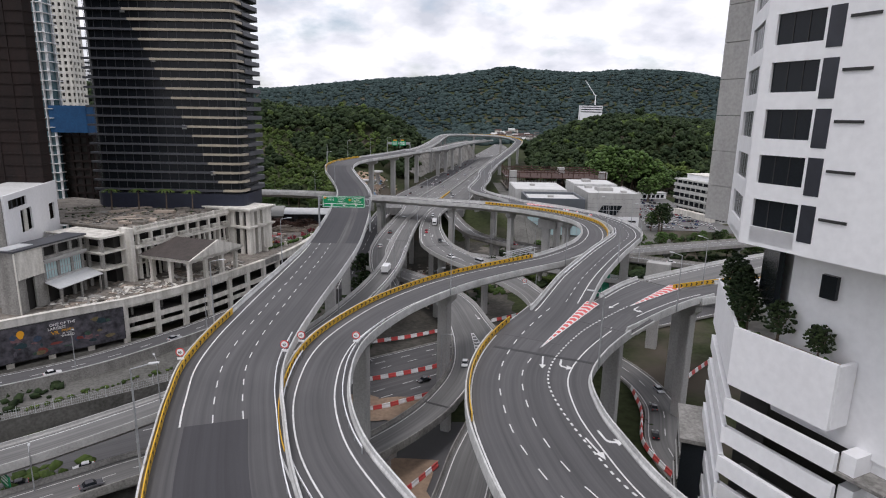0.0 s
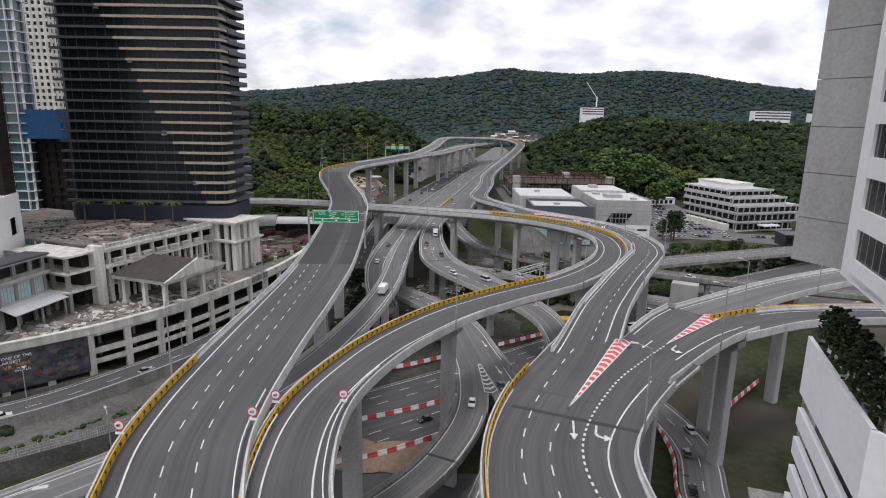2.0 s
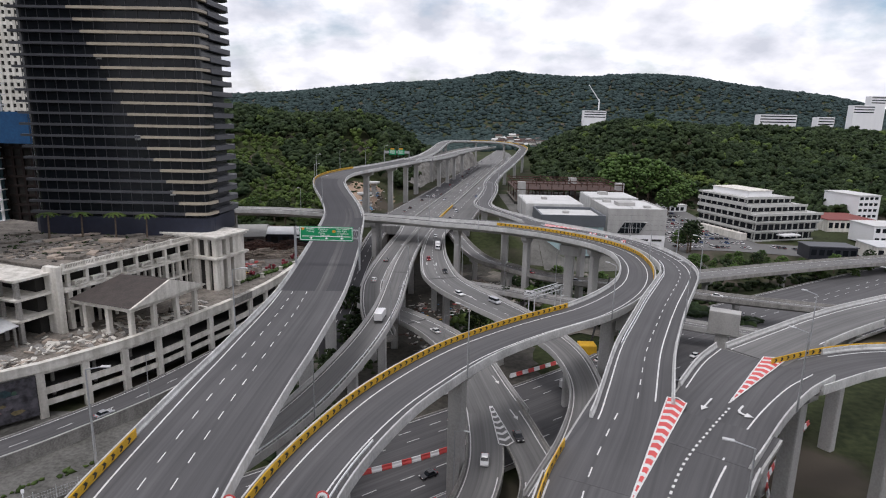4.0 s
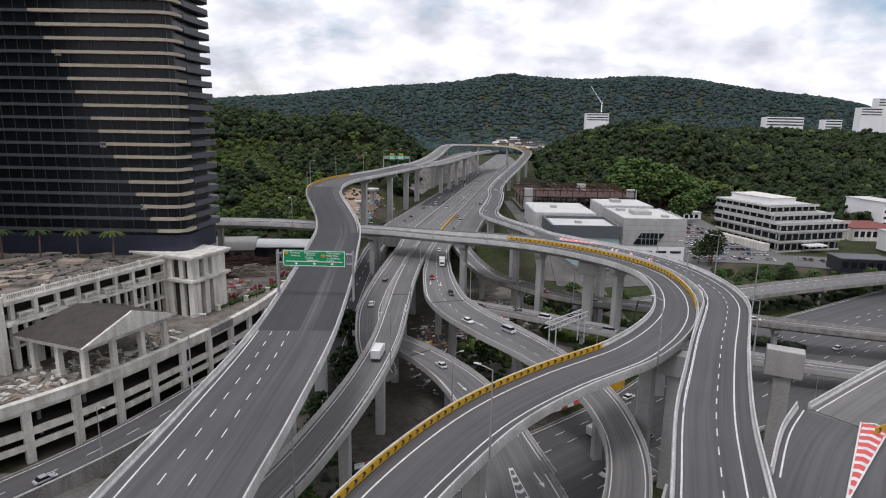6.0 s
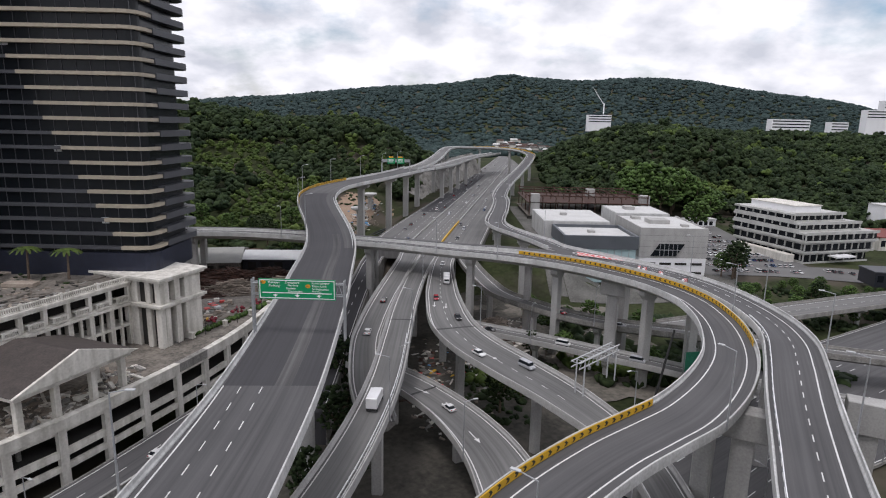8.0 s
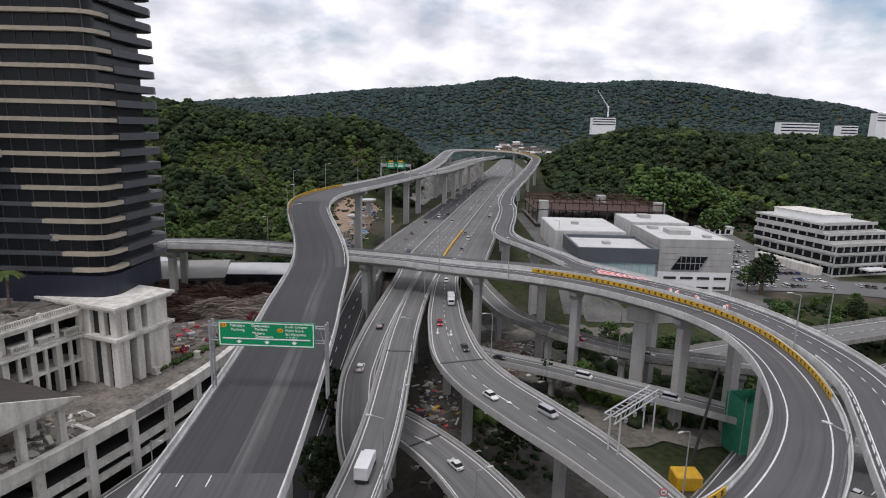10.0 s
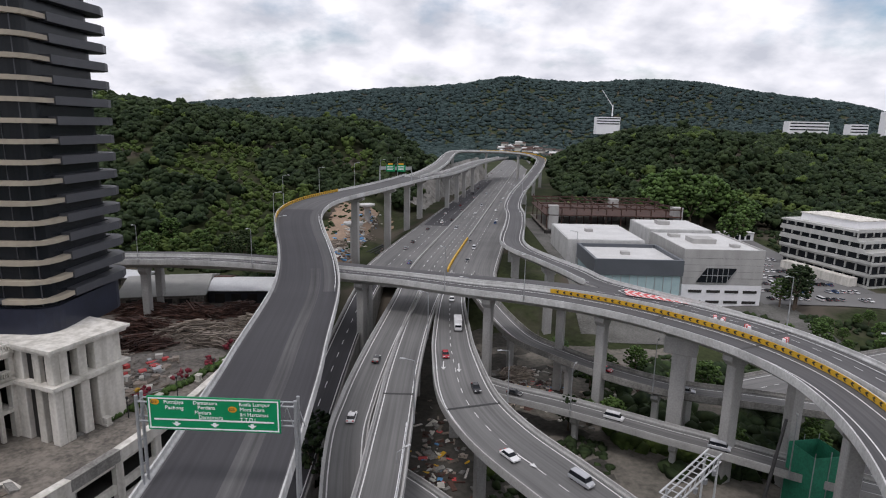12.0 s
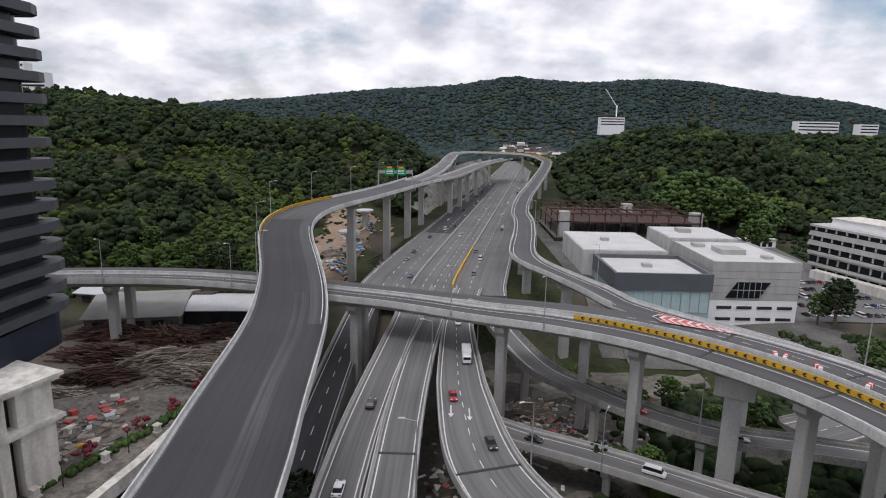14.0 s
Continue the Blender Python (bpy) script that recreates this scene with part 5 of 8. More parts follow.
def white_tower():
    v = thing("white_tower", "white rendered tower with dark windows over a parking podium", "office tower", m=TOW)
    # upper storeys: body set back, wall pieces leave true openings
    bm = bmesh.new()
    prism(bm, [(0.2, 0.5), (40, 0.5), (40, 40), (-7.2, 40), (-7.2, 7.7)], 56.6, 112)
    part("dark_core", bm, GLASS, v, "dark glazing behind the openings")
    bm = bmesh.new()
    prism(bm, [(0, 0), (40, 0), (40, 40), (-7.4, 40), (-7.4, 7.4)], 56.0, 56.6)
    part("soffit", bm, WHITE, v)
    rows = [(6.36, 0.003, 56.6, 40, 0.5, 112), (0.0, 0.0, 56.6, 0.9, 0.5, 112), (4.9, 0.003, 56.6, 5.14, 0.5, 112)]
    for k in range(-4, 12):
        t = 71.05 + 3.69 * k
        rows += [(0.9, 0, t, 4.9, 0.5, t + 1.34)]
        if k > -4:
            rows += [(5.14, 0.006, t + 0.06, 6.36, 0.5, t + 0.79)]
            win = boxes("window", [(0.95, 0.22, t - 2.34, 4.88, 0.34, t)], GLASS, v, "dark strip window")
            for j in range(1, 3):
                boxes("window_bar", [(0.95 + 1.28 * j, 0.16, t - 2.34, 1.02 + 1.28 * j, 0.24, t)], BLACK, win)
            boxes("louvre", [(5.15, -0.03, t - 2.89, 6.35, 0.3, t + 0.05)], DARK, v, "dark vertical louvre panel")
            boxes("ledge", [(6.7, -0.1, t - 0.98, 8.8, 0.2, t - 0.76)], BLACK, v, "dark slot ledge")
    rows += [(5.14, 0.006, 56.6, 6.36, 0.5, 57.08), (0.9, 0, 56.6, 4.9, 0.5, 57.6)]
    boxes("front_wall", rows, WHITE, v)
    # chamfered side, built along its own axis
    side = [(0, -0.5, 56.6, 1.1, 0, 112), (8.2, -0.5, 56.6, 10.45, 0, 112)]
    for k in range(-4, 12):
        t = 71.05 + 3.69 * k
        side.append((1.1, -0.5, t - 0.1, 8.2, 0, t + 1.35))
        if k > -4:
            win = boxes("window", [(1.12, -0.28, t - 2.34, 8.18, -0.22, t - 0.1)], GLASS, v, "dark strip window", m=CH)
            for j in range(5):
                boxes("window_frame", [(1.9 + 1.4 * j, -0.25, t - 2.34, 1.97 + 1.4 * j, -0.2, t - 0.1)], STEEL, win, m=CH)
    boxes("chamfer_wall", side, WHITE, v, m=CH)
    # recessed storey above the terrace
    bm = bmesh.new()
    prism(bm, [(2.2, 4.6), (40, 3.2), (40, 40), (-6, 40), (-6, 12.6)], 40, 56.0)
    part("recessed_wall", bm, WHITE, v)
    boxes("strip_window", [(1.5, -4.1, 49.2, 9.5, -3.62, 55.4)], GLASS, v, m=CH)
    boxes("tilted_window", [(5.2, 4.0, 52.0, 6.5, 4.5, 54.0), (4.9, 4.1, 47.8, 6.2, 4.5, 49.4), (14.0, 3.6, 49.6, 15.6, 4.2, 51.6)], GLASS, v)
    # terrace and its parapet
    bm = bmesh.new()
    prism(bm, [(-0.4, 1.9), (9.0, 2.0), (9.0, 6), (2, 8), (-6, 16), (-12, 20), (-13.6, 15.0)], 45.4, 46.3)
    part("terrace_slab", bm, OFFWHITE, v)
    boxes("parapet", [(-0.55, 1.62, 42.0, 9.0, 1.98, 47.7), (8.7, 1.98, 42.0, 9.05, 4.2, 47.5)], WHITE, v)
    m2 = Matrix.Translation((-0.5, 1.7, 0)) @ CH
    boxes("parapet", [(0, -0.34, 42.0, 18.5, 0.0, 47.7)], WHITE, v, m=m2)
    boxes("garden_soil", [(-0.3, 2.0, 46.3, 8.6, 4.2, 46.9)], EARTH, v)
    # parking storeys below
    bm = bmesh.new()
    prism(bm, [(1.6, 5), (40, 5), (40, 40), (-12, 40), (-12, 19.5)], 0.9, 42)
    # core coloured near-black to imitate the shade between the bands
    part("parking_core", bm, SHADE_BLACK, v)
    for k in range(13):
        z = 39.0 - 3.05 * k
        back = 0.35 if k % 2 else 0.0
        boxes("parking_band", [(-0.5, 1.6 + back, z - 0.15, 10.0, 2.1 + back, z + 1.55), (10.0, 2.4 + back, z - 0.15, 11.2, 5, z + 1.55), (11.2, 4.6, z - 0.15, 40, 5.05, z + 1.75)], WHITE, v)
        boxes("parking_band", [(0, -0.5, z - 0.15, 18.2, 0.0, z + 1.55)], WHITE, v, m=m2)
        boxes("parking_floor", [(-0.4, 2.2 + back, z - 0.5, 40, 5.2, z - 0.2)], CONCRETE_OLD, v)
    for x in (11.4, 17, 23, 29, 35):
        boxes("parking_pillar", [(x, 4.7, 0.9, x + 0.9, 5.02, 42)], WHITE, v)


white_tower()
grey = thing("grey_tower", "slim grey panelled tower behind the white tower", "office tower", m=TOW)
for k in range(16):
    boxes("panel", [(-15.2, 13.0, 55.0 + 4 * k, -8.2, 34, 58.94 + 4 * k)], CONCRETE, grey)
    boxes("panel", [(-8.14, 12.6, 55.0 + 4 * k, -7.6, 30, 58.94 + 4 * k)], CONCRETE, grey)
glass_annexe = thing("glass_annexe", "low annexe with grey glass facade and weathered roof", "building", m=TOW @ Matrix.Translation((-8, 10.5, 0)) @ CH)
boxes("annexe_body", [(0, 0.4, 1, 9, 3.4, 29)], GLASS, glass_annexe)
boxes("annexe_roof", [(-0.3, 0.2, 29, 9.3, 3.7, 29.5)], CONCRETE_OLD, glass_annexe)
for k in range(9):
    boxes("annexe_frame", [(0, 3.4, 1.5 + 3.2 * k, 9, 3.55, 1.9 + 3.2 * k)], CONCRETE, glass_annexe)


# ---- showroom, office block and other buildings across the site ----
def showroom():
    v = thing("showroom", "grey panelled showroom group with a glazed front hall", "showroom")
    boxes("glass_hall", [(45, 322.6, 3, 75.5, 351, 17.6)], GLASS_PALE, v, "pale glazed curtain wall")
    for k in range(11):
        boxes("glazing_bar", [(45 + 3.03 * k, 322.4, 3, 45.18 + 3.03 * k, 322.62, 17.6)], STEEL, v)
    boxes("glazing_bar", [(45, 322.42, 10.2, 75.5, 322.63, 10.5)], STEEL, v)
    boxes("fascia", [(44.4, 322, 17.6, 76, 323, 23.3), (44.4, 323, 17.6, 45.4, 351.5, 23.3), (75, 323, 17.6, 76, 351.5, 23.3), (45.4, 350.5, 17.6, 75, 351.5, 23.3)], material("slate_fascia", (0.10, 0.11, 0.125), (0.08, 0.09, 0.1), 0.5, scale=0.2, bump=0.03), v, "slate grey fascia")
    boxes("hall_roof", [(45.4, 323, 21.6, 75, 350.5, 22.0)], ROOF_GREY, v)
    boxes("grey_hall", [(79.5, 331, 12.5, 109, 369, 25)], CONCRETE, v, "grey panel cladding")
    bm = bmesh.new()
    prism(bm, [(79.5, 331), (109, 331), (109, 369), (79.5, 369)], 3, 12.4)
    part("lower_storey", bm, WHITE, v)
    for k in range(4):
        for z in (5.4, 9.4):
            boxes("strip_window", [(82 + 6.8 * k, 330.8, z, 87 + 6.8 * k, 331.2, z + 1.0)], SHADE_BLACK, v)
    bm = bmesh.new()
    prism(bm, [(84.5, 0), (95.5, 0), (99, 5.4), (88, 5.4)], 0, 0.4, m=Matrix.Translation((0, 330.9, 13.4)) @ Matrix.Rotation(radians(90), 4, "X"))
    part("slanted_window", bm, GLASS, v, "large slanted dark window")
    for k in range(5):
        boxes("window_bar", [(88.2 + 1.9 * k, 330.4, 13.5, 88.4 + 1.9 * k, 330.6, 18.7)], STEEL, v)
    boxes("window_bar", [(86.3, 330.38, 16.0, 97.5, 330.62, 16.25)], STEEL, v)
    boxes("parapet_edge", [(79.5, 331, 25, 109, 331.5, 25.7), (79.5, 331.5, 25, 80, 369, 25.7), (108.5, 331.5, 25, 109, 369, 25.7)], CONCRETE, v)
    boxes("hall_roof", [(80, 331.5, 25.0, 108.5, 369, 25.2)], ROOF_GREY, v)
    boxes("rear_hall", [(80, 372, 3, 107, 400, 26), (41, 352.5, 3, 72, 392, 24.4)], CONCRETE_NEW, v, "pale grey rear halls")
    boxes("hall_roof", [(80.5, 372.5, 26.0, 106.5, 399.5, 26.2), (41.5, 353, 24.4, 71.5, 391.5, 24.6)], ROOF_GREY, v)
    for r in ((88, 345, 25.2, 97, 353, 27.0), (58, 336, 22, 61, 339, 23.1), (88, 384, 26.2, 93, 390, 27.8), (52, 370, 24.6, 55, 373, 25.8), (84, 358, 25.2, 88, 362, 26.4), (100, 338, 25.2, 103, 341, 26.2)):
        boxes("roof_plant", [r], CONCRETE, v)
    for k in range(1, 5):
        boxes("panel_joint", [(79.4, 330.96, 12.4 + 2.5 * k, 109.1, 331.02, 12.46 + 2.5 * k)], GREY_AND_SHADOW, v)


showroom()


def stepped_office():
    m = pose(169, 359.5, 0, 0, 0, 16)
    OG = material("office_panel", (0.52, 0.52, 0.50), (0.36, 0.36, 0.34), 0.7, scale=0.3, streak=3, bump=0.05)
    v = thing("stepped_office", "white stepped office block with terraces and ribbon windows", "office building", m=m)
    tiers = ((0, 0, 41, 45, 4.5, 10), (-1, -1, 43, 46, 10, 15.3), (-2, -2, 44, 46, 15.3, 20), (-2, 2.5, 37, 46, 20, 24.2), (-2, 6, 30, 46, 24.2, 28.3))
    for x0, y0, x1, y1, z0, z1 in tiers:
        boxes("ribbon_glazing", [(x0 + 0.8, y0 + 0.8, z0, x1 - 0.8, y1, z1 - 0.6)], GLASS, v)
        boxes("terrace_band", [(x0, y0, z1 - 0.9, x1, y1 + 0.5, z1), (x0, y0, z1, x1, y0 + 0.3, z1 + 0.5), (x0, y0, z0, x1, y0 + 0.7, z0 + 0.9), (x0, y0 + 0.7, z0, x0 + 0.7, y1, z0 + 1.2)], OG, v)
        for x in np.arange(x0 + 0.3, x1 - 0.3, 4.2):
            boxes("window_pier", [(x, y0 + 0.3, z0 + 1.3, x + 0.5, y0 + 0.85, z1 - 0.9)], OG, v)
        for y in np.arange(y0 + 2, y1 - 1, 5.0):
            boxes("window_pier", [(x0 + 0.3, y, z0 + 1.6, x0 + 0.85, y + 0.6, z1 - 0.9)], OG, v)
    boxes("penthouse", [(3, 11, 28.3, 19, 40, 31.4)], WHITE, v)
    boxes("roof_edge", [(2.6, 10.6, 31.4, 19.4, 40.4, 31.8)], OFFWHITE, v)
    boxes("ramp_wall", [(-5.5, 4, 4.5, -1.2, 40, 8.6)], OFFWHITE, v)
    boxes("entrance_canopy", [(14, -6, 8.2, 26, -1, 8.9)], WHITE, v)


stepped_office()


def low_building(label, x0, y0, x1, y1, z0, z1, wall, roof, turn=0.0, storeys=2):
    m = pose((x0 + x1) / 2, (y0 + y1) / 2, 0, 0, 0, turn)
    a, b = (x1 - x0) / 2, (y1 - y0) / 2
    v = thing("low_building", label, "building", m=m)
    boxes("building_wall", [(-a, -b, z0, a, b, z1)], wall, v)
    boxes("flat_roof", [(-a - 0.4, -b - 0.4, z1, a + 0.4, b + 0.4, z1 + 0.5)], roof, v)
    h = (z1 - z0) / storeys
    for s in range(storeys):
        for x in np.arange(-a + 1, a - 2, 3.6):
            boxes("window", [(x, -b - 0.06, z0 + s * h + h * 0.35, x + 2.4, -b + 0.1, z0 + s * h + h * 0.8)], GLASS, v)
    return v


low_building("low white commercial building with ribbon windows", 232, 356, 262, 376, 4.5, 15, WHITE, ROOF_GREY)
low_building("white slab building behind the car park", 266, 425, 282, 455, 4.5, 24, WHITE, ROOF_GREY, 8, 5)
low_building("low red-roofed shed by the hill", 232, 396, 262, 426, 4.5, 12, OFFWHITE, material("red_roof", (0.22, 0.06, 0.05), (0.15, 0.045, 0.04), 0.8, bump=0.1), 0, 1)
low_building("dark glazed pavilion in the car park", 176, 318, 198, 330, 4.4, 10.5, DARK, GREY_AND_SHADOW, -6, 1)
low_building("white gatehouse by the ramp", 148, 452, 168, 458, 6, 11.5, WHITE, ROOF_GREY, 10, 1)
low_building("long workshop with open bays", 208, 316, 250, 334, 4.4, 11, OFFWHITE, METAL_ROOF, -6, 1)


def steel_frame():
    v = thing("steel_frame", "half-built rusty steel frame on concrete stubs", "building frame")
    for z in (17, 24.5):
        boxes("floor_slab", [(42, 418, z, 112, 470, z + 0.5)], OFFGREY if z < 20 else RUST, v)
    for i, x in enumerate(np.arange(43, 113, 7.6)):
        for j, y in enumerate((419, 436, 453, 469)):
            boxes("steel_column", [(x, y, 8, x + 0.5, y + 0.5, 27.5 if (i + j) % 3 else 30)], RUST, v)
    for y in (419, 436, 453, 469):
        boxes("steel_beam", [(42, y + 0.02, 28.2, 112, y + 0.42, 28.8)], RUST, v)
    for x in np.arange(43, 113, 7.6):
        boxes("cross_beam", [(x + 0.05, 419, 27.5, x + 0.4, 470, 28.1)], RUST, v)
    for x, y in ((44, 418), (84, 452), (108, 420)):
        boxes("lift_core", [(x, y, 8, x + 5, y + 5, 29.5)], CONCRETE, v)
    boxes("lower_wall", [(42, 417.6, 8, 112, 418, 16.9)], SHADE_BLACK, v)


steel_frame()


def gabled_shed(label, cx, cy, w, d, z0, h, roof, turn, wall=OFFGREY):
    v = thing("shed", label, "shed", m=pose(cx, cy, z0, 0, 0, turn))
    boxes("shed_wall", [(-w / 2, -d / 2, -1, w / 2, d / 2, h)], wall, v)
    bm = bmesh.new()
    a, b, e = w / 2 + 0.8, d / 2 + 0.8, h + d * 0.12
    p = [bm.verts.new(q) for q in ((-a, -b, h), (a, -b, h), (a, b, h), (-a, b, h), (-a, 0, e), (a, 0, e), (-a, -b, h - 0.2), (a, -b, h - 0.2), (a, b, h - 0.2), (-a, b, h - 0.2))]
    for f in ((0, 1, 5, 4), (2, 3, 4, 5), (6, 7, 1, 0), (8, 9, 3, 2), (7, 8, 2, 5, 1), (9, 6, 0, 4, 3), (9, 8, 7, 6)):
        bm.faces.new([p[i] for i in f])
    part("shed_roof", bm, roof, v)
    boxes("shed_door", [(-w / 2 + 2 + 5 * k, -d / 2 - 0.06, -0.9, -w / 2 + 5 + 5 * k, -d / 2 + 0.1, h * 0.75) for k in range(max(1, int(w / 6)))], SHADE_BLACK, v)


gabled_shed("long shed with a dull grey metal roof", -97, 303, 24, 26, 11.2, 4.6, material("dull_roof", (0.30, 0.30, 0.28), (0.23, 0.23, 0.22), 0.7, scale=0.3, bump=0.1), 12)
gabled_shed("open shed with a pale metal roof", -72, 305, 22, 16, 11.2, 5.0, METAL_ROOF, 4, DARK)
gabled_shed("small shed with a rusty red roof", -84, 308, 8, 16, 11.2, 4.6, RUST, 10)
gabled_shed("small shed with grey roof at the foot of the hill", -118, 318, 12, 9, 11.2, 4, METAL_ROOF, -8)


# ---- marks on the roads ----
GORE1 = ((15.4, 84.8), (28.1, 109.2), (30.0, 107.5))
GORE2 = ((36.6, 109.7), (51.4, 128.9), (53.7, 127.0))
GORE3 = ((53.1, 244.5), (36, 259.6), (35, 254.3))
def flat_mark(name, pts, z, mat, parent=None):
    return mesh_object(name, [(x, y, z) for x, y in pts], [tuple(range(len(pts)))], mat, parent)


def gore(label, tip, left, right, z, n, mat=RED, drop=0.0):
    """A painted nose: red field with white chevron stripes."""
    v = thing("painted_gore", label, "road marking")
    tip, left, right = Vector(tip), Vector(left), Vector(right)
    flat_mark("paint_field", [tip, right, left], z, mat, v)
    for k in range(n):
        a, b = (k + 0.75) / n, (k + 1.15) / n
        b = min(b, 0.995)
        la, ra, lb, rb = tip.lerp(left, a), tip.lerp(right, a), tip.lerp(left, b), tip.lerp(right, b)
        back = (tip - (left + right) / 2).normalized() * (0.35 * (ra - la).length)
        ma, mb = (la + ra) / 2 - back, (lb + rb) / 2 - back
        ins = lambda p, q: p.lerp(q, 0.12)
        mesh_object("chevron_stripe", [(*p, z + 0.006) for p in (ins(la, ma), ma, ins(ra, ma), ins(rb, mb), mb, ins(lb, mb))], [(0, 1, 4, 5), (1, 2, 3, 4)], LINE, v)
    for side in (left, right):
        d = (side - tip).normalized()
        w = Vector((-d.y, d.x)) * 0.09
        flat_mark("border_line", [tip - w, side - w, side + w, tip + w], z + 0.009, LINE, v)
    # follow the fall of the road
    axis = (left + right) / 2 - tip
    for o in v.children:
        for q in o.data.vertices:
            q.co.z -= drop * (q.co.xy - tip).dot(axis) / axis.length_squared


gore("red painted gore with white chevrons where the road forks", GORE1[0], GORE1[1], GORE1[2], 32.052, 15)
gore("red painted gore with white chevrons on the slip road", GORE2[0], GORE2[1], GORE2[2], 31.04, 11, drop=0.95)
gore("red painted gore with white chevrons at the loop merge", GORE3[0], GORE3[1], GORE3[2], 29.46, 13)
gore("worn white chevron gore on the low ramp", (7.6, 152), (8.6, 133.5), (11.4, 134.5), 10.12, 9, ASPHALT_OLD)


def arrow(x, y, z, turn, bent=False, s=1.0):
    m = pose(x, y, z, 0, 0, turn) @ Matrix.Scale(s, 4)
    v = thing("road_arrow", "white painted direction arrow on the asphalt", "road marking", "road arrows", m=m)
    if bent:
        pts = [(0.5, -1.6), (0.78, -1.6), (0.8, 0.4), (0.5, 1.0), (-0.3, 1.25), (-0.3, 1.75), (-1.3, 1.0), (-0.3, 0.3), (-0.3, 0.85), (0.3, 0.6), (0.5, 0.2)]
    else:
        pts = [(-0.12, -2.2), (0.12, -2.2), (0.12, 0.8), (0.5, 0.8), (0, 2.2), (-0.5, 0.8), (-0.12, 0.8)]
    flat_mark("paint", pts, 0, LINE, v)


for x, y, z, t, b in ((15.0, 79.5, 32.03, 170, False), (18.1, 78.9, 32.03, 165, True), (17.2, 57.0, 32.02, 195, False), (19.3, 59.3, 32.02, 190, True), (33.1, 108.6, 31.4, 140, False), (37.3, 106.8, 31.36, 140, True), (-5.0, 232, 19.45, 180, False), (-8.2, 233, 19.45, 180, False), (5, 200, 18.06, 215, False), (0.5, 178, 11.06, 205, False), (-10, 197, 11.06, 230, False), (12.5, 145, 10.1, 195, False), (10, 160, 10.6, 195, False)):
    arrow(x, y, z, t, b)


def joint(x0, y0, x1, y1, z, w=0.4):
    d = (Vector((x1, y1)) - Vector((x0, y0))).normalized()
    n = Vector((-d.y, d.x)) * w / 2
    a, b = Vector((x0, y0)), Vector((x1, y1))
    v = thing("expansion_joint", "dark steel expansion joint across the deck", "expansion joint", "expansion joints")
    bm = bmesh.new()
    lo = [bm.verts.new((*p, z - 0.05)) for p in (a - n, b - n, b + n, a + n)]
    hi = [bm.verts.new((*p, z + 0.02)) for p in (a - n, b - n, b + n, a + n)]
    for i in range(4):
        bm.faces.new((lo[i], lo[(i + 1) % 4], hi[(i + 1) % 4], hi[i]))
    bm.faces.new(hi)
    part("joint_plate", bm, BLACK, v)


joint(8.4, 85.2, 22.6, 79.4, 32.0, 0.7)
for rl, x, y in ((RG, -16.3, 219), (RH, -3, 215.8), (RB, 36.5, 236), (RC1, 43.5, 246), (RB, 47, 220), (RC1, 55.5, 227), (RI, -10, 196.5), (RL, 7, 68), (RK, 0, 109)):
    s = near_xy(rl, x, y)
    a, _ = on(rl, s, -1, 0.5)
    b, _ = on(rl, s, 1, -0.5)
    joint(a.x, a.y, b.x, b.y, a.z, 0.6)


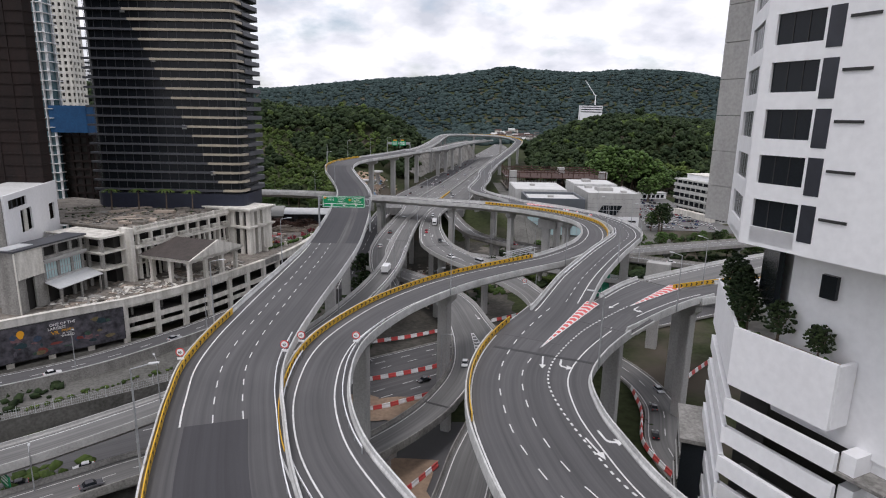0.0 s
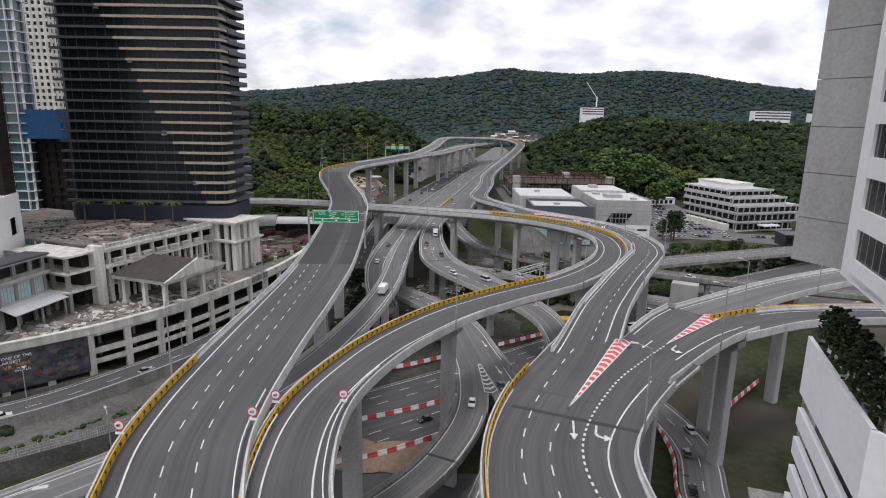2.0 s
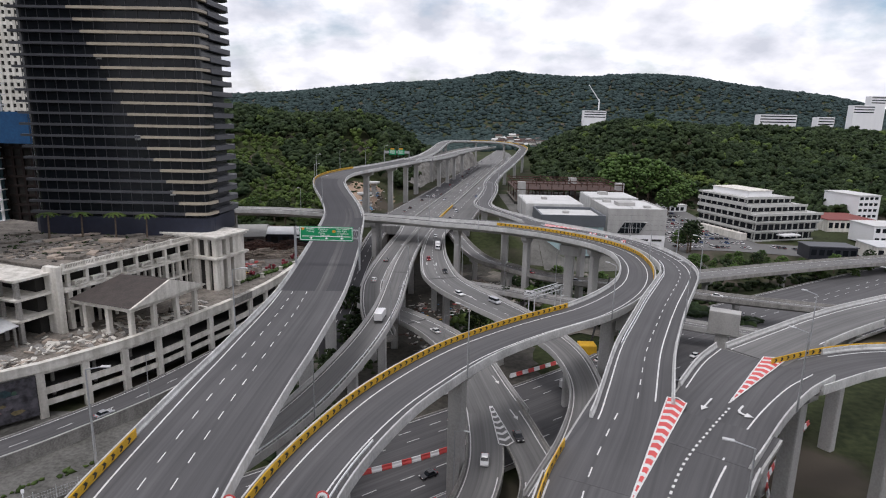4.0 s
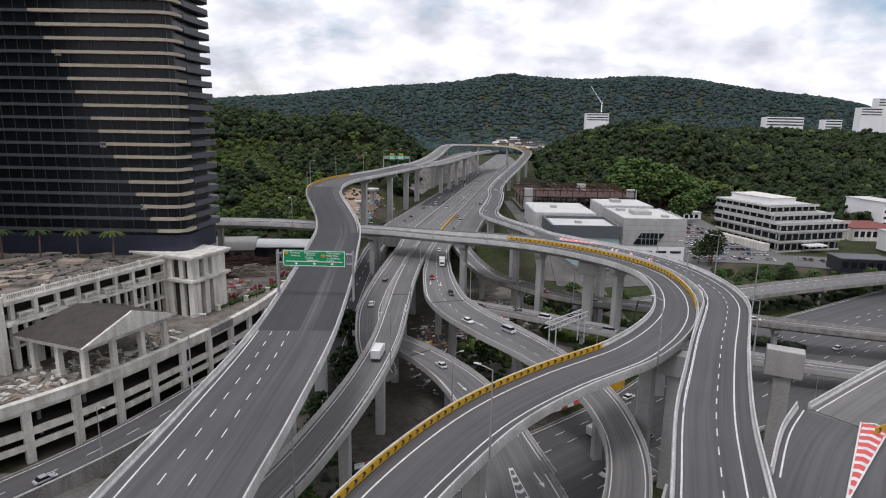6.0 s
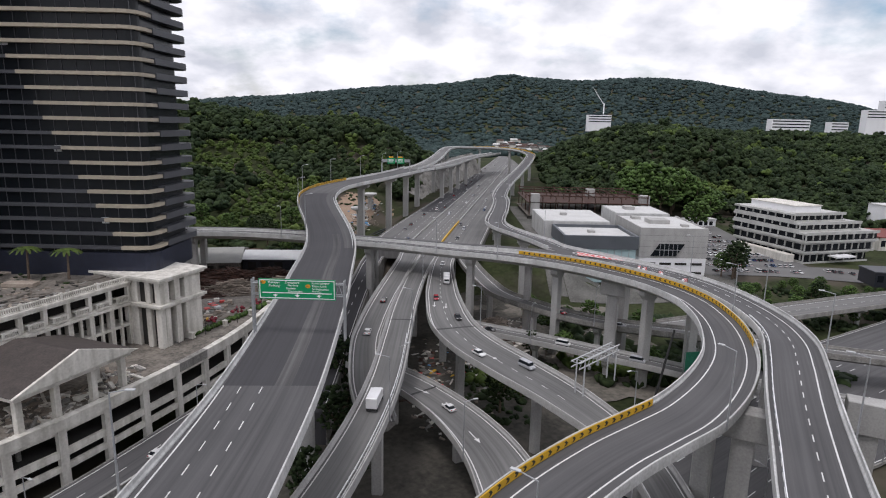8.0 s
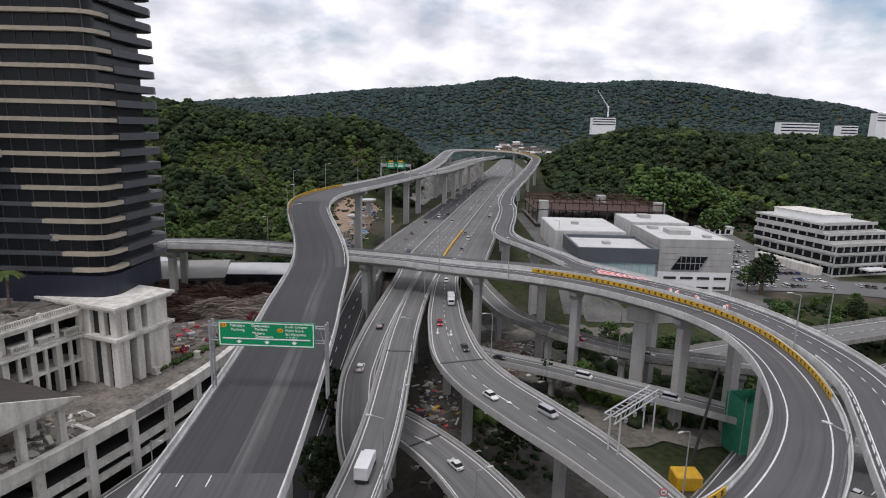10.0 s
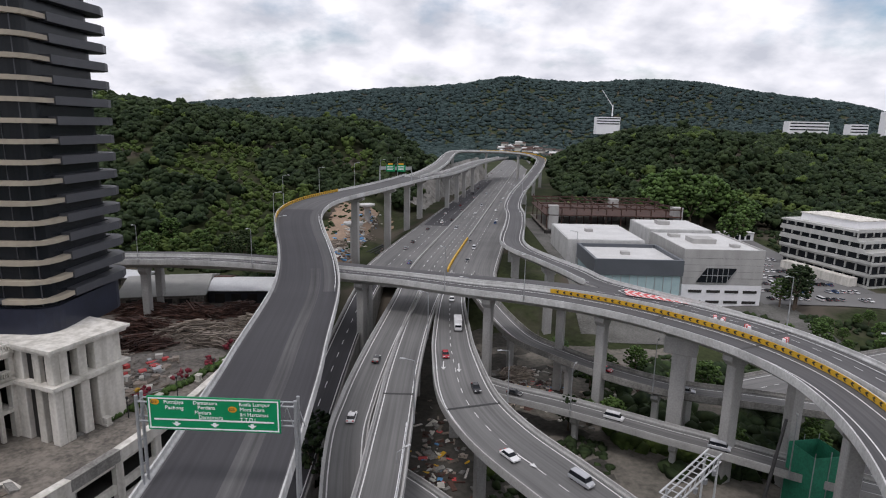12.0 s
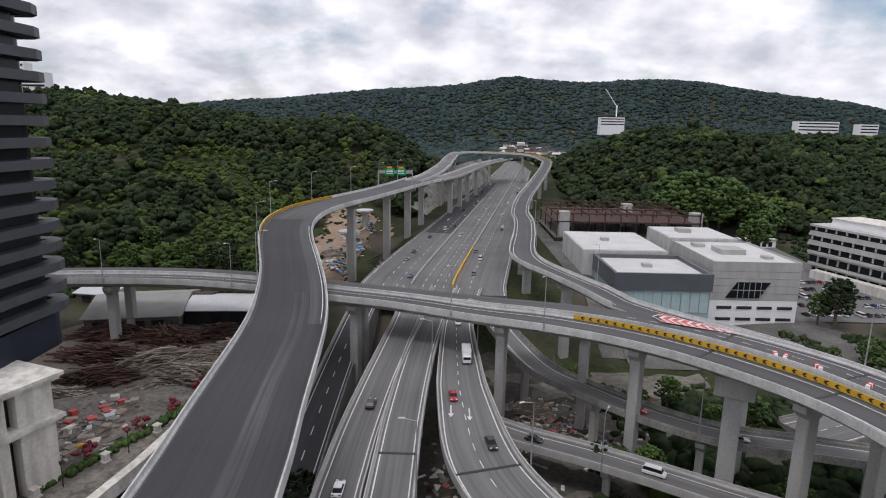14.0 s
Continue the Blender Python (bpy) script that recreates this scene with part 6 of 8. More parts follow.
# ---- signs ----
def gantry_sign():
    v = thing("sign_gantry", "green overhead direction sign on a lattice gantry", "road sign", m=pose(-28.9, 167.5, 0, 0, 0, -1.5))
    w, z0, z1 = 12.2, 40.15, 43.45
    panel = boxes("sign_panel", [(-w / 2, -0.12, z0, w / 2, 0.0, z1)], GREEN_SIGN, v, "green reflective panel", bevel=0.03)
    r = [(-w / 2 + 0.15, -0.15, z0 + 0.15, w / 2 - 0.15, -0.121, z0 + 0.27), (-w / 2 + 0.15, -0.15, z1 - 0.27, w / 2 - 0.15, -0.121, z1 - 0.15), (-w / 2 + 0.15, -0.15, z0 + 0.27, -w / 2 + 0.27, -0.121, z1 - 0.27), (w / 2 - 0.27, -0.15, z0 + 0.27, w / 2 - 0.15, -0.121, z1 - 0.27)]
    boxes("border", r, SIGN_WHITE, panel)
    boxes("divider", [(-w / 2 + 0.6, -0.15, z0 + 0.98, w / 2 - 0.6, -0.121, z0 + 1.13)], SIGN_WHITE, panel)
    for x in (-3.45, 0.05, 3.5):
        bm = bmesh.new()
        pts = [(x - 0.42, z0 + 0.72), (x - 0.14, z0 + 0.72), (x - 0.14, z0 + 0.86), (x + 0.14, z0 + 0.86), (x + 0.14, z0 + 0.72), (x + 0.42, z0 + 0.72), (x, z0 + 0.38)]
        bm.faces.new([bm.verts.new((p, -0.15, q)) for p, q in pts])
        part("lane_arrow", bm, SIGN_WHITE, panel)
    for words, x, z in (("Putrajaya", -4.55, 42.75), ("Puchong", -4.45, 42.2), ("Damansara", -1.85, 42.75), ("Perdana", -1.45, 42.3), ("Mutiara", -1.75, 41.8), ("Damansara", -1.4, 41.35), ("Kuala Lumpur", 2.35, 42.75), ("Mont Kiara", 2.4, 42.25), ("Sri Hartamas", 2.4, 41.75), ("T.T.D.I.", 2.4, 41.25)):
        text_mesh("lettering", words, 0.5, SIGN_WHITE, panel, pose(x, -0.14, z))
    for x, z, words in ((-5.35, 42.9, "E11"), (1.75, 42.38, "E23")):
        bm = bmesh.new()
        bm.faces.new([bm.verts.new((x + 0.42 * math.cos(q), -0.14, z + 0.3 * math.sin(q))) for q in np.arange(0, 6.28, 0.52)])
        part("route_shield", bm, SIGN_ORANGE, panel)
        text_mesh("route_number", words, 0.36, BLACK, panel, pose(x - 0.32, -0.16, z - 0.13))
    bm = bmesh.new()
    for z in (40.7, 42.6):
        for y in (0.35, 1.25):
            tube(bm, (-7.3, y, z), (7.3, y, z), 0.09)
    for k in range(14):
        x = -7.2 + 1.1 * k
        tube(bm, (x, 0.35, 40.7), (x + 0.55, 0.35, 42.6), 0.045, sides=6)
        tube(bm, (x + 0.55, 0.35, 42.6), (x + 1.1, 0.35, 40.7), 0.045, sides=6)
        tube(bm, (x, 0.35, 42.6), (x, 1.25, 42.6), 0.045, sides=6)
    part("truss", bm, STEEL, v, "galvanised lattice beam")
    for x in (-7.35, 7.35):
        for y in (0.35, 1.25):
            bm = bmesh.new()
            tube(bm, (x, y, 33.3), (x, y, 43.2), 0.16, sides=10)
            part("post", bm, STEEL, v)
        boxes("post_brace", [(x - 0.04, 0.35, z, x + 0.04, 1.25, z + 0.1) for z in (36, 38.5, 41)], STEEL, v)


gantry_sign()


def far_gantry():
    p, hd = on(RA, near_xy(RA, -34, 410))
    v = thing("sign_gantry", "distant green overhead signs with orange tops", "road sign", m=pose(p.x, p.y, p.z, 0, 0, hd + 20))
    for x in (-4.6, 0.6):
        boxes("sign_panel", [(x, -0.1, 5.4, x + 4.2, 0, 8.6)], GREEN_SIGN, v)
        boxes("sign_top", [(x + 0.8, -0.12, 8.6, x + 3.2, 0.02, 9.4)], SIGN_ORANGE, v)
        boxes("lettering_bar", [(x + 0.5, -0.14, z, x + 3.4, -0.101, z + 0.3) for z in (7.6, 6.9, 6.2)], SIGN_WHITE, v)
    boxes("beam", [(-8, 0.1, 6.2, 8, 0.5, 7.8)], STEEL, v)
    for x in (-8, 7.6):
        boxes("post", [(x, 0.1, 0, x + 0.4, 0.5, 7.9)], STEEL, v)


far_gantry()


def speed_sign(x, y, z, turn=0.0):
    """z is the foot of the post."""
    v = thing("speed_sign", "round red-rimmed speed limit sign on a short post", "road sign", "speed signs", m=pose(x, y, z, 0, 0, turn))
    for name, r, y0, mat in (("rim", 0.62, -0.05, RED), ("face", 0.46, -0.07, SIGN_WHITE)):
        bm = bmesh.new()
        tube(bm, (0, y0, 2.1), (0, y0 + 0.04, 2.1), r, sides=20)
        part(name, bm, mat, v)
    text_mesh("number", "40", 0.5, BLACK, v, pose(-0.3, -0.1, 1.92))
    boxes("plate", [(-0.45, -0.06, 1.05, 0.45, -0.02, 1.35)], SIGN_WHITE, v)
    bm = bmesh.new()
    tube(bm, (0, 0, 0), (0, 0, 2.6), 0.05)
    part("post", bm, STEEL, v)


for x, y, z in ((-21.3, 76.6, 33.0), (-34.2, 73.1, 33.0), (-20.4, 82.3, 32.2), (-12.5, 83.7, 31.8), (24.5, 172, 16.2)):
    speed_sign(x, y, z)


def h_gantry():
    v = thing("toll_gantry", "grey tubular gantry over the lower ramp", "gantry", m=pose(25.2, 189, 17.4, 0, 0, 45))
    bm = bmesh.new()
    for y in (-0.9, 0.9):
        for x in (-6, 6):
            tube(bm, (x, y, -1), (x, y, 6.2), 0.16)
        for z in (5.4, 6.6):
            tube(bm, (-8, y, z), (7, y, z), 0.13)
    for k in range(10):
        tube(bm, (-8 + 1.5 * k, -0.9, 6.6), (-8 + 1.5 * k, 0.9, 6.6), 0.07)
        tube(bm, (-8 + 1.5 * k, -0.9, 5.4), (-7.25 + 1.5 * k, -0.9, 6.6), 0.06)
    part("frame", bm, METAL_ROOF, v)
    boxes("camera_box", [(-5 + 3 * k, -1.3, 4.6, -4.4 + 3 * k, -0.9, 5.3) for k in range(4)], STEEL, v)


h_gantry()


# ---- lamp posts ----
def lamp_template(h):
    v = thing("street_lamp", "slim galvanised street lamp with a single arm", "street lamp", "street lamps", m=pose(0, 0, -200))
    bm = bmesh.new()
    tube(bm, (0, 0, 0), (0, 0, h), 0.14, 0.07)
    part("pole", bm, STEEL, v)
    bm = bmesh.new()
    tube(bm, (0, 0, h), (0, 1.7, h + 0.35), 0.06)
    part("arm", bm, STEEL, v)
    boxes("luminaire", [(-0.17, 1.5, h + 0.28, 0.17, 2.4, h + 0.44)], METAL_ROOF, v, bevel=0.04)
    return v


LAMP = lamp_template(11.0)
SPOTS = []
for rl, sgn, ss, side in ((RA, -1, (28, 66, 104, 236, 268, 300, 330, 360, 392, 424), -90), (RB, 1, (96, 140, 190), 90), (RC1, 1, (60, 92, 124, 150), 90), (RC, 1, (52,), 90), (RG, 1, (70, 110, 150, 190, 230), 90), (RH, 1, (60, 110, 160), 90), (RU, 1, (40, 72, 104, 136, 168, 200), -90), (RO, 1, (40, 80), 90), (RK, 1, (30, 70), 90), (RR1, 1, (8, 40), 90), (RR, 1, (22,), 90), (RP, 1, (110, 150, 190, 290, 330), 90), (RE, 1, (60, 110, 170, 230), 90), (RJ, 1, (90, 130), 90), (RI, 1, (20, 50), 90)):
    for s in ss:
        p, hd = on(rl, s, sgn, 0.12 * sgn, -0.3)
        SPOTS.append((p, hd + side))
for x in (-95, -62, -8, 14):
    p, hd = on(RB, near_xy(RB, x, 280 if x < -50 else 258), -1, -0.12, -0.3)
    SPOTS.append((p, hd + 90))
for p, hd in SPOTS:
    copy_thing(LAMP, pose(p.x, p.y, p.z, 0, 0, hd))
for o in (*LAMP.children_recursive, LAMP):
    bpy.data.objects.remove(o)


# ---- vehicles ----
def paint(name, c):
    return material(name, c, tuple(q * 0.92 for q in c), 0.25, 0.1, scale=0.5, bump=0.0, spec=0.6)


PAINTS = [(paint("car_white", (0.75, 0.75, 0.75)), "white"), (paint("car_black", (0.02, 0.02, 0.022)), "black"), (paint("car_silver", (0.42, 0.43, 0.45)), "silver"), (paint("car_red", (0.35, 0.02, 0.03)), "dark red"), (paint("car_blue", (0.03, 0.08, 0.2)), "dark blue"), (paint("car_grey", (0.12, 0.12, 0.13)), "grey")]


def car_template(kind, mat, tone):
    L, W, H = {"car": (4.4, 1.8, 1.45), "van": (5.0, 1.9, 1.95), "lorry": (7.5, 2.4, 3.2)}[kind]
    v = thing({"car": "car", "van": "van", "lorry": "lorry"}[kind], {"car": f"{tone} saloon car with dark windows", "van": f"{tone} people carrier with dark windows", "lorry": f"{tone} box lorry with a plain cargo body"}[kind], kind, m=pose(0, 0, -300))
    a, w = L / 2, W / 2
    if kind == "lorry":
        boxes("cargo_box", [(-w, -a, 0.9, w, a - 2.0, H)], mat, v, bevel=0.05)
        boxes("cab", [(-w + 0.1, a - 1.9, 0.5, w - 0.1, a, 2.4)], mat, v, bevel=0.15)
        boxes("windscreen", [(-w + 0.25, a - 0.6, 1.5, w - 0.25, a + 0.02, 2.2)], GLASS, v)
        boxes("chassis", [(-w + 0.3, -a, 0.5, w - 0.3, a - 1.9, 0.88)], BLACK, v)
    else:
        bm = bmesh.new()
        low = H * 0.55
        prof = [(-a, 0.3), (-a, low * 0.92), (-a + 0.3, low), (a - 1.1 if kind == "car" else a - 0.6, low), (a - 0.15, low * 0.8), (a, 0.55), (a, 0.3)]
        l = [bm.verts.new((-w, y, z)) for y, z in prof]
        r = [bm.verts.new((w, y, z)) for y, z in prof]
        bm.faces.new(l)
        bm.faces.new(r[::-1])
        for i in range(len(prof)):
            j = (i + 1) % len(prof)
            bm.faces.new((l[j], l[i], r[i], r[j]))
        bmesh.ops.bevel(bm, geom=bm.edges[:], offset=0.06, segments=1, affect="EDGES")
        part("body", bm, mat, v)
        y0, y1 = (-a + 0.55, a - 1.25) if kind == "car" else (-a + 0.1, a - 0.7)
        for name, ins, top, mt in (("glasshouse", 0.06, H - 0.12, GLASS), ("roof", 0.22, H, mat)):
            bm = bmesh.new()
            zb = low - 0.02 if name == "glasshouse" else H - 0.13
            tl = 0.55 if kind == "car" else 0.3
            f = 0.0 if name == "glasshouse" else tl
            vs = [bm.verts.new(q) for q in ((-w + ins, y0 + f, zb), (w - ins, y0 + f, zb), (w - ins, y1 - f, zb), (-w + ins, y1 - f, zb), (-w + 0.2, y0 + tl, top), (w - 0.2, y0 + tl, top), (w - 0.2, y1 - tl * 1.3, top), (-w + 0.2, y1 - tl * 1.3, top))]
            for q in ((3, 2, 1, 0), (4, 5, 6, 7), (0, 1, 5, 4), (1, 2, 6, 5), (2, 3, 7, 6), (3, 0, 4, 7)):
                bm.faces.new([vs[i] for i in q])
            part(name, bm, mt, v)
        for x in (-w + 0.1, w - 0.5):
            boxes("headlight", [(x, a - 0.1, 0.6, x + 0.4, a + 0.02, 0.78)], LAMP_WHITE, v)
            boxes("tail_light", [(x, -a - 0.02, 0.65, x + 0.4, -a + 0.1, 0.85)], LAMP_RED, v)
    for x in (-w + 0.02, w - 0.22):
        for y in (-a + 0.85, a - 0.85):
            bm = bmesh.new()
            tube(bm, (x, y, 0.32), (x + 0.2, y, 0.32), 0.32, sides=12)
            part("wheel", bm, RUBBER, v)
    return v


CARS = [car_template("car", m, t) for m, t in PAINTS] + [car_template("van", PAINTS[0][0], "white"), car_template("van", PAINTS[2][0], "silver"), car_template("lorry", PAINTS[0][0], "white"), car_template("lorry", PAINTS[4][0], "dark blue")]
VEHICLE = 0.8
rc = random.Random(11)


def drive(k, rail, s, off, back=False):
    p, hd = on(rail, s, 0, off, 0.0)
    c = copy_thing(CARS[k], pose(p.x, p.y, p.z + 0.01, 0, 0, hd + (180 if back else 0)) @ Matrix.Scale(VEHICLE, 4))
    tagged(c, group="cars on the road")


for k, rl, x, y, off in ((8, RG, -17, 172, 0), (8, RG, -40, 108, -0.5), (0, RF, -23, 210, 0), (1, RF, -22.6, 233, 0.4), (0, RH, 4, 203, -2.4), (7, RH, 10, 194, 2.5), (1, RH, -4.2, 222, 2.2), (3, RH, -5.5, 238, -2), (8, RH, -6.2, 256, 1.5), (0, RH, -5, 280, 0), (0, RI, -4, 189, 0), (0, RK, 5.5, 128, 0), (1, RL, 13, 137, 0.8), (6, RO, 27, 232, 0), (1, RO, 8, 242, 0), (7, RO, 45, 221, 0.5), (3, RJ, 30, 247, 0), (2, RJ, 44, 237.6, 0.8), (0, RJ, 90, 227, 0)):
    drive(k, rl, near_xy(rl, x, y), off, back=rl is RH or rl is RI)
for s in (20, 46, 60, 95, 118, 128, 150, 168, 190, 215, 236, 262, 300, 340, 372, 420, 470, 520):
    drive(rc.choice((0, 0, 1, 2, 5, 3, 6, 4)), RX, s, rc.choice((-16, -12.7, -9)), False)
    drive(rc.choice((0, 1, 2, 5, 7, 4)), RX, s * 0.97 + 9, rc.choice((-2.6, 0.8, 8.5, 11.8, 15.2)), True)
for s in (96, 118, 140, 150, 178, 200, 222, 246, 262, 280, 300, 318, 336, 352, 372, 395):
    drive(rc.choice((0, 0, 1, 2, 5, 6, 8)), RP, s, rc.choice((-10.6, -7.2, -4)), False)
    drive(rc.choice((0, 1, 2, 5, 3)), RP, s + 7, rc.choice((3.4, 6.8, 10.2)), True)
drive(5, RY, near_xy(RY, -57, 87), 1.6)
for s, o in ((22, 2), (38, -2), (47, 2), (60, 2), (66, -2), (84, 2)):
    drive(rc.choice((0, 1, 2, 5)), RS, s, o, o > 0)
for s in (70, 100, 128, 160):
    drive(rc.choice((0, 1, 2)), RU, s, 2)
# car park rows
for row in range(11):
    for col in range(15):
        u, w = 112 + 5.1 * row, 335 + 0.6 * row
        x, y = 118 + col * 2.75 + row * 2.2, 340 + row * 11.5
        if rc.random() < 0.17 or (x > 156 and y > 352):
            continue
        z = float(ground_height(np.array(x), np.array(y))) + 0.32
        c = copy_thing(CARS[rc.choice((0, 0, 0, 1, 1, 2, 2, 5, 3, 4, 6))], pose(x, y, z, 0, 0, 4 + rc.uniform(-2, 2) + 180 * rc.randint(0, 1)) @ Matrix.Scale(VEHICLE, 4))
        tagged(c, group="parked cars")
for k in range(22):
    x, y = 172 + 2.75 * k, 345 - 0.3 * k
    if rc.random() > 0.2:
        tagged(copy_thing(CARS[rc.choice((0, 1, 2, 5, 3, 0))], pose(x, y, float(ground_height(np.array(x), np.array(y))) + 0.32, 0, 0, 5) @ Matrix.Scale(VEHICLE, 4)), group="parked cars")
for t in CARS:
    for o in (*t.children_recursive, t):
        bpy.data.objects.remove(o)


def ground_patch(name, label, x0, y0, x1, y1, mat, lift=0.12, step=3.0, ragged=0.0, kind="structure"):
    """A sheet that follows the ground a little above it, with an uneven edge."""
    rng = np.random.default_rng(int(abs(x0) + abs(y0)))
    nx, ny = max(2, int(abs(x1 - x0) / step)), max(2, int(abs(y1 - y0) / step))
    verts = []
    for j in range(ny + 1):
        for i in range(nx + 1):
            x, y = x0 + (x1 - x0) * i / nx, y0 + (y1 - y0) * j / ny
            if ragged and (i in (0, nx) or j in (0, ny)):
                x, y = x + rng.uniform(-ragged, ragged), y + rng.uniform(-ragged, ragged)
            verts.append((x, y, float(ground_height(np.array(x), np.array(y))) + lift + (rng.uniform(0, 0.25) if ragged else 0)))
    w = nx + 1
    faces = [(j * w + i, j * w + i + 1, (j + 1) * w + i + 1, (j + 1) * w + i) for j in range(ny) for i in range(nx)]
    return tagged(mesh_object(name, verts, faces, mat, smooth=True), label, "ground", kind=kind)


ground_patch("car_park", "grey asphalt car park full of cars", 112, 333, 245, 352, ASPHALT_OLD, 0.3)
ground_patch("car_park_north", "grey asphalt car park beside the office block", 112, 352.2, 168, 470, ASPHALT_OLD, 0.3)
ground_patch("service_yard", "grey concrete service road beside the halls", 36, 300, 43, 470, CONCRETE_DARK, 0.3)
ground_patch("forecourt", "pale concrete forecourt round the halls", 43.2, 296, 120, 470, CONCRETE_DARK, 0.26)
ground_patch("roadside_apron", "stained concrete strip between the frontage roads", -126, 84, -50, 150, CONCRETE_DARK, 0.1, 2.0)
ground_patch("building_site", "bare orange earth of a building site", -70, 352, -40, 470, EARTH, 0.25, 3, 2.0)
ground_patch("yard", "muddy scrap yard ground", -112, 238, -50, 298, material("mud", (0.17, 0.145, 0.12), (0.08, 0.07, 0.06), 0.9, scale=0.12, fine=1.0, bump=0.3), 0.2, 4, 1.5)
ground_patch("paved_apron", "dark paved ground under the ramps", 0, 214, 60, 292, material("apron", (0.19, 0.17, 0.145), (0.07, 0.068, 0.055), 0.95, scale=0.08, fine=0.9, bump=0.25), 0.2, 4, 2.0)
ground_patch("earth_verge", "orange earth island between the carriageways", -24, 116, 2, 127, EARTH, 0.75, 3, 1.0)
ground_patch("underpass_road", "dark asphalt road in the shade of the flyovers", -24, 84, 34, 116, ASPHALT, 0.66, 4)
ground_patch("earth_island", "bare earth and weeds beside the barriers", -14, 88, -1, 101, EARTH, 0.8, 3, 1.2)
# soil sheet darkened in colour to imitate the shade below the ramps
ground_patch("dark_verge", "earth and rubble under the ramps, shade put into the colour", -46, 150, 24, 300, material("shade_toned_soil", (0.085, 0.078, 0.066), (0.03, 0.029, 0.024), 0.95, scale=0.1, fine=0.9, bump=0.3), 0.2, 4, 2.0)


# ---- red and white barriers ----
def barrier_row(points, every=2.05):
    rail = line([(*p, 0.0, 1.0) for p in points], 1.0)
    rows = np.arange(0.5, rail[2][-1] - 1.5, every)
    for k, s in enumerate(rows):
        p, hd = on(rail, s)
        z = max(float(ground_height(np.array(p.x), np.array(p.y))) + 0.2, 2.25) if not points[0][0] > 900 else 0
        v = thing("plastic_barrier", "red water-filled road barrier" if k % 2 else "white water-filled road barrier", "road barrier", "red and white barriers", m=pose(p.x, p.y, z, 0, 0, hd))
        bm = bmesh.new()
        prof = [(-0.3, 0), (0.3, 0), (0.26, 0.35), (0.12, 0.55), (0.1, 1.0), (-0.1, 1.0), (-0.12, 0.55), (-0.26, 0.35)]
        a = [bm.verts.new((x, -0.98, q)) for x, q in prof]
        b = [bm.verts.new((x, 0.98, q)) for x, q in prof]
        bm.faces.new(a)
        bm.faces.new(b[::-1])
        for i in range(8):
            j = (i + 1) % 8
            bm.faces.new((a[j], a[i], b[i], b[j]))
        part("shell", bm, RED if k % 2 else WHITE, v)


barrier_row([(-24, 117), (-14, 120.5), (-5, 126), (2, 131)])
barrier_row([(-22, 133), (-12, 137.5), (-1.5, 143.5), (8, 151)])
barrier_row([(-20, 159.5), (-10, 164), (-2, 169), (8, 175)])
barrier_row([(16, 180), (22, 184), (32, 191)])
barrier_row([(-9, 86), (-4, 93), (0.5, 100)])
barrier_row([(46.5, 133), (45.3, 122), (41.5, 108), (44, 94)])
barrier_row([(57, 131), (60, 137), (68, 146), (82, 160)])


# ---- trees ----
def tree_template(h, spread, mat, seed, label):
    rng = random.Random(seed)
    v = thing("tree", label, "tree", "roadside trees", m=pose(0, 0, -400))
    bm = bmesh.new()
    tube(bm, (0, 0, -0.4), (0.1, 0.05, h * 0.45), 0.035 * h, 0.022 * h)
    tips = []
    for k in range(6):
        a = 1.05 * k + rng.uniform(0, 0.5)
        e = (math.cos(a) * spread * 0.6, math.sin(a) * spread * 0.6, h * rng.uniform(0.6, 0.85))
        tube(bm, (0.1, 0.05, h * rng.uniform(0.3, 0.45)), e, 0.014 * h, 0.005 * h, 6)
        tips.append(e)
    part("trunk", bm, BARK, v)
    rows = []
    for k in range(230):
        a, q, zz = rng.uniform(0, 6.28), math.sqrt(rng.random()), rng.random()
        lim = spread * (0.45 + 0.55 * math.sin(math.pi * min(1, 0.15 + zz * 0.85)))
        r = rng.uniform(0.06, 0.14) * spread
        rows.append((math.cos(a) * q * lim, math.sin(a) * q * lim, h * (0.38 + 0.62 * zz), r, r * 0.75))
    crown = clumps("crown", rows, mat, v, rough=0.34, seed=seed)
    return v


TREES = [tree_template(9, 3.4, LEAF, 1, "rounded leafy green roadside tree"), tree_template(12, 4.2, LEAF_DARK, 2, "tall dark green roadside tree"), tree_template(6, 2.6, LEAF, 3, "small bushy green tree on a verge"), tree_template(15, 7.5, LEAF, 5, "broad spreading rain tree")]
rt = random.Random(5)


def plant(k, x, y, z=None, s=1.0):
    z = float(ground_height(np.array(x), np.array(y))) if z is None else z
    copy_thing(TREES[k], pose(x, y, z, 0, 0, rt.uniform(0, 360)) @ Matrix.Scale(s, 4))


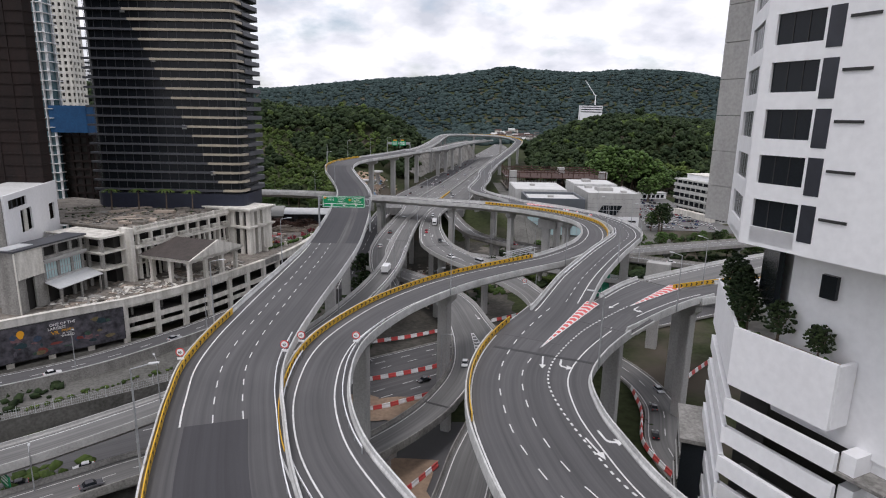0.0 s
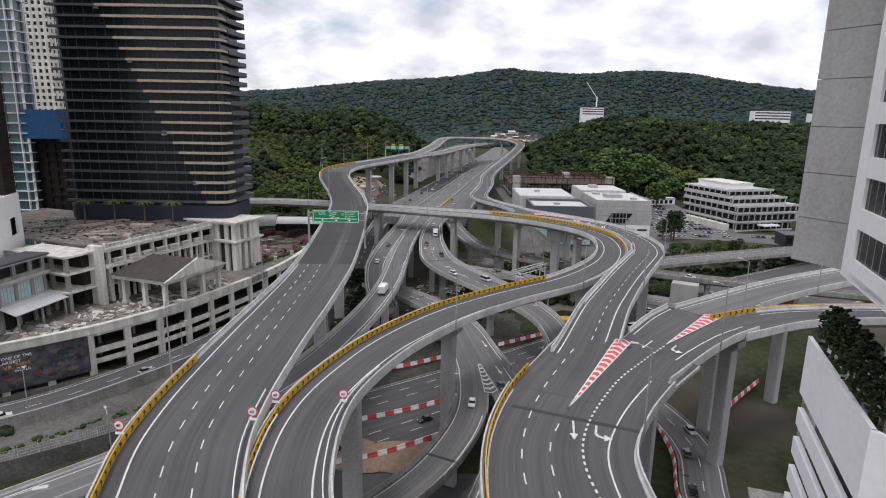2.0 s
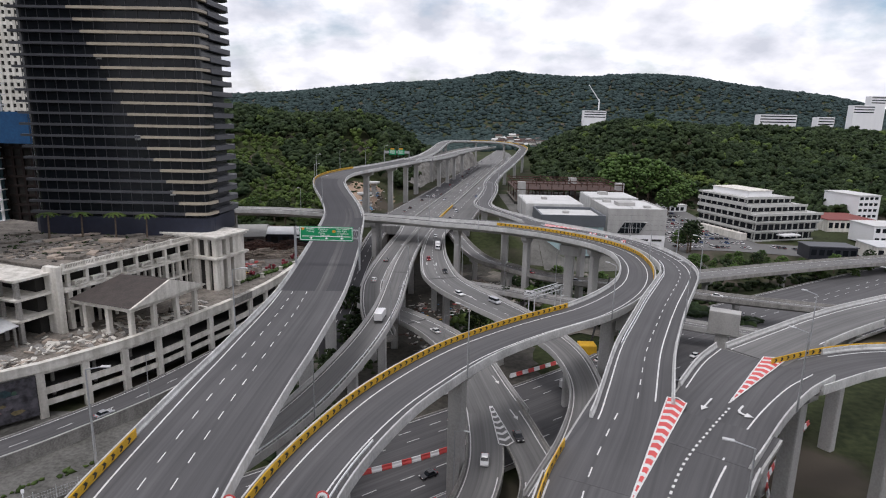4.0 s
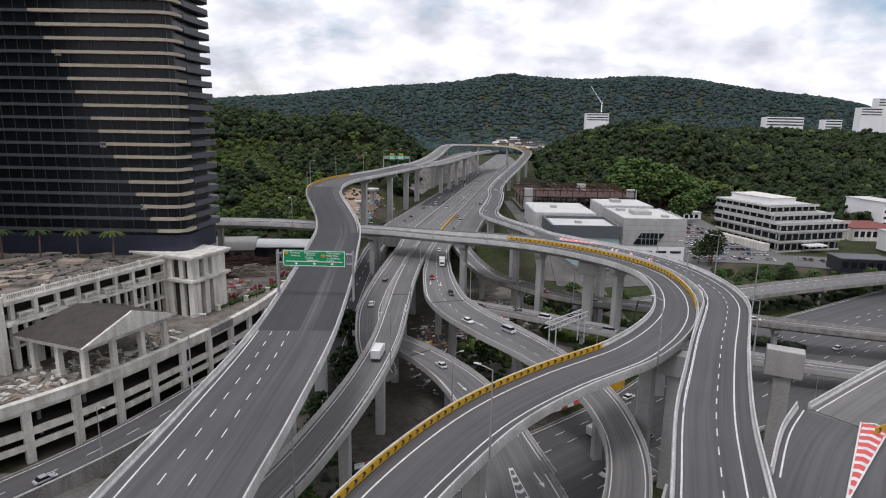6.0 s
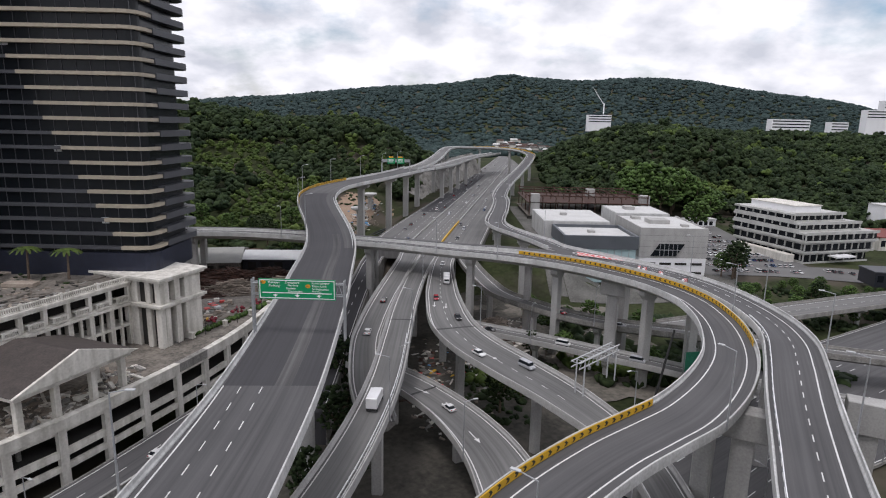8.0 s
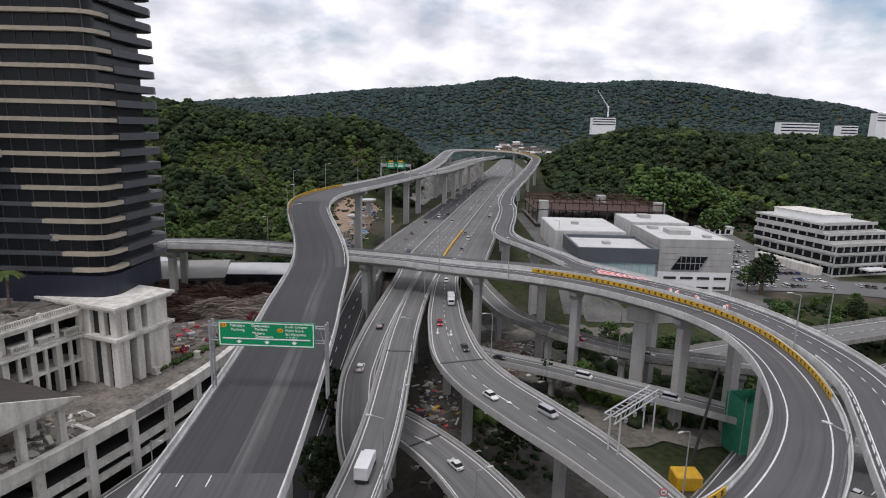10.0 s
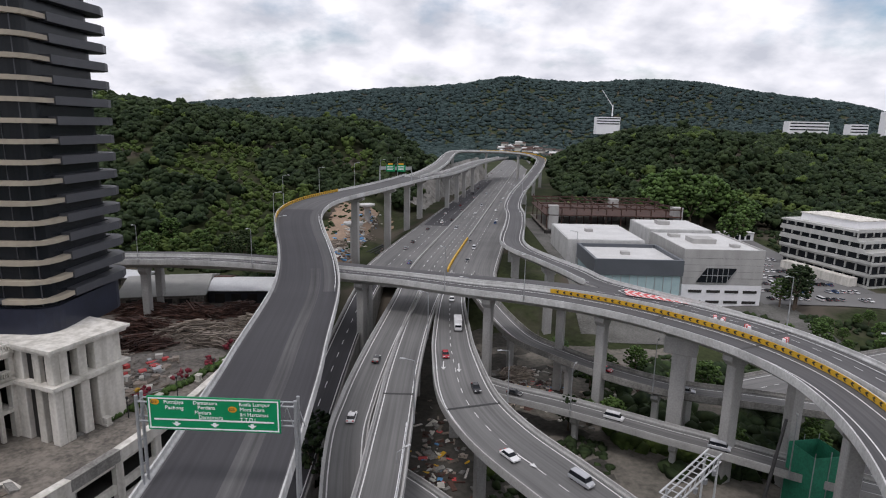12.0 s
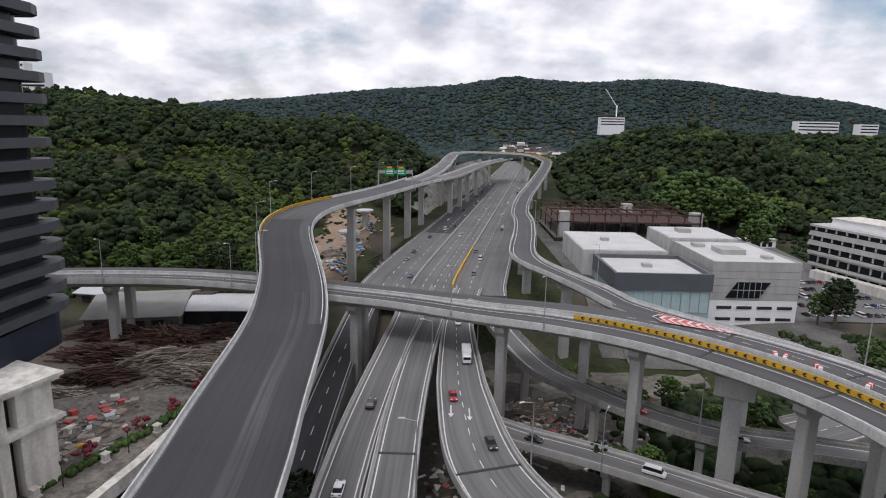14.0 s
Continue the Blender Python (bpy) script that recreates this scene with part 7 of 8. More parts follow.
for k, x, y, s in ((1, -30, 212, 1.2), (1, -32, 222, 1), (0, -29, 232, 1), (1, -27, 190, 1.1), (0, -24, 178, 1), (1, -28, 168, 1), (1, -31, 155, 0.9), (0, -27, 143, 1.0), (1, 8, 206, 0.9), (0, 14, 214, 1), (1, 20, 240, 0.7), (0, 29, 238, 1), (2, 25, 243, 1), (1, 122, 330, 1.35), (1, 119, 326, 1.3), (0, 116, 330, 1.2), (2, 60, 224, 1), (0, 66, 226, 1), (2, 74, 240, 1), (0, 50, 228, 1), (3, 150, 440, 1.2), (3, 170, 470, 1.1), (1, 140, 300, 0.8), (2, 112, 300, 1.2), (0, 108, 292, 1), (2, 124, 287, 1.2), (0, 150, 297, 1), (2, 163, 292, 1), (0, 178, 303, 1), (2, 190, 300, 1.2), (1, 200, 312, 0.8), (2, 136, 280, 1.2), (2, 100, 285, 1), (0, 30, 262, 1), (2, 36, 268, 1.2), (0, 44, 270, 1), (2, 52, 262, 1), (0, 58, 258, 1.1), (0, 24, 276, 1)):
    plant(k, x, y, None, s)
for x, y, q in ((120, 480, 1.7), (136, 492, 2.3), (152, 488, 2.1), (140, 476, 1.8), (166, 484, 1.6), (128, 500, 2.0), (158, 500, 1.9), (176, 480, 1.2)):
    plant(3, x, y, None, q)
for k in range(26):
    plant(rt.choice((0, 1, 2, 0)), rt.uniform(-150, -60), rt.uniform(322, 372), None, rt.uniform(0.8, 1.4))
for k in range(30):
    plant(rt.choice((2, 0, 2)), rt.uniform(100, 205), rt.uniform(276, 318), None, rt.uniform(0.5, 0.9))
# terrace planting of the white tower
for x, y, s, k in ((-1.2, 4.2, 0.34, 1), (2.4, 3.6, 0.36, 1), (6.4, 3.2, 0.29, 1), (-2.6, 5.4, 0.36, 1), (-4.4, 7.2, 0.4, 1), (-6.5, 9.6, 0.42, 1), (-9, 12, 0.42, 1), (-11, 14.5, 0.4, 1)):
    p = TOW @ Vector((x, y, 46.4))
    plant(k, p.x, p.y, p.z, s)
for t in TREES:
    for o in (*t.children_recursive, t):
        bpy.data.objects.remove(o)
rows = []
for k in range(60):
    u = rt.uniform(0, 1)
    x, y = (rt.uniform(0, 8), rt.uniform(2.1, 3.0)) if k < 35 else (-0.3 - 12 * u, 2.6 + 12.2 * u)
    p = TOW @ Vector((x, y, 46.9))
    rows.append((p.x, p.y, p.z + 0.1, rt.uniform(0.25, 0.5), rt.uniform(0.2, 0.45)))
tagged(clumps("terrace_shrubs", rows, LEAF, rough=0.35, seed=9), "low leafy shrubs along the terrace parapet", "shrubs", kind="stuff")

# undergrowth in one mesh
rows = []
for x0, y0, x1, y1, n, r in ((98, 268, 210, 320, 900, 1.2), (36, 222, 104, 278, 1500, 1.8), (-100, 100, -60, 128, 120, 1.0), (-46, 140, -20, 240, 420, 0.9), (0, 200, 26, 236, 260, 0.9), (-105, 84, -52, 126, 260, 0.8), (-160, 318, -58, 372, 900, 1.6), (26, 255, 60, 285, 300, 1.0), (112, 400, 200, 480, 420, 1.6), (36, 80, 90, 120, 150, 0.7), (-70, 372, -46, 470, 160, 1.0)):
    for k in range(n):
        x, y = rt.uniform(x0, x1), rt.uniform(y0, y1)
        if noise.noise(Vector((x * 0.06, y * 0.06, 0))) < -0.08 or (112 < x < 170 and y > 330):
            continue
        if abs((y - 103) - 0.64 * (x + 60)) < 18 and y < 260:
            continue
        q = r * rt.uniform(0.5, 1.3)
        rows.append((x, y, float(ground_height(np.array(x), np.array(y))) + q * 0.5, q, q * 0.8))
tagged(clumps("undergrowth", rows, LEAF_DARK, rough=0.35, seed=12), "rough grass, bushes and weeds between the ramps", "undergrowth", kind="stuff")


# ---- scrap yard, site and other clutter ----
def scrap_pile(cx, cy, w, d, h, n, mat, seed, long=5.0):
    rng = np.random.default_rng(seed)
    bm = bmesh.new()
    for k in range(n):
        x, y = cx + rng.normal(0, w / 3), cy + rng.normal(0, d / 3)
        z = float(ground_height(np.array(x), np.array(y))) + 0.2 + max(0, h * (1 - math.hypot((x - cx) / w, (y - cy) / d))) * rng.random()
        l, t = rng.uniform(0.3, 1.3) * long, rng.uniform(0.06, 0.26)
        m = pose(x, y, z, rng.uniform(-9, 9), rng.uniform(-9, 9), (seed * 47) % 90 - 30 + rng.normal(0, 22))
        box(bm, -l / 2, -t, -t / 2, l / 2, t, t / 2, m)
    ob = part("scrap_pile", bm, mat, None)
    tagged(ob, "heap of rusty steel and broken timber in the yard", "scrap heap", kind="stuff")


for i, (x, y, w, d, h, mt) in enumerate(((-98, 286, 12, 7, 2.5, RUST), (-82, 284, 12, 6, 3, RUST), (-70, 288, 8, 6, 2.5, RUST), (-92, 272, 14, 6, 2.5, RUST), (-76, 270, 12, 6, 2.5, TIMBER), (-66, 262, 9, 7, 2.5, TIMBER), (-86, 260, 10, 5, 2, RUST), (-62, 278, 7, 7, 2, TIMBER), (-72, 250, 10, 5, 1.5, TIMBER), (-90, 250, 9, 5, 1.5, TIMBER), (-58, 384, 6, 8, 1.5, TIMBER), (-46, 420, 6, 10, 1.5, TIMBER), (6, 256, 6, 7, 1.5, TIMBER), (12, 270, 5, 6, 1.5, TIMBER), (-88, 160, 6, 4, 1.4, TIMBER))):
    scrap_pile(x, y, w, d, h * 1.5, 520, mt, 30 + i, 6.0 if i < 10 else 3.0)


def half_pier(x, y, top):
    z0 = float(ground_height(np.array(x), np.array(y)))
    v = thing("unfinished_pier", "new bridge pier with a bare hammerhead awaiting its deck", "pier", "unfinished piers", m=pose(x, y, 0, 0, 0, -15))
    bm = bmesh.new()
    tube(bm, (0, 0, z0 - 1), (0, 0, top - 2.2), 1.5, sides=14)
    part("column", bm, CONCRETE, v)
    bm = bmesh.new()
    tube(bm, (0, 0, top - 2.2), (0, 0, top - 0.8), 1.5, 4.6, 8)
    tube(bm, (0, 0, top - 0.8), (0, 0, top), 4.6, 4.6, 8)
    part("hammerhead", bm, CONCRETE_NEW, v)


half_pier(-49, 374, 26.0)
half_pier(-52, 440, 25.5)


def girder(x, y, turn, n=5):
    v = thing("launching_girder", "dark steel lattice girders stacked on the site", "girder", m=pose(x, y, float(ground_height(np.array(x), np.array(y))) + 0.3, 0, 0, turn))
    for j in range(n):
        bm = bmesh.new()
        for z in (0, 2.4):
            tube(bm, (2.2 * j, -12, z), (2.2 * j, 12, z), 0.18, sides=6)
        for k in range(12):
            tube(bm, (2.2 * j, -12 + 2 * k, 0), (2.2 * j, -11 + 2 * k, 2.4), 0.1, sides=5)
            tube(bm, (2.2 * j, -11 + 2 * k, 2.4), (2.2 * j, -10 + 2 * k, 0), 0.1, sides=5)
        part("truss", bm, NAVY, v)
    boxes("tarpaulin", [(10.5, -8, 0.2, 15, 8, 2.2)], BLUE_TARP, v, bevel=0.4)


girder(-43, 405, -16)


def rock_wall():
    rail = line([(-20, 478, 17.4, 1), (-9, 530, 17.4, 1), (3, 590, 17.4, 1), (18, 660, 17.4, 1), (36, 740, 17.4, 1)], 3.0)
    rng = np.random.default_rng(8)
    verts, faces, rows = [], [], 9
    r, nrm, at, _ = rail
    for i in range(len(r)):
        for j in range(rows):
            h = j / (rows - 1) * min(20.5, 6 + at[i] * 0.2)
            d = -2.0 - j * 1.5 + rng.uniform(-0.9, 0.9) + (1.2 if i % 4 == 0 else 0)
            verts.append((r[i][0] + nrm[i][0] * d, r[i][1] + nrm[i][1] * d, 17.0 + h))
    for i in range(len(r) - 1):
        for j in range(rows - 1):
            a = i * rows + j
            faces.append((a, a + rows, a + rows + 1, a + 1))
    tagged(mesh_object("rock_cutting", verts, faces, CONCRETE_OLD), "grey shotcrete rock cutting under the viaduct", "rock face", kind="structure")


rock_wall()

# street furniture on the podium deck
HEDGE = [(-66, 211), (-61.5, 220), (-58, 229), (-55.5, 237), (-54, 246)]
rows = []
for k in range(260):
    u = rt.uniform(0, len(HEDGE) - 1.001)
    i = int(u)
    x, y = (HEDGE[i][c] + (HEDGE[i + 1][c] - HEDGE[i][c]) * (u - i) for c in (0, 1))
    rows.append((x + rt.uniform(-0.9, 0.5), y + rt.uniform(-0.4, 0.4), 17.4, 0.5, 0.55))
tagged(clumps("hedge", rows, LEAF, rough=0.3, seed=21), "clipped low hedge along the street deck", "hedge", kind="stuff")
rows = [(x - 2.2 + rt.uniform(-1.6, 0.8), y + rt.uniform(-3, 3), 17.7 + rt.uniform(0, 0.8), rt.uniform(0.3, 0.6), rt.uniform(0.3, 0.6)) for x, y in HEDGE for _ in range(9)]
tagged(clumps("flowering_shrubs", rows, FLOWER, rough=0.35, seed=22), "dark red bougainvillea in planters", "shrubs", kind="stuff")
for i, (x, y) in enumerate(HEDGE):
    v = thing("planter_pedestal", "white classical pedestal beside the hedge", "pedestal", "pedestals", m=pose(x + 1.0, y - 1, 17.0, 0, 0, -20))
    boxes("plinth", [(-0.6, -0.6, 0, 0.6, 0.6, 0.3), (-0.45, -0.45, 0.3, 0.45, 0.45, 1.3), (-0.6, -0.6, 1.3, 0.6, 0.6, 1.5)], OFFWHITE, v, bevel=0.04)
    w = thing("garden_lamp", "short black garden lamp post on the street deck", "lamp", "garden lamps", m=pose(x + 3.2, y + 1.5, 17.0))
    bm = bmesh.new()
    tube(bm, (0, 0, 0), (0, 0, 3.4), 0.09, 0.05)
    part("post", bm, BLACK, w)
    bm = bmesh.new()
    tube(bm, (0, 0, 3.4), (0, 0, 3.9), 0.12, 0.26)
    part("lantern", bm, BLACK, w)
par = thing("parasol", "faded red parasol standing open on the deck", "parasol", m=pose(-67.6, 214.5, 17.0))
bm = bmesh.new()
tube(bm, (0, 0, 2.0), (0, 0, 2.8), 2.4, 0.1, 10)
part("canopy", bm, FLOWER, par)
bm = bmesh.new()
tube(bm, (0, 0, 0), (0, 0, 2.2), 0.05)
part("pole", bm, STEEL, par)
for k in range(26):
    x, y = -75 + rt.uniform(0, 10), 216 + rt.uniform(0, 24)
    v = thing("crate", "discarded pale crate among the debris", "crate", "debris crates", m=pose(x, y, 17.0, 0, 0, rt.uniform(0, 90)))
    a, b, c = rt.uniform(0.4, 1.2), rt.uniform(0.3, 0.8), rt.uniform(0.3, 0.9)
    boxes("box_shell", [(-a, -b, 0, a, b, c)], rt.choice((OFFWHITE, RED, TIMBER, METAL_ROOF, YELLOW)), v, bevel=0.05)
for x in (-115.5, -107, -97.5, -88):
    v = thing("palm", "tall thin palm on the podium roof", "palm tree", "roof palms", m=pose(x, 203 + rt.uniform(-2, 2), 32.2) @ Matrix.Scale(1.5, 4))
    bm = bmesh.new()
    tube(bm, (0, 0, 0), (0.2, 0, 4.6), 0.2, 0.12)
    part("trunk", bm, BARK, v)
    bm = bmesh.new()
    for k in range(20):
        a = k * 0.45 + rt.uniform(0, 0.3)
        c, s = math.cos(a), math.sin(a)
        for q in range(4):
            r0, r1 = 0.55 * q, 0.55 * (q + 1)
            z0, z1 = 4.7 + 0.5 * r0 - 0.32 * r0 * r0, 4.7 + 0.5 * r1 - 0.32 * r1 * r1
            w0, w1 = 0.42 - 0.07 * q, 0.35 - 0.08 * q
            bm.faces.new([bm.verts.new(p) for p in ((c * r0 - s * w0, s * r0 + c * w0, z0), (c * r1 - s * w1, s * r1 + c * w1, z1), (c * r1 + s * w1, s * r1 - c * w1, z1), (c * r0 + s * w0, s * r0 - c * w0, z0))])
    part("fronds", bm, LEAF_HILL, v)
# weathered debris and plant boxes on the flat roof
for k in range(30):
    p = POD @ Vector((rt.uniform(-50, -4), rt.uniform(-38, -4), 32.2))
    v = thing("roof_debris", "grey rubble and a broken slab on the flat roof", "debris", "roof debris", m=pose(p.x, p.y, p.z, 0, 0, rt.uniform(0, 90)))
    a, b, c = rt.uniform(0.8, 4), rt.uniform(0.5, 2), rt.uniform(0.2, 0.9)
    boxes("slab_piece", [(-a, -b, 0, a, b, c)], rt.choice((OFFGREY, CONCRETE_OLD, TIMBER, OFFGREY)), v, bevel=0.08)


# rubble, planks and bushes lying about
DECK, ROOF = 17.02, 32.22


def rubble(label, spots, seed, mats, size=0.6, z=None):
    rng = np.random.default_rng(seed)
    made = [bmesh.new() for _ in mats]
    for cx, cy, rx, ry, n in spots:
        for k in range(n):
            x, y = cx + rng.normal(0, rx / 2), cy + rng.normal(0, ry / 2)
            if z == DECK and x > np.interp(y, [p[1] for p in WALL_LINE], [p[0] for p in WALL_LINE]) - 2.2:
                continue
            if z == ROOF:
                q = POD.inverted() @ Vector((x, y, z))
                if q.x > -2.5 or not -40.5 < q.y < -4:
                    continue
            h = float(ground_height(np.array(x), np.array(y))) + 0.3 if z is None else z
            a, b, c = rng.gamma(2, size / 2) + 0.15, rng.gamma(2, size / 4) + 0.1, rng.uniform(0.1, 0.5) * size
            box(made[k % len(mats)], -a, -b, -0.1, a, b, c, pose(x, y, h, rng.uniform(-14, 14), rng.uniform(-14, 14), rng.uniform(0, 180)))
    for bm, mt in zip(made, mats):
        tagged(part("rubble", bm, mt, None), label, "rubble", kind="stuff")


rubble("broken slabs and timber strewn over the street deck", ((-76, 172, 9, 8, 220), (-84, 160, 10, 7, 160), (-92, 147, 12, 6, 140), (-70, 184, 6, 8, 90), (-70, 224, 7, 12, 200)), 3, (OFFWHITE, TIMBER, CONCRETE_OLD, OFFGREY), 0.7, DECK)
rubble("building rubble, pipes and planks under the ramps", ((14, 262, 9, 12, 200), (26, 252, 9, 8, 160), (6, 232, 7, 12, 150), (-10, 226, 6, 20, 120), (-30, 258, 8, 24, 160), (-4, 205, 8, 12, 90), (44, 262, 10, 10, 120)), 4, (TIMBER, CONCRETE_OLD, RUST, OFFWHITE), 0.6)
rubble("bright plastic sheets and crates among the rubble", ((16, 258, 9, 10, 24), (2, 236, 8, 12, 14), (-10, 222, 6, 12, 12)), 5, (BLUE_TARP, RED, YELLOW), 0.5)
rubble("blocks, pipes and pallets on the building site", ((-56, 372, 9, 14, 140), (-52, 410, 8, 16, 140), (-50, 446, 7, 14, 120), (-44, 386, 5, 12, 80)), 6, (TIMBER, CONCRETE, BLUE_TARP, RUST, OFFWHITE), 0.9)
rubble("rubbish and weeds on the flat roof", ((-98, 190, 18, 12, 260), (-84, 186, 12, 10, 160), (-110, 178, 10, 10, 120)), 7, (OFFGREY, TIMBER, CONCRETE_OLD, SHADE_BLACK), 0.4, ROOF)
rows = []
for x0, y0, x1, y1, n, w, r in ((-112, 62, -66, 96, 150, 2.6, 1.1), (-84, 110, -62, 134, 46, 0.7, 0.55), (2, 226, 22, 214, 70, 3, 1.3), (30, 238, 62, 224, 130, 4, 1.7), (-42, 236, -34, 300, 90, 3, 1.2)):
    for k in range(n):
        u = rt.random()
        x, y, q = x0 + (x1 - x0) * u + rt.uniform(-w, w), y0 + (y1 - y0) * u + rt.uniform(-w, w), r * rt.uniform(0.5, 1.2)
        rows.append((x, y, float(ground_height(np.array(x), np.array(y))) + q * 0.6, q, q * 0.8))
tagged(clumps("verge_bushes", rows, LEAF_HILL, rough=0.35, seed=31), "green bushes and weeds along the verges", "bushes", kind="stuff")
rows = []
for k in range(140):
    p = POD @ Vector((rt.uniform(-52, -6), rt.uniform(-36, -5), 32.25))
    q = rt.uniform(0.2, 0.7)
    rows.append((p.x, p.y, p.z, q, q * 0.6))
tagged(clumps("roof_weeds", rows, LEAF_DARK, rough=0.35, seed=32), "weeds growing on the derelict flat roof", "weeds", kind="stuff")

# fence beside the frontage road
def fence():
    v = thing("chain_fence", "grey mesh fence with cranked posts beside the road", "fence")
    pts = [(-100, 92), (-78, 108), (-62, 121), (-54, 132)]
    rail = line([(*p, 0, 1) for p in pts], 3.0)
    sweep("plinth", rail, [(0, -0.2, 0.8), (0, -0.2, 7.25), (0, 0.2, 7.25), (0, 0.2, 0.8)], CONCRETE_DARK, v)
    bm = bmesh.new()
    r = rail[0]
    for i in range(len(r)):
        x, y = r[i][:2]
        z = 7.2
        f = bmesh.new()
        tube(f, (x, y, z - 0.6), (x, y, z + 2.0), 0.07, sides=6)
        tube(f, (x, y, z + 2.0), (x + 0.4, y - 0.5, z + 2.6), 0.05, sides=6)
        part("fence_post", f, METAL_ROOF, v)
        if i + 1 < len(r):
            a, b = Vector((x, y, z)), Vector((r[i + 1][0], r[i + 1][1], z))
            for h in (0.1, 0.65, 1.2, 1.75):
                tube(bm, a + Vector((0, 0, h)), b + Vector((0, 0, h)), 0.025, sides=4)
            for q in np.linspace(0, 1, 9)[1:-1]:
                c = a.lerp(b, q)
                tube(bm, c, c + Vector((0, 0, 1.8)), 0.025, sides=3)
    part("wire_mesh", bm, STEEL, v)


fence()

board = thing("roadside_sign", "green road sign on two posts by the carriageway", "road sign", m=pose(-70.6, 85.2, 0, 0, 0, -35))
boxes("sign_panel", [(-2.2, -0.05, 5.6, 2.2, 0.05, 8.2)], GREEN_SIGN, board, bevel=0.02)
boxes("lettering_bar", [(-1.6, -0.09, z, 1.4, -0.051, z + 0.3) for z in (6.3, 7.0, 7.5)], SIGN_WHITE, board)
for x in (-1.6, 1.5):
    boxes("post", [(x, 0.06, 0.8, x + 0.12, 0.18, 8.0)], STEEL, board)

# green-netted pier and the leaning rig under the loop
wrap = thing("scaffold", "green netted scaffold round the foot of a pier", "scaffold", m=pose(57.5, 213, 0, 0, 0, 10))
boxes("net_sheet", [(-3, -3, 1.4, 3, -2.9, 14), (-3, 2.9, 1.4, 3, 3, 14), (-3, -2.9, 1.4, -2.9, 2.9, 14), (2.9, -2.9, 1.4, 3, 2.9, 14)], GREEN_NET, wrap)
boxes("scaffold_tube", [(x, y, 1.4, x + 0.12, y + 0.12, 15) for x in (-3.1, 0, 3.0) for y in (-3.1, 3.0)], STEEL, wrap)
rig = thing("drilling_rig", "leaning black drilling rig mast under the loop", "drilling rig")
bm = bmesh.new()
tube(bm, (41, 201, 2), (47, 206, 23), 0.35, 0.25, 6)
part("mast", bm, BLACK, rig)
boxes("base_unit", [(37.5, 197.5, 1.5, 42.5, 201.5, 4.5)], YELLOW, rig, bevel=0.2)

# red and white cones and blocks on the merge
for x, y in ((47.5, 235), (51.5, 229.5), (55, 222.5), (48.6, 233.8)):
    v = thing("traffic_barrel", "red and white plastic barrier on the deck", "road barrier", "deck barriers", m=pose(x, y, 29.9, 0, 0, rt.uniform(0, 90)))
    boxes("shell", [(-0.9, -0.3, 0, 0.9, 0.3, 0.9)], WHITE, v, bevel=0.1)
    boxes("stripe", [(-0.5, -0.32, 0.1, 0.0, 0.32, 0.92), (0.4, -0.32, 0.1, 0.8, 0.32, 0.92)], RED, v)

# big pier heads beside the two-lane ramp
for x, y, z0, z1 in ((61, 163, 21.8, 27), (38.5, 157, 24.0, 28.2), (40.6, 233.5, 23.2, 26.8)):
    v = thing("pier_head", "massive grey concrete pier head block", "pier", "pier heads", m=pose(x, y, 0, 0, 0, -28))
    boxes("head_block", [(-3.2, -1.6, z0, 3.2, 1.6, z1)], CONCRETE, v, bevel=0.12)
    boxes("column", [(-1.5, -1.1, 0.8, 1.5, 1.1, z0 + 0.02)], CONCRETE, v, bevel=0.1)

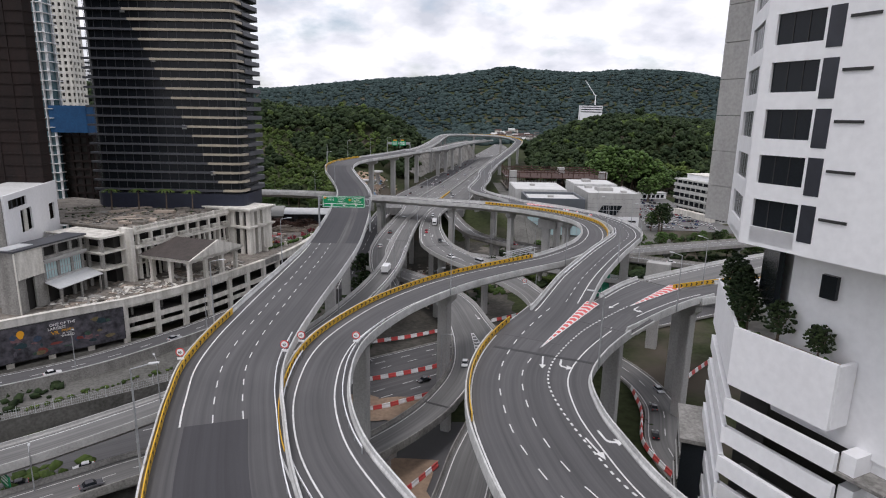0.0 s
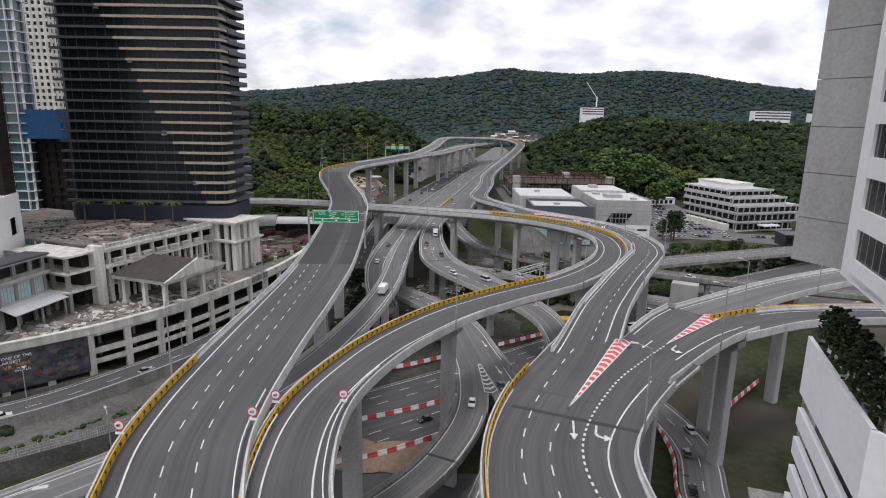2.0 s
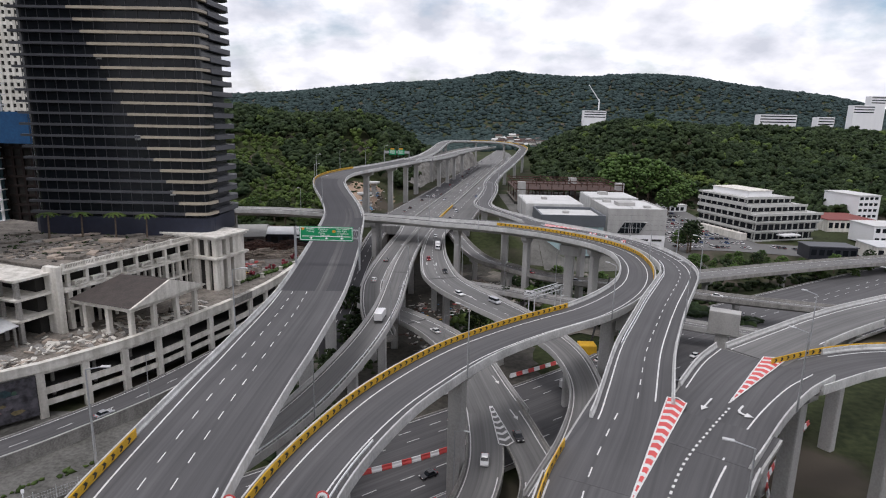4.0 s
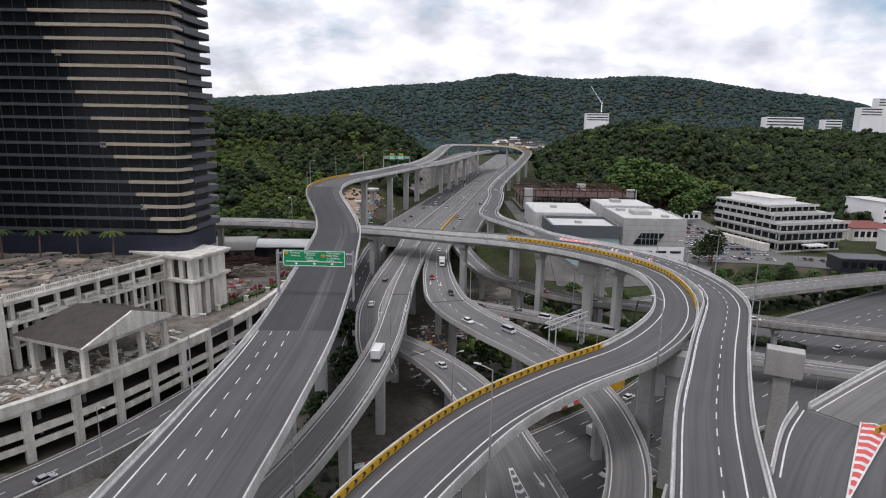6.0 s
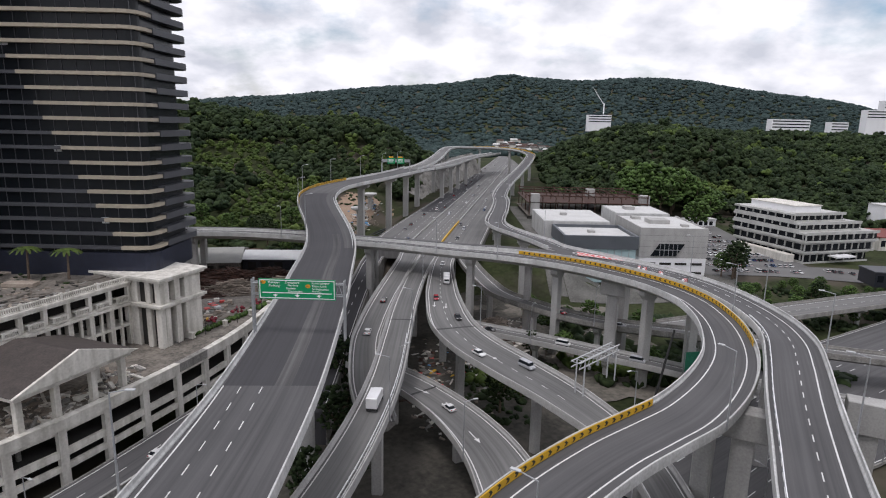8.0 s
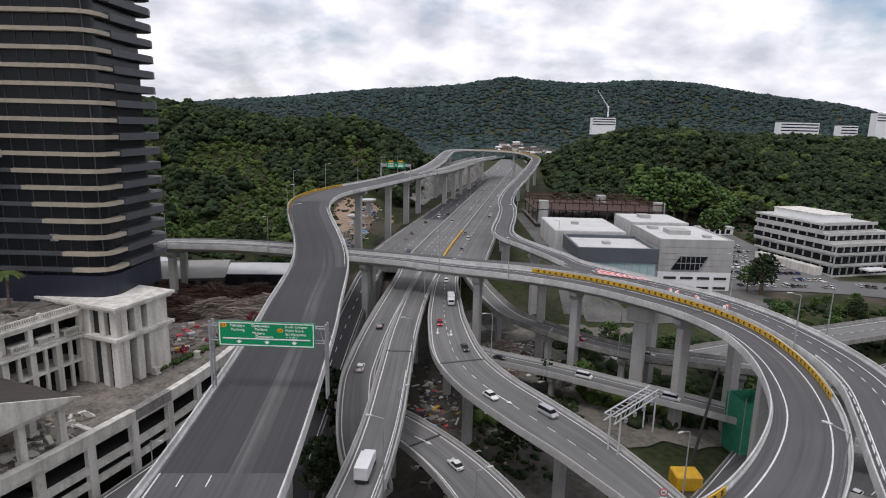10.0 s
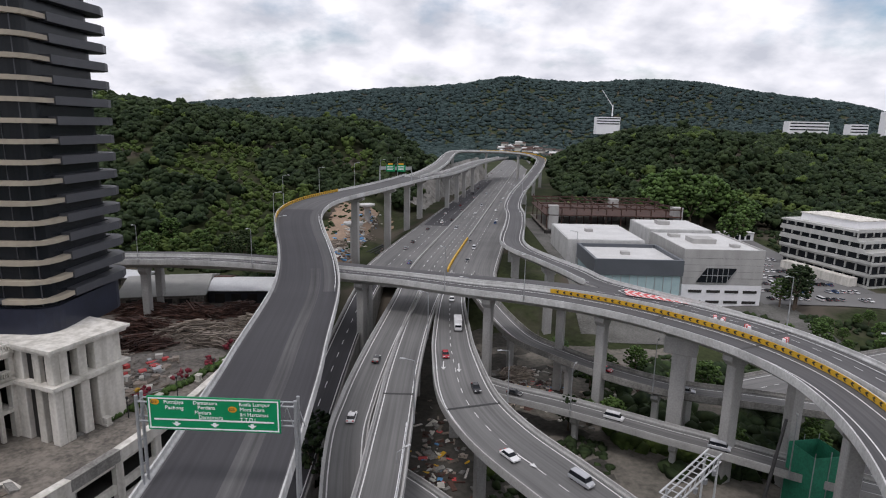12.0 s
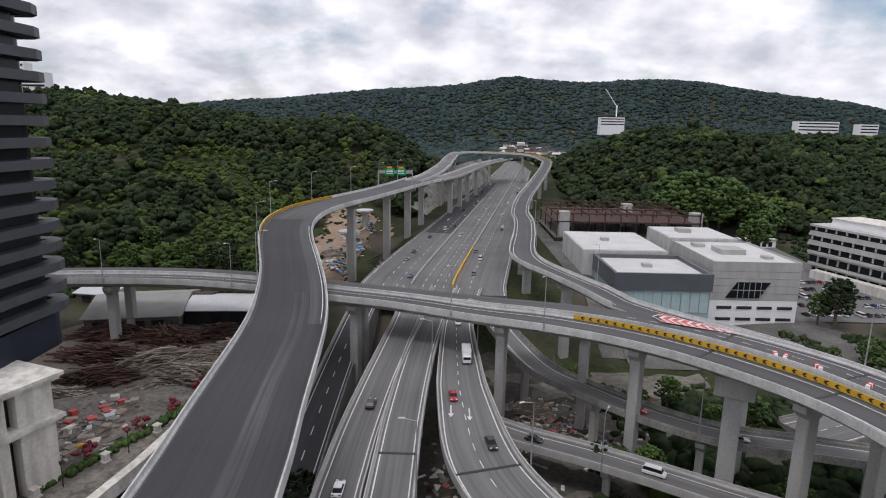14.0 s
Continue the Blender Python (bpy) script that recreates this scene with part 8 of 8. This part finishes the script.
# ---- far things on the hills ----
for x, y, z0, w, d, h, lab in ((303, 1300, 60, 46, 20, 33, "unfinished white building on the hill crest"), (575, 1100, 50, 64, 18, 38, "long white apartment block behind the trees"), (690, 1150, 50, 30, 18, 36, "white hillside house block"), (-468, 770, 80, 34, 14, 46, "white hilltop apartment block"), (-425, 740, 80, 30, 12, 34, "low white hilltop building"), (790, 1200, 50, 40, 18, 60, "pale apartment tower on the horizon"), (850, 1250, 50, 30, 18, 80, "pale apartment tower beyond the hill")):
    v = thing("hilltop_building", lab, "building")
    boxes("building_wall", [(x - w / 2, y, z0, x + w / 2, y + d, z0 + h)], WHITE, v)
    for k in range(3):
        boxes("window_band", [(x - w / 2 + 1, y - 0.2, z0 + h - 4 - 5 * k, x + w / 2 - 1, y + 0.2, z0 + h - 2 - 5 * k)], GLASS, v)
crane = thing("tower_crane", "white luffing tower crane on the unfinished building", "tower crane")
bm = bmesh.new()
tube(bm, (312, 1310, 95), (312, 1310, 116), 1.3, 1.3, 4)
part("mast", bm, WHITE, crane)
bm = bmesh.new()
tube(bm, (312, 1310, 113), (288, 1310, 146), 0.9, 0.5, 4)
part("jib", bm, WHITE, crane)
for k in range(46):
    x, y = rt.uniform(95, 230), rt.uniform(1180, 1600)
    z = float(ground_height(np.array(x), np.array(y)))
    v = thing("house", "small distant house with a tiled roof", "house", "distant houses", m=pose(x, y, z, 0, 0, rt.uniform(-30, 30)))
    a, b, c = rt.uniform(5, 10), rt.uniform(4, 7), rt.uniform(5, 12)
    boxes("house_wall", [(-a, -b, -1, a, b, c)], OFFWHITE, v)
    bm = bmesh.new()
    p = [bm.verts.new(q) for q in ((-a - 1, -b - 1, c), (a + 1, -b - 1, c), (a + 1, b + 1, c), (-a - 1, b + 1, c), (-a, 0, c + 3), (a, 0, c + 3))]
    for f in ((0, 1, 5, 4), (2, 3, 4, 5), (3, 0, 4), (1, 2, 5), (3, 2, 1, 0)):
        bm.faces.new([p[i] for i in f])
    part("house_roof", bm, rt.choice((RUST, ROOF_BROWN, ROOF_GREY)), v)
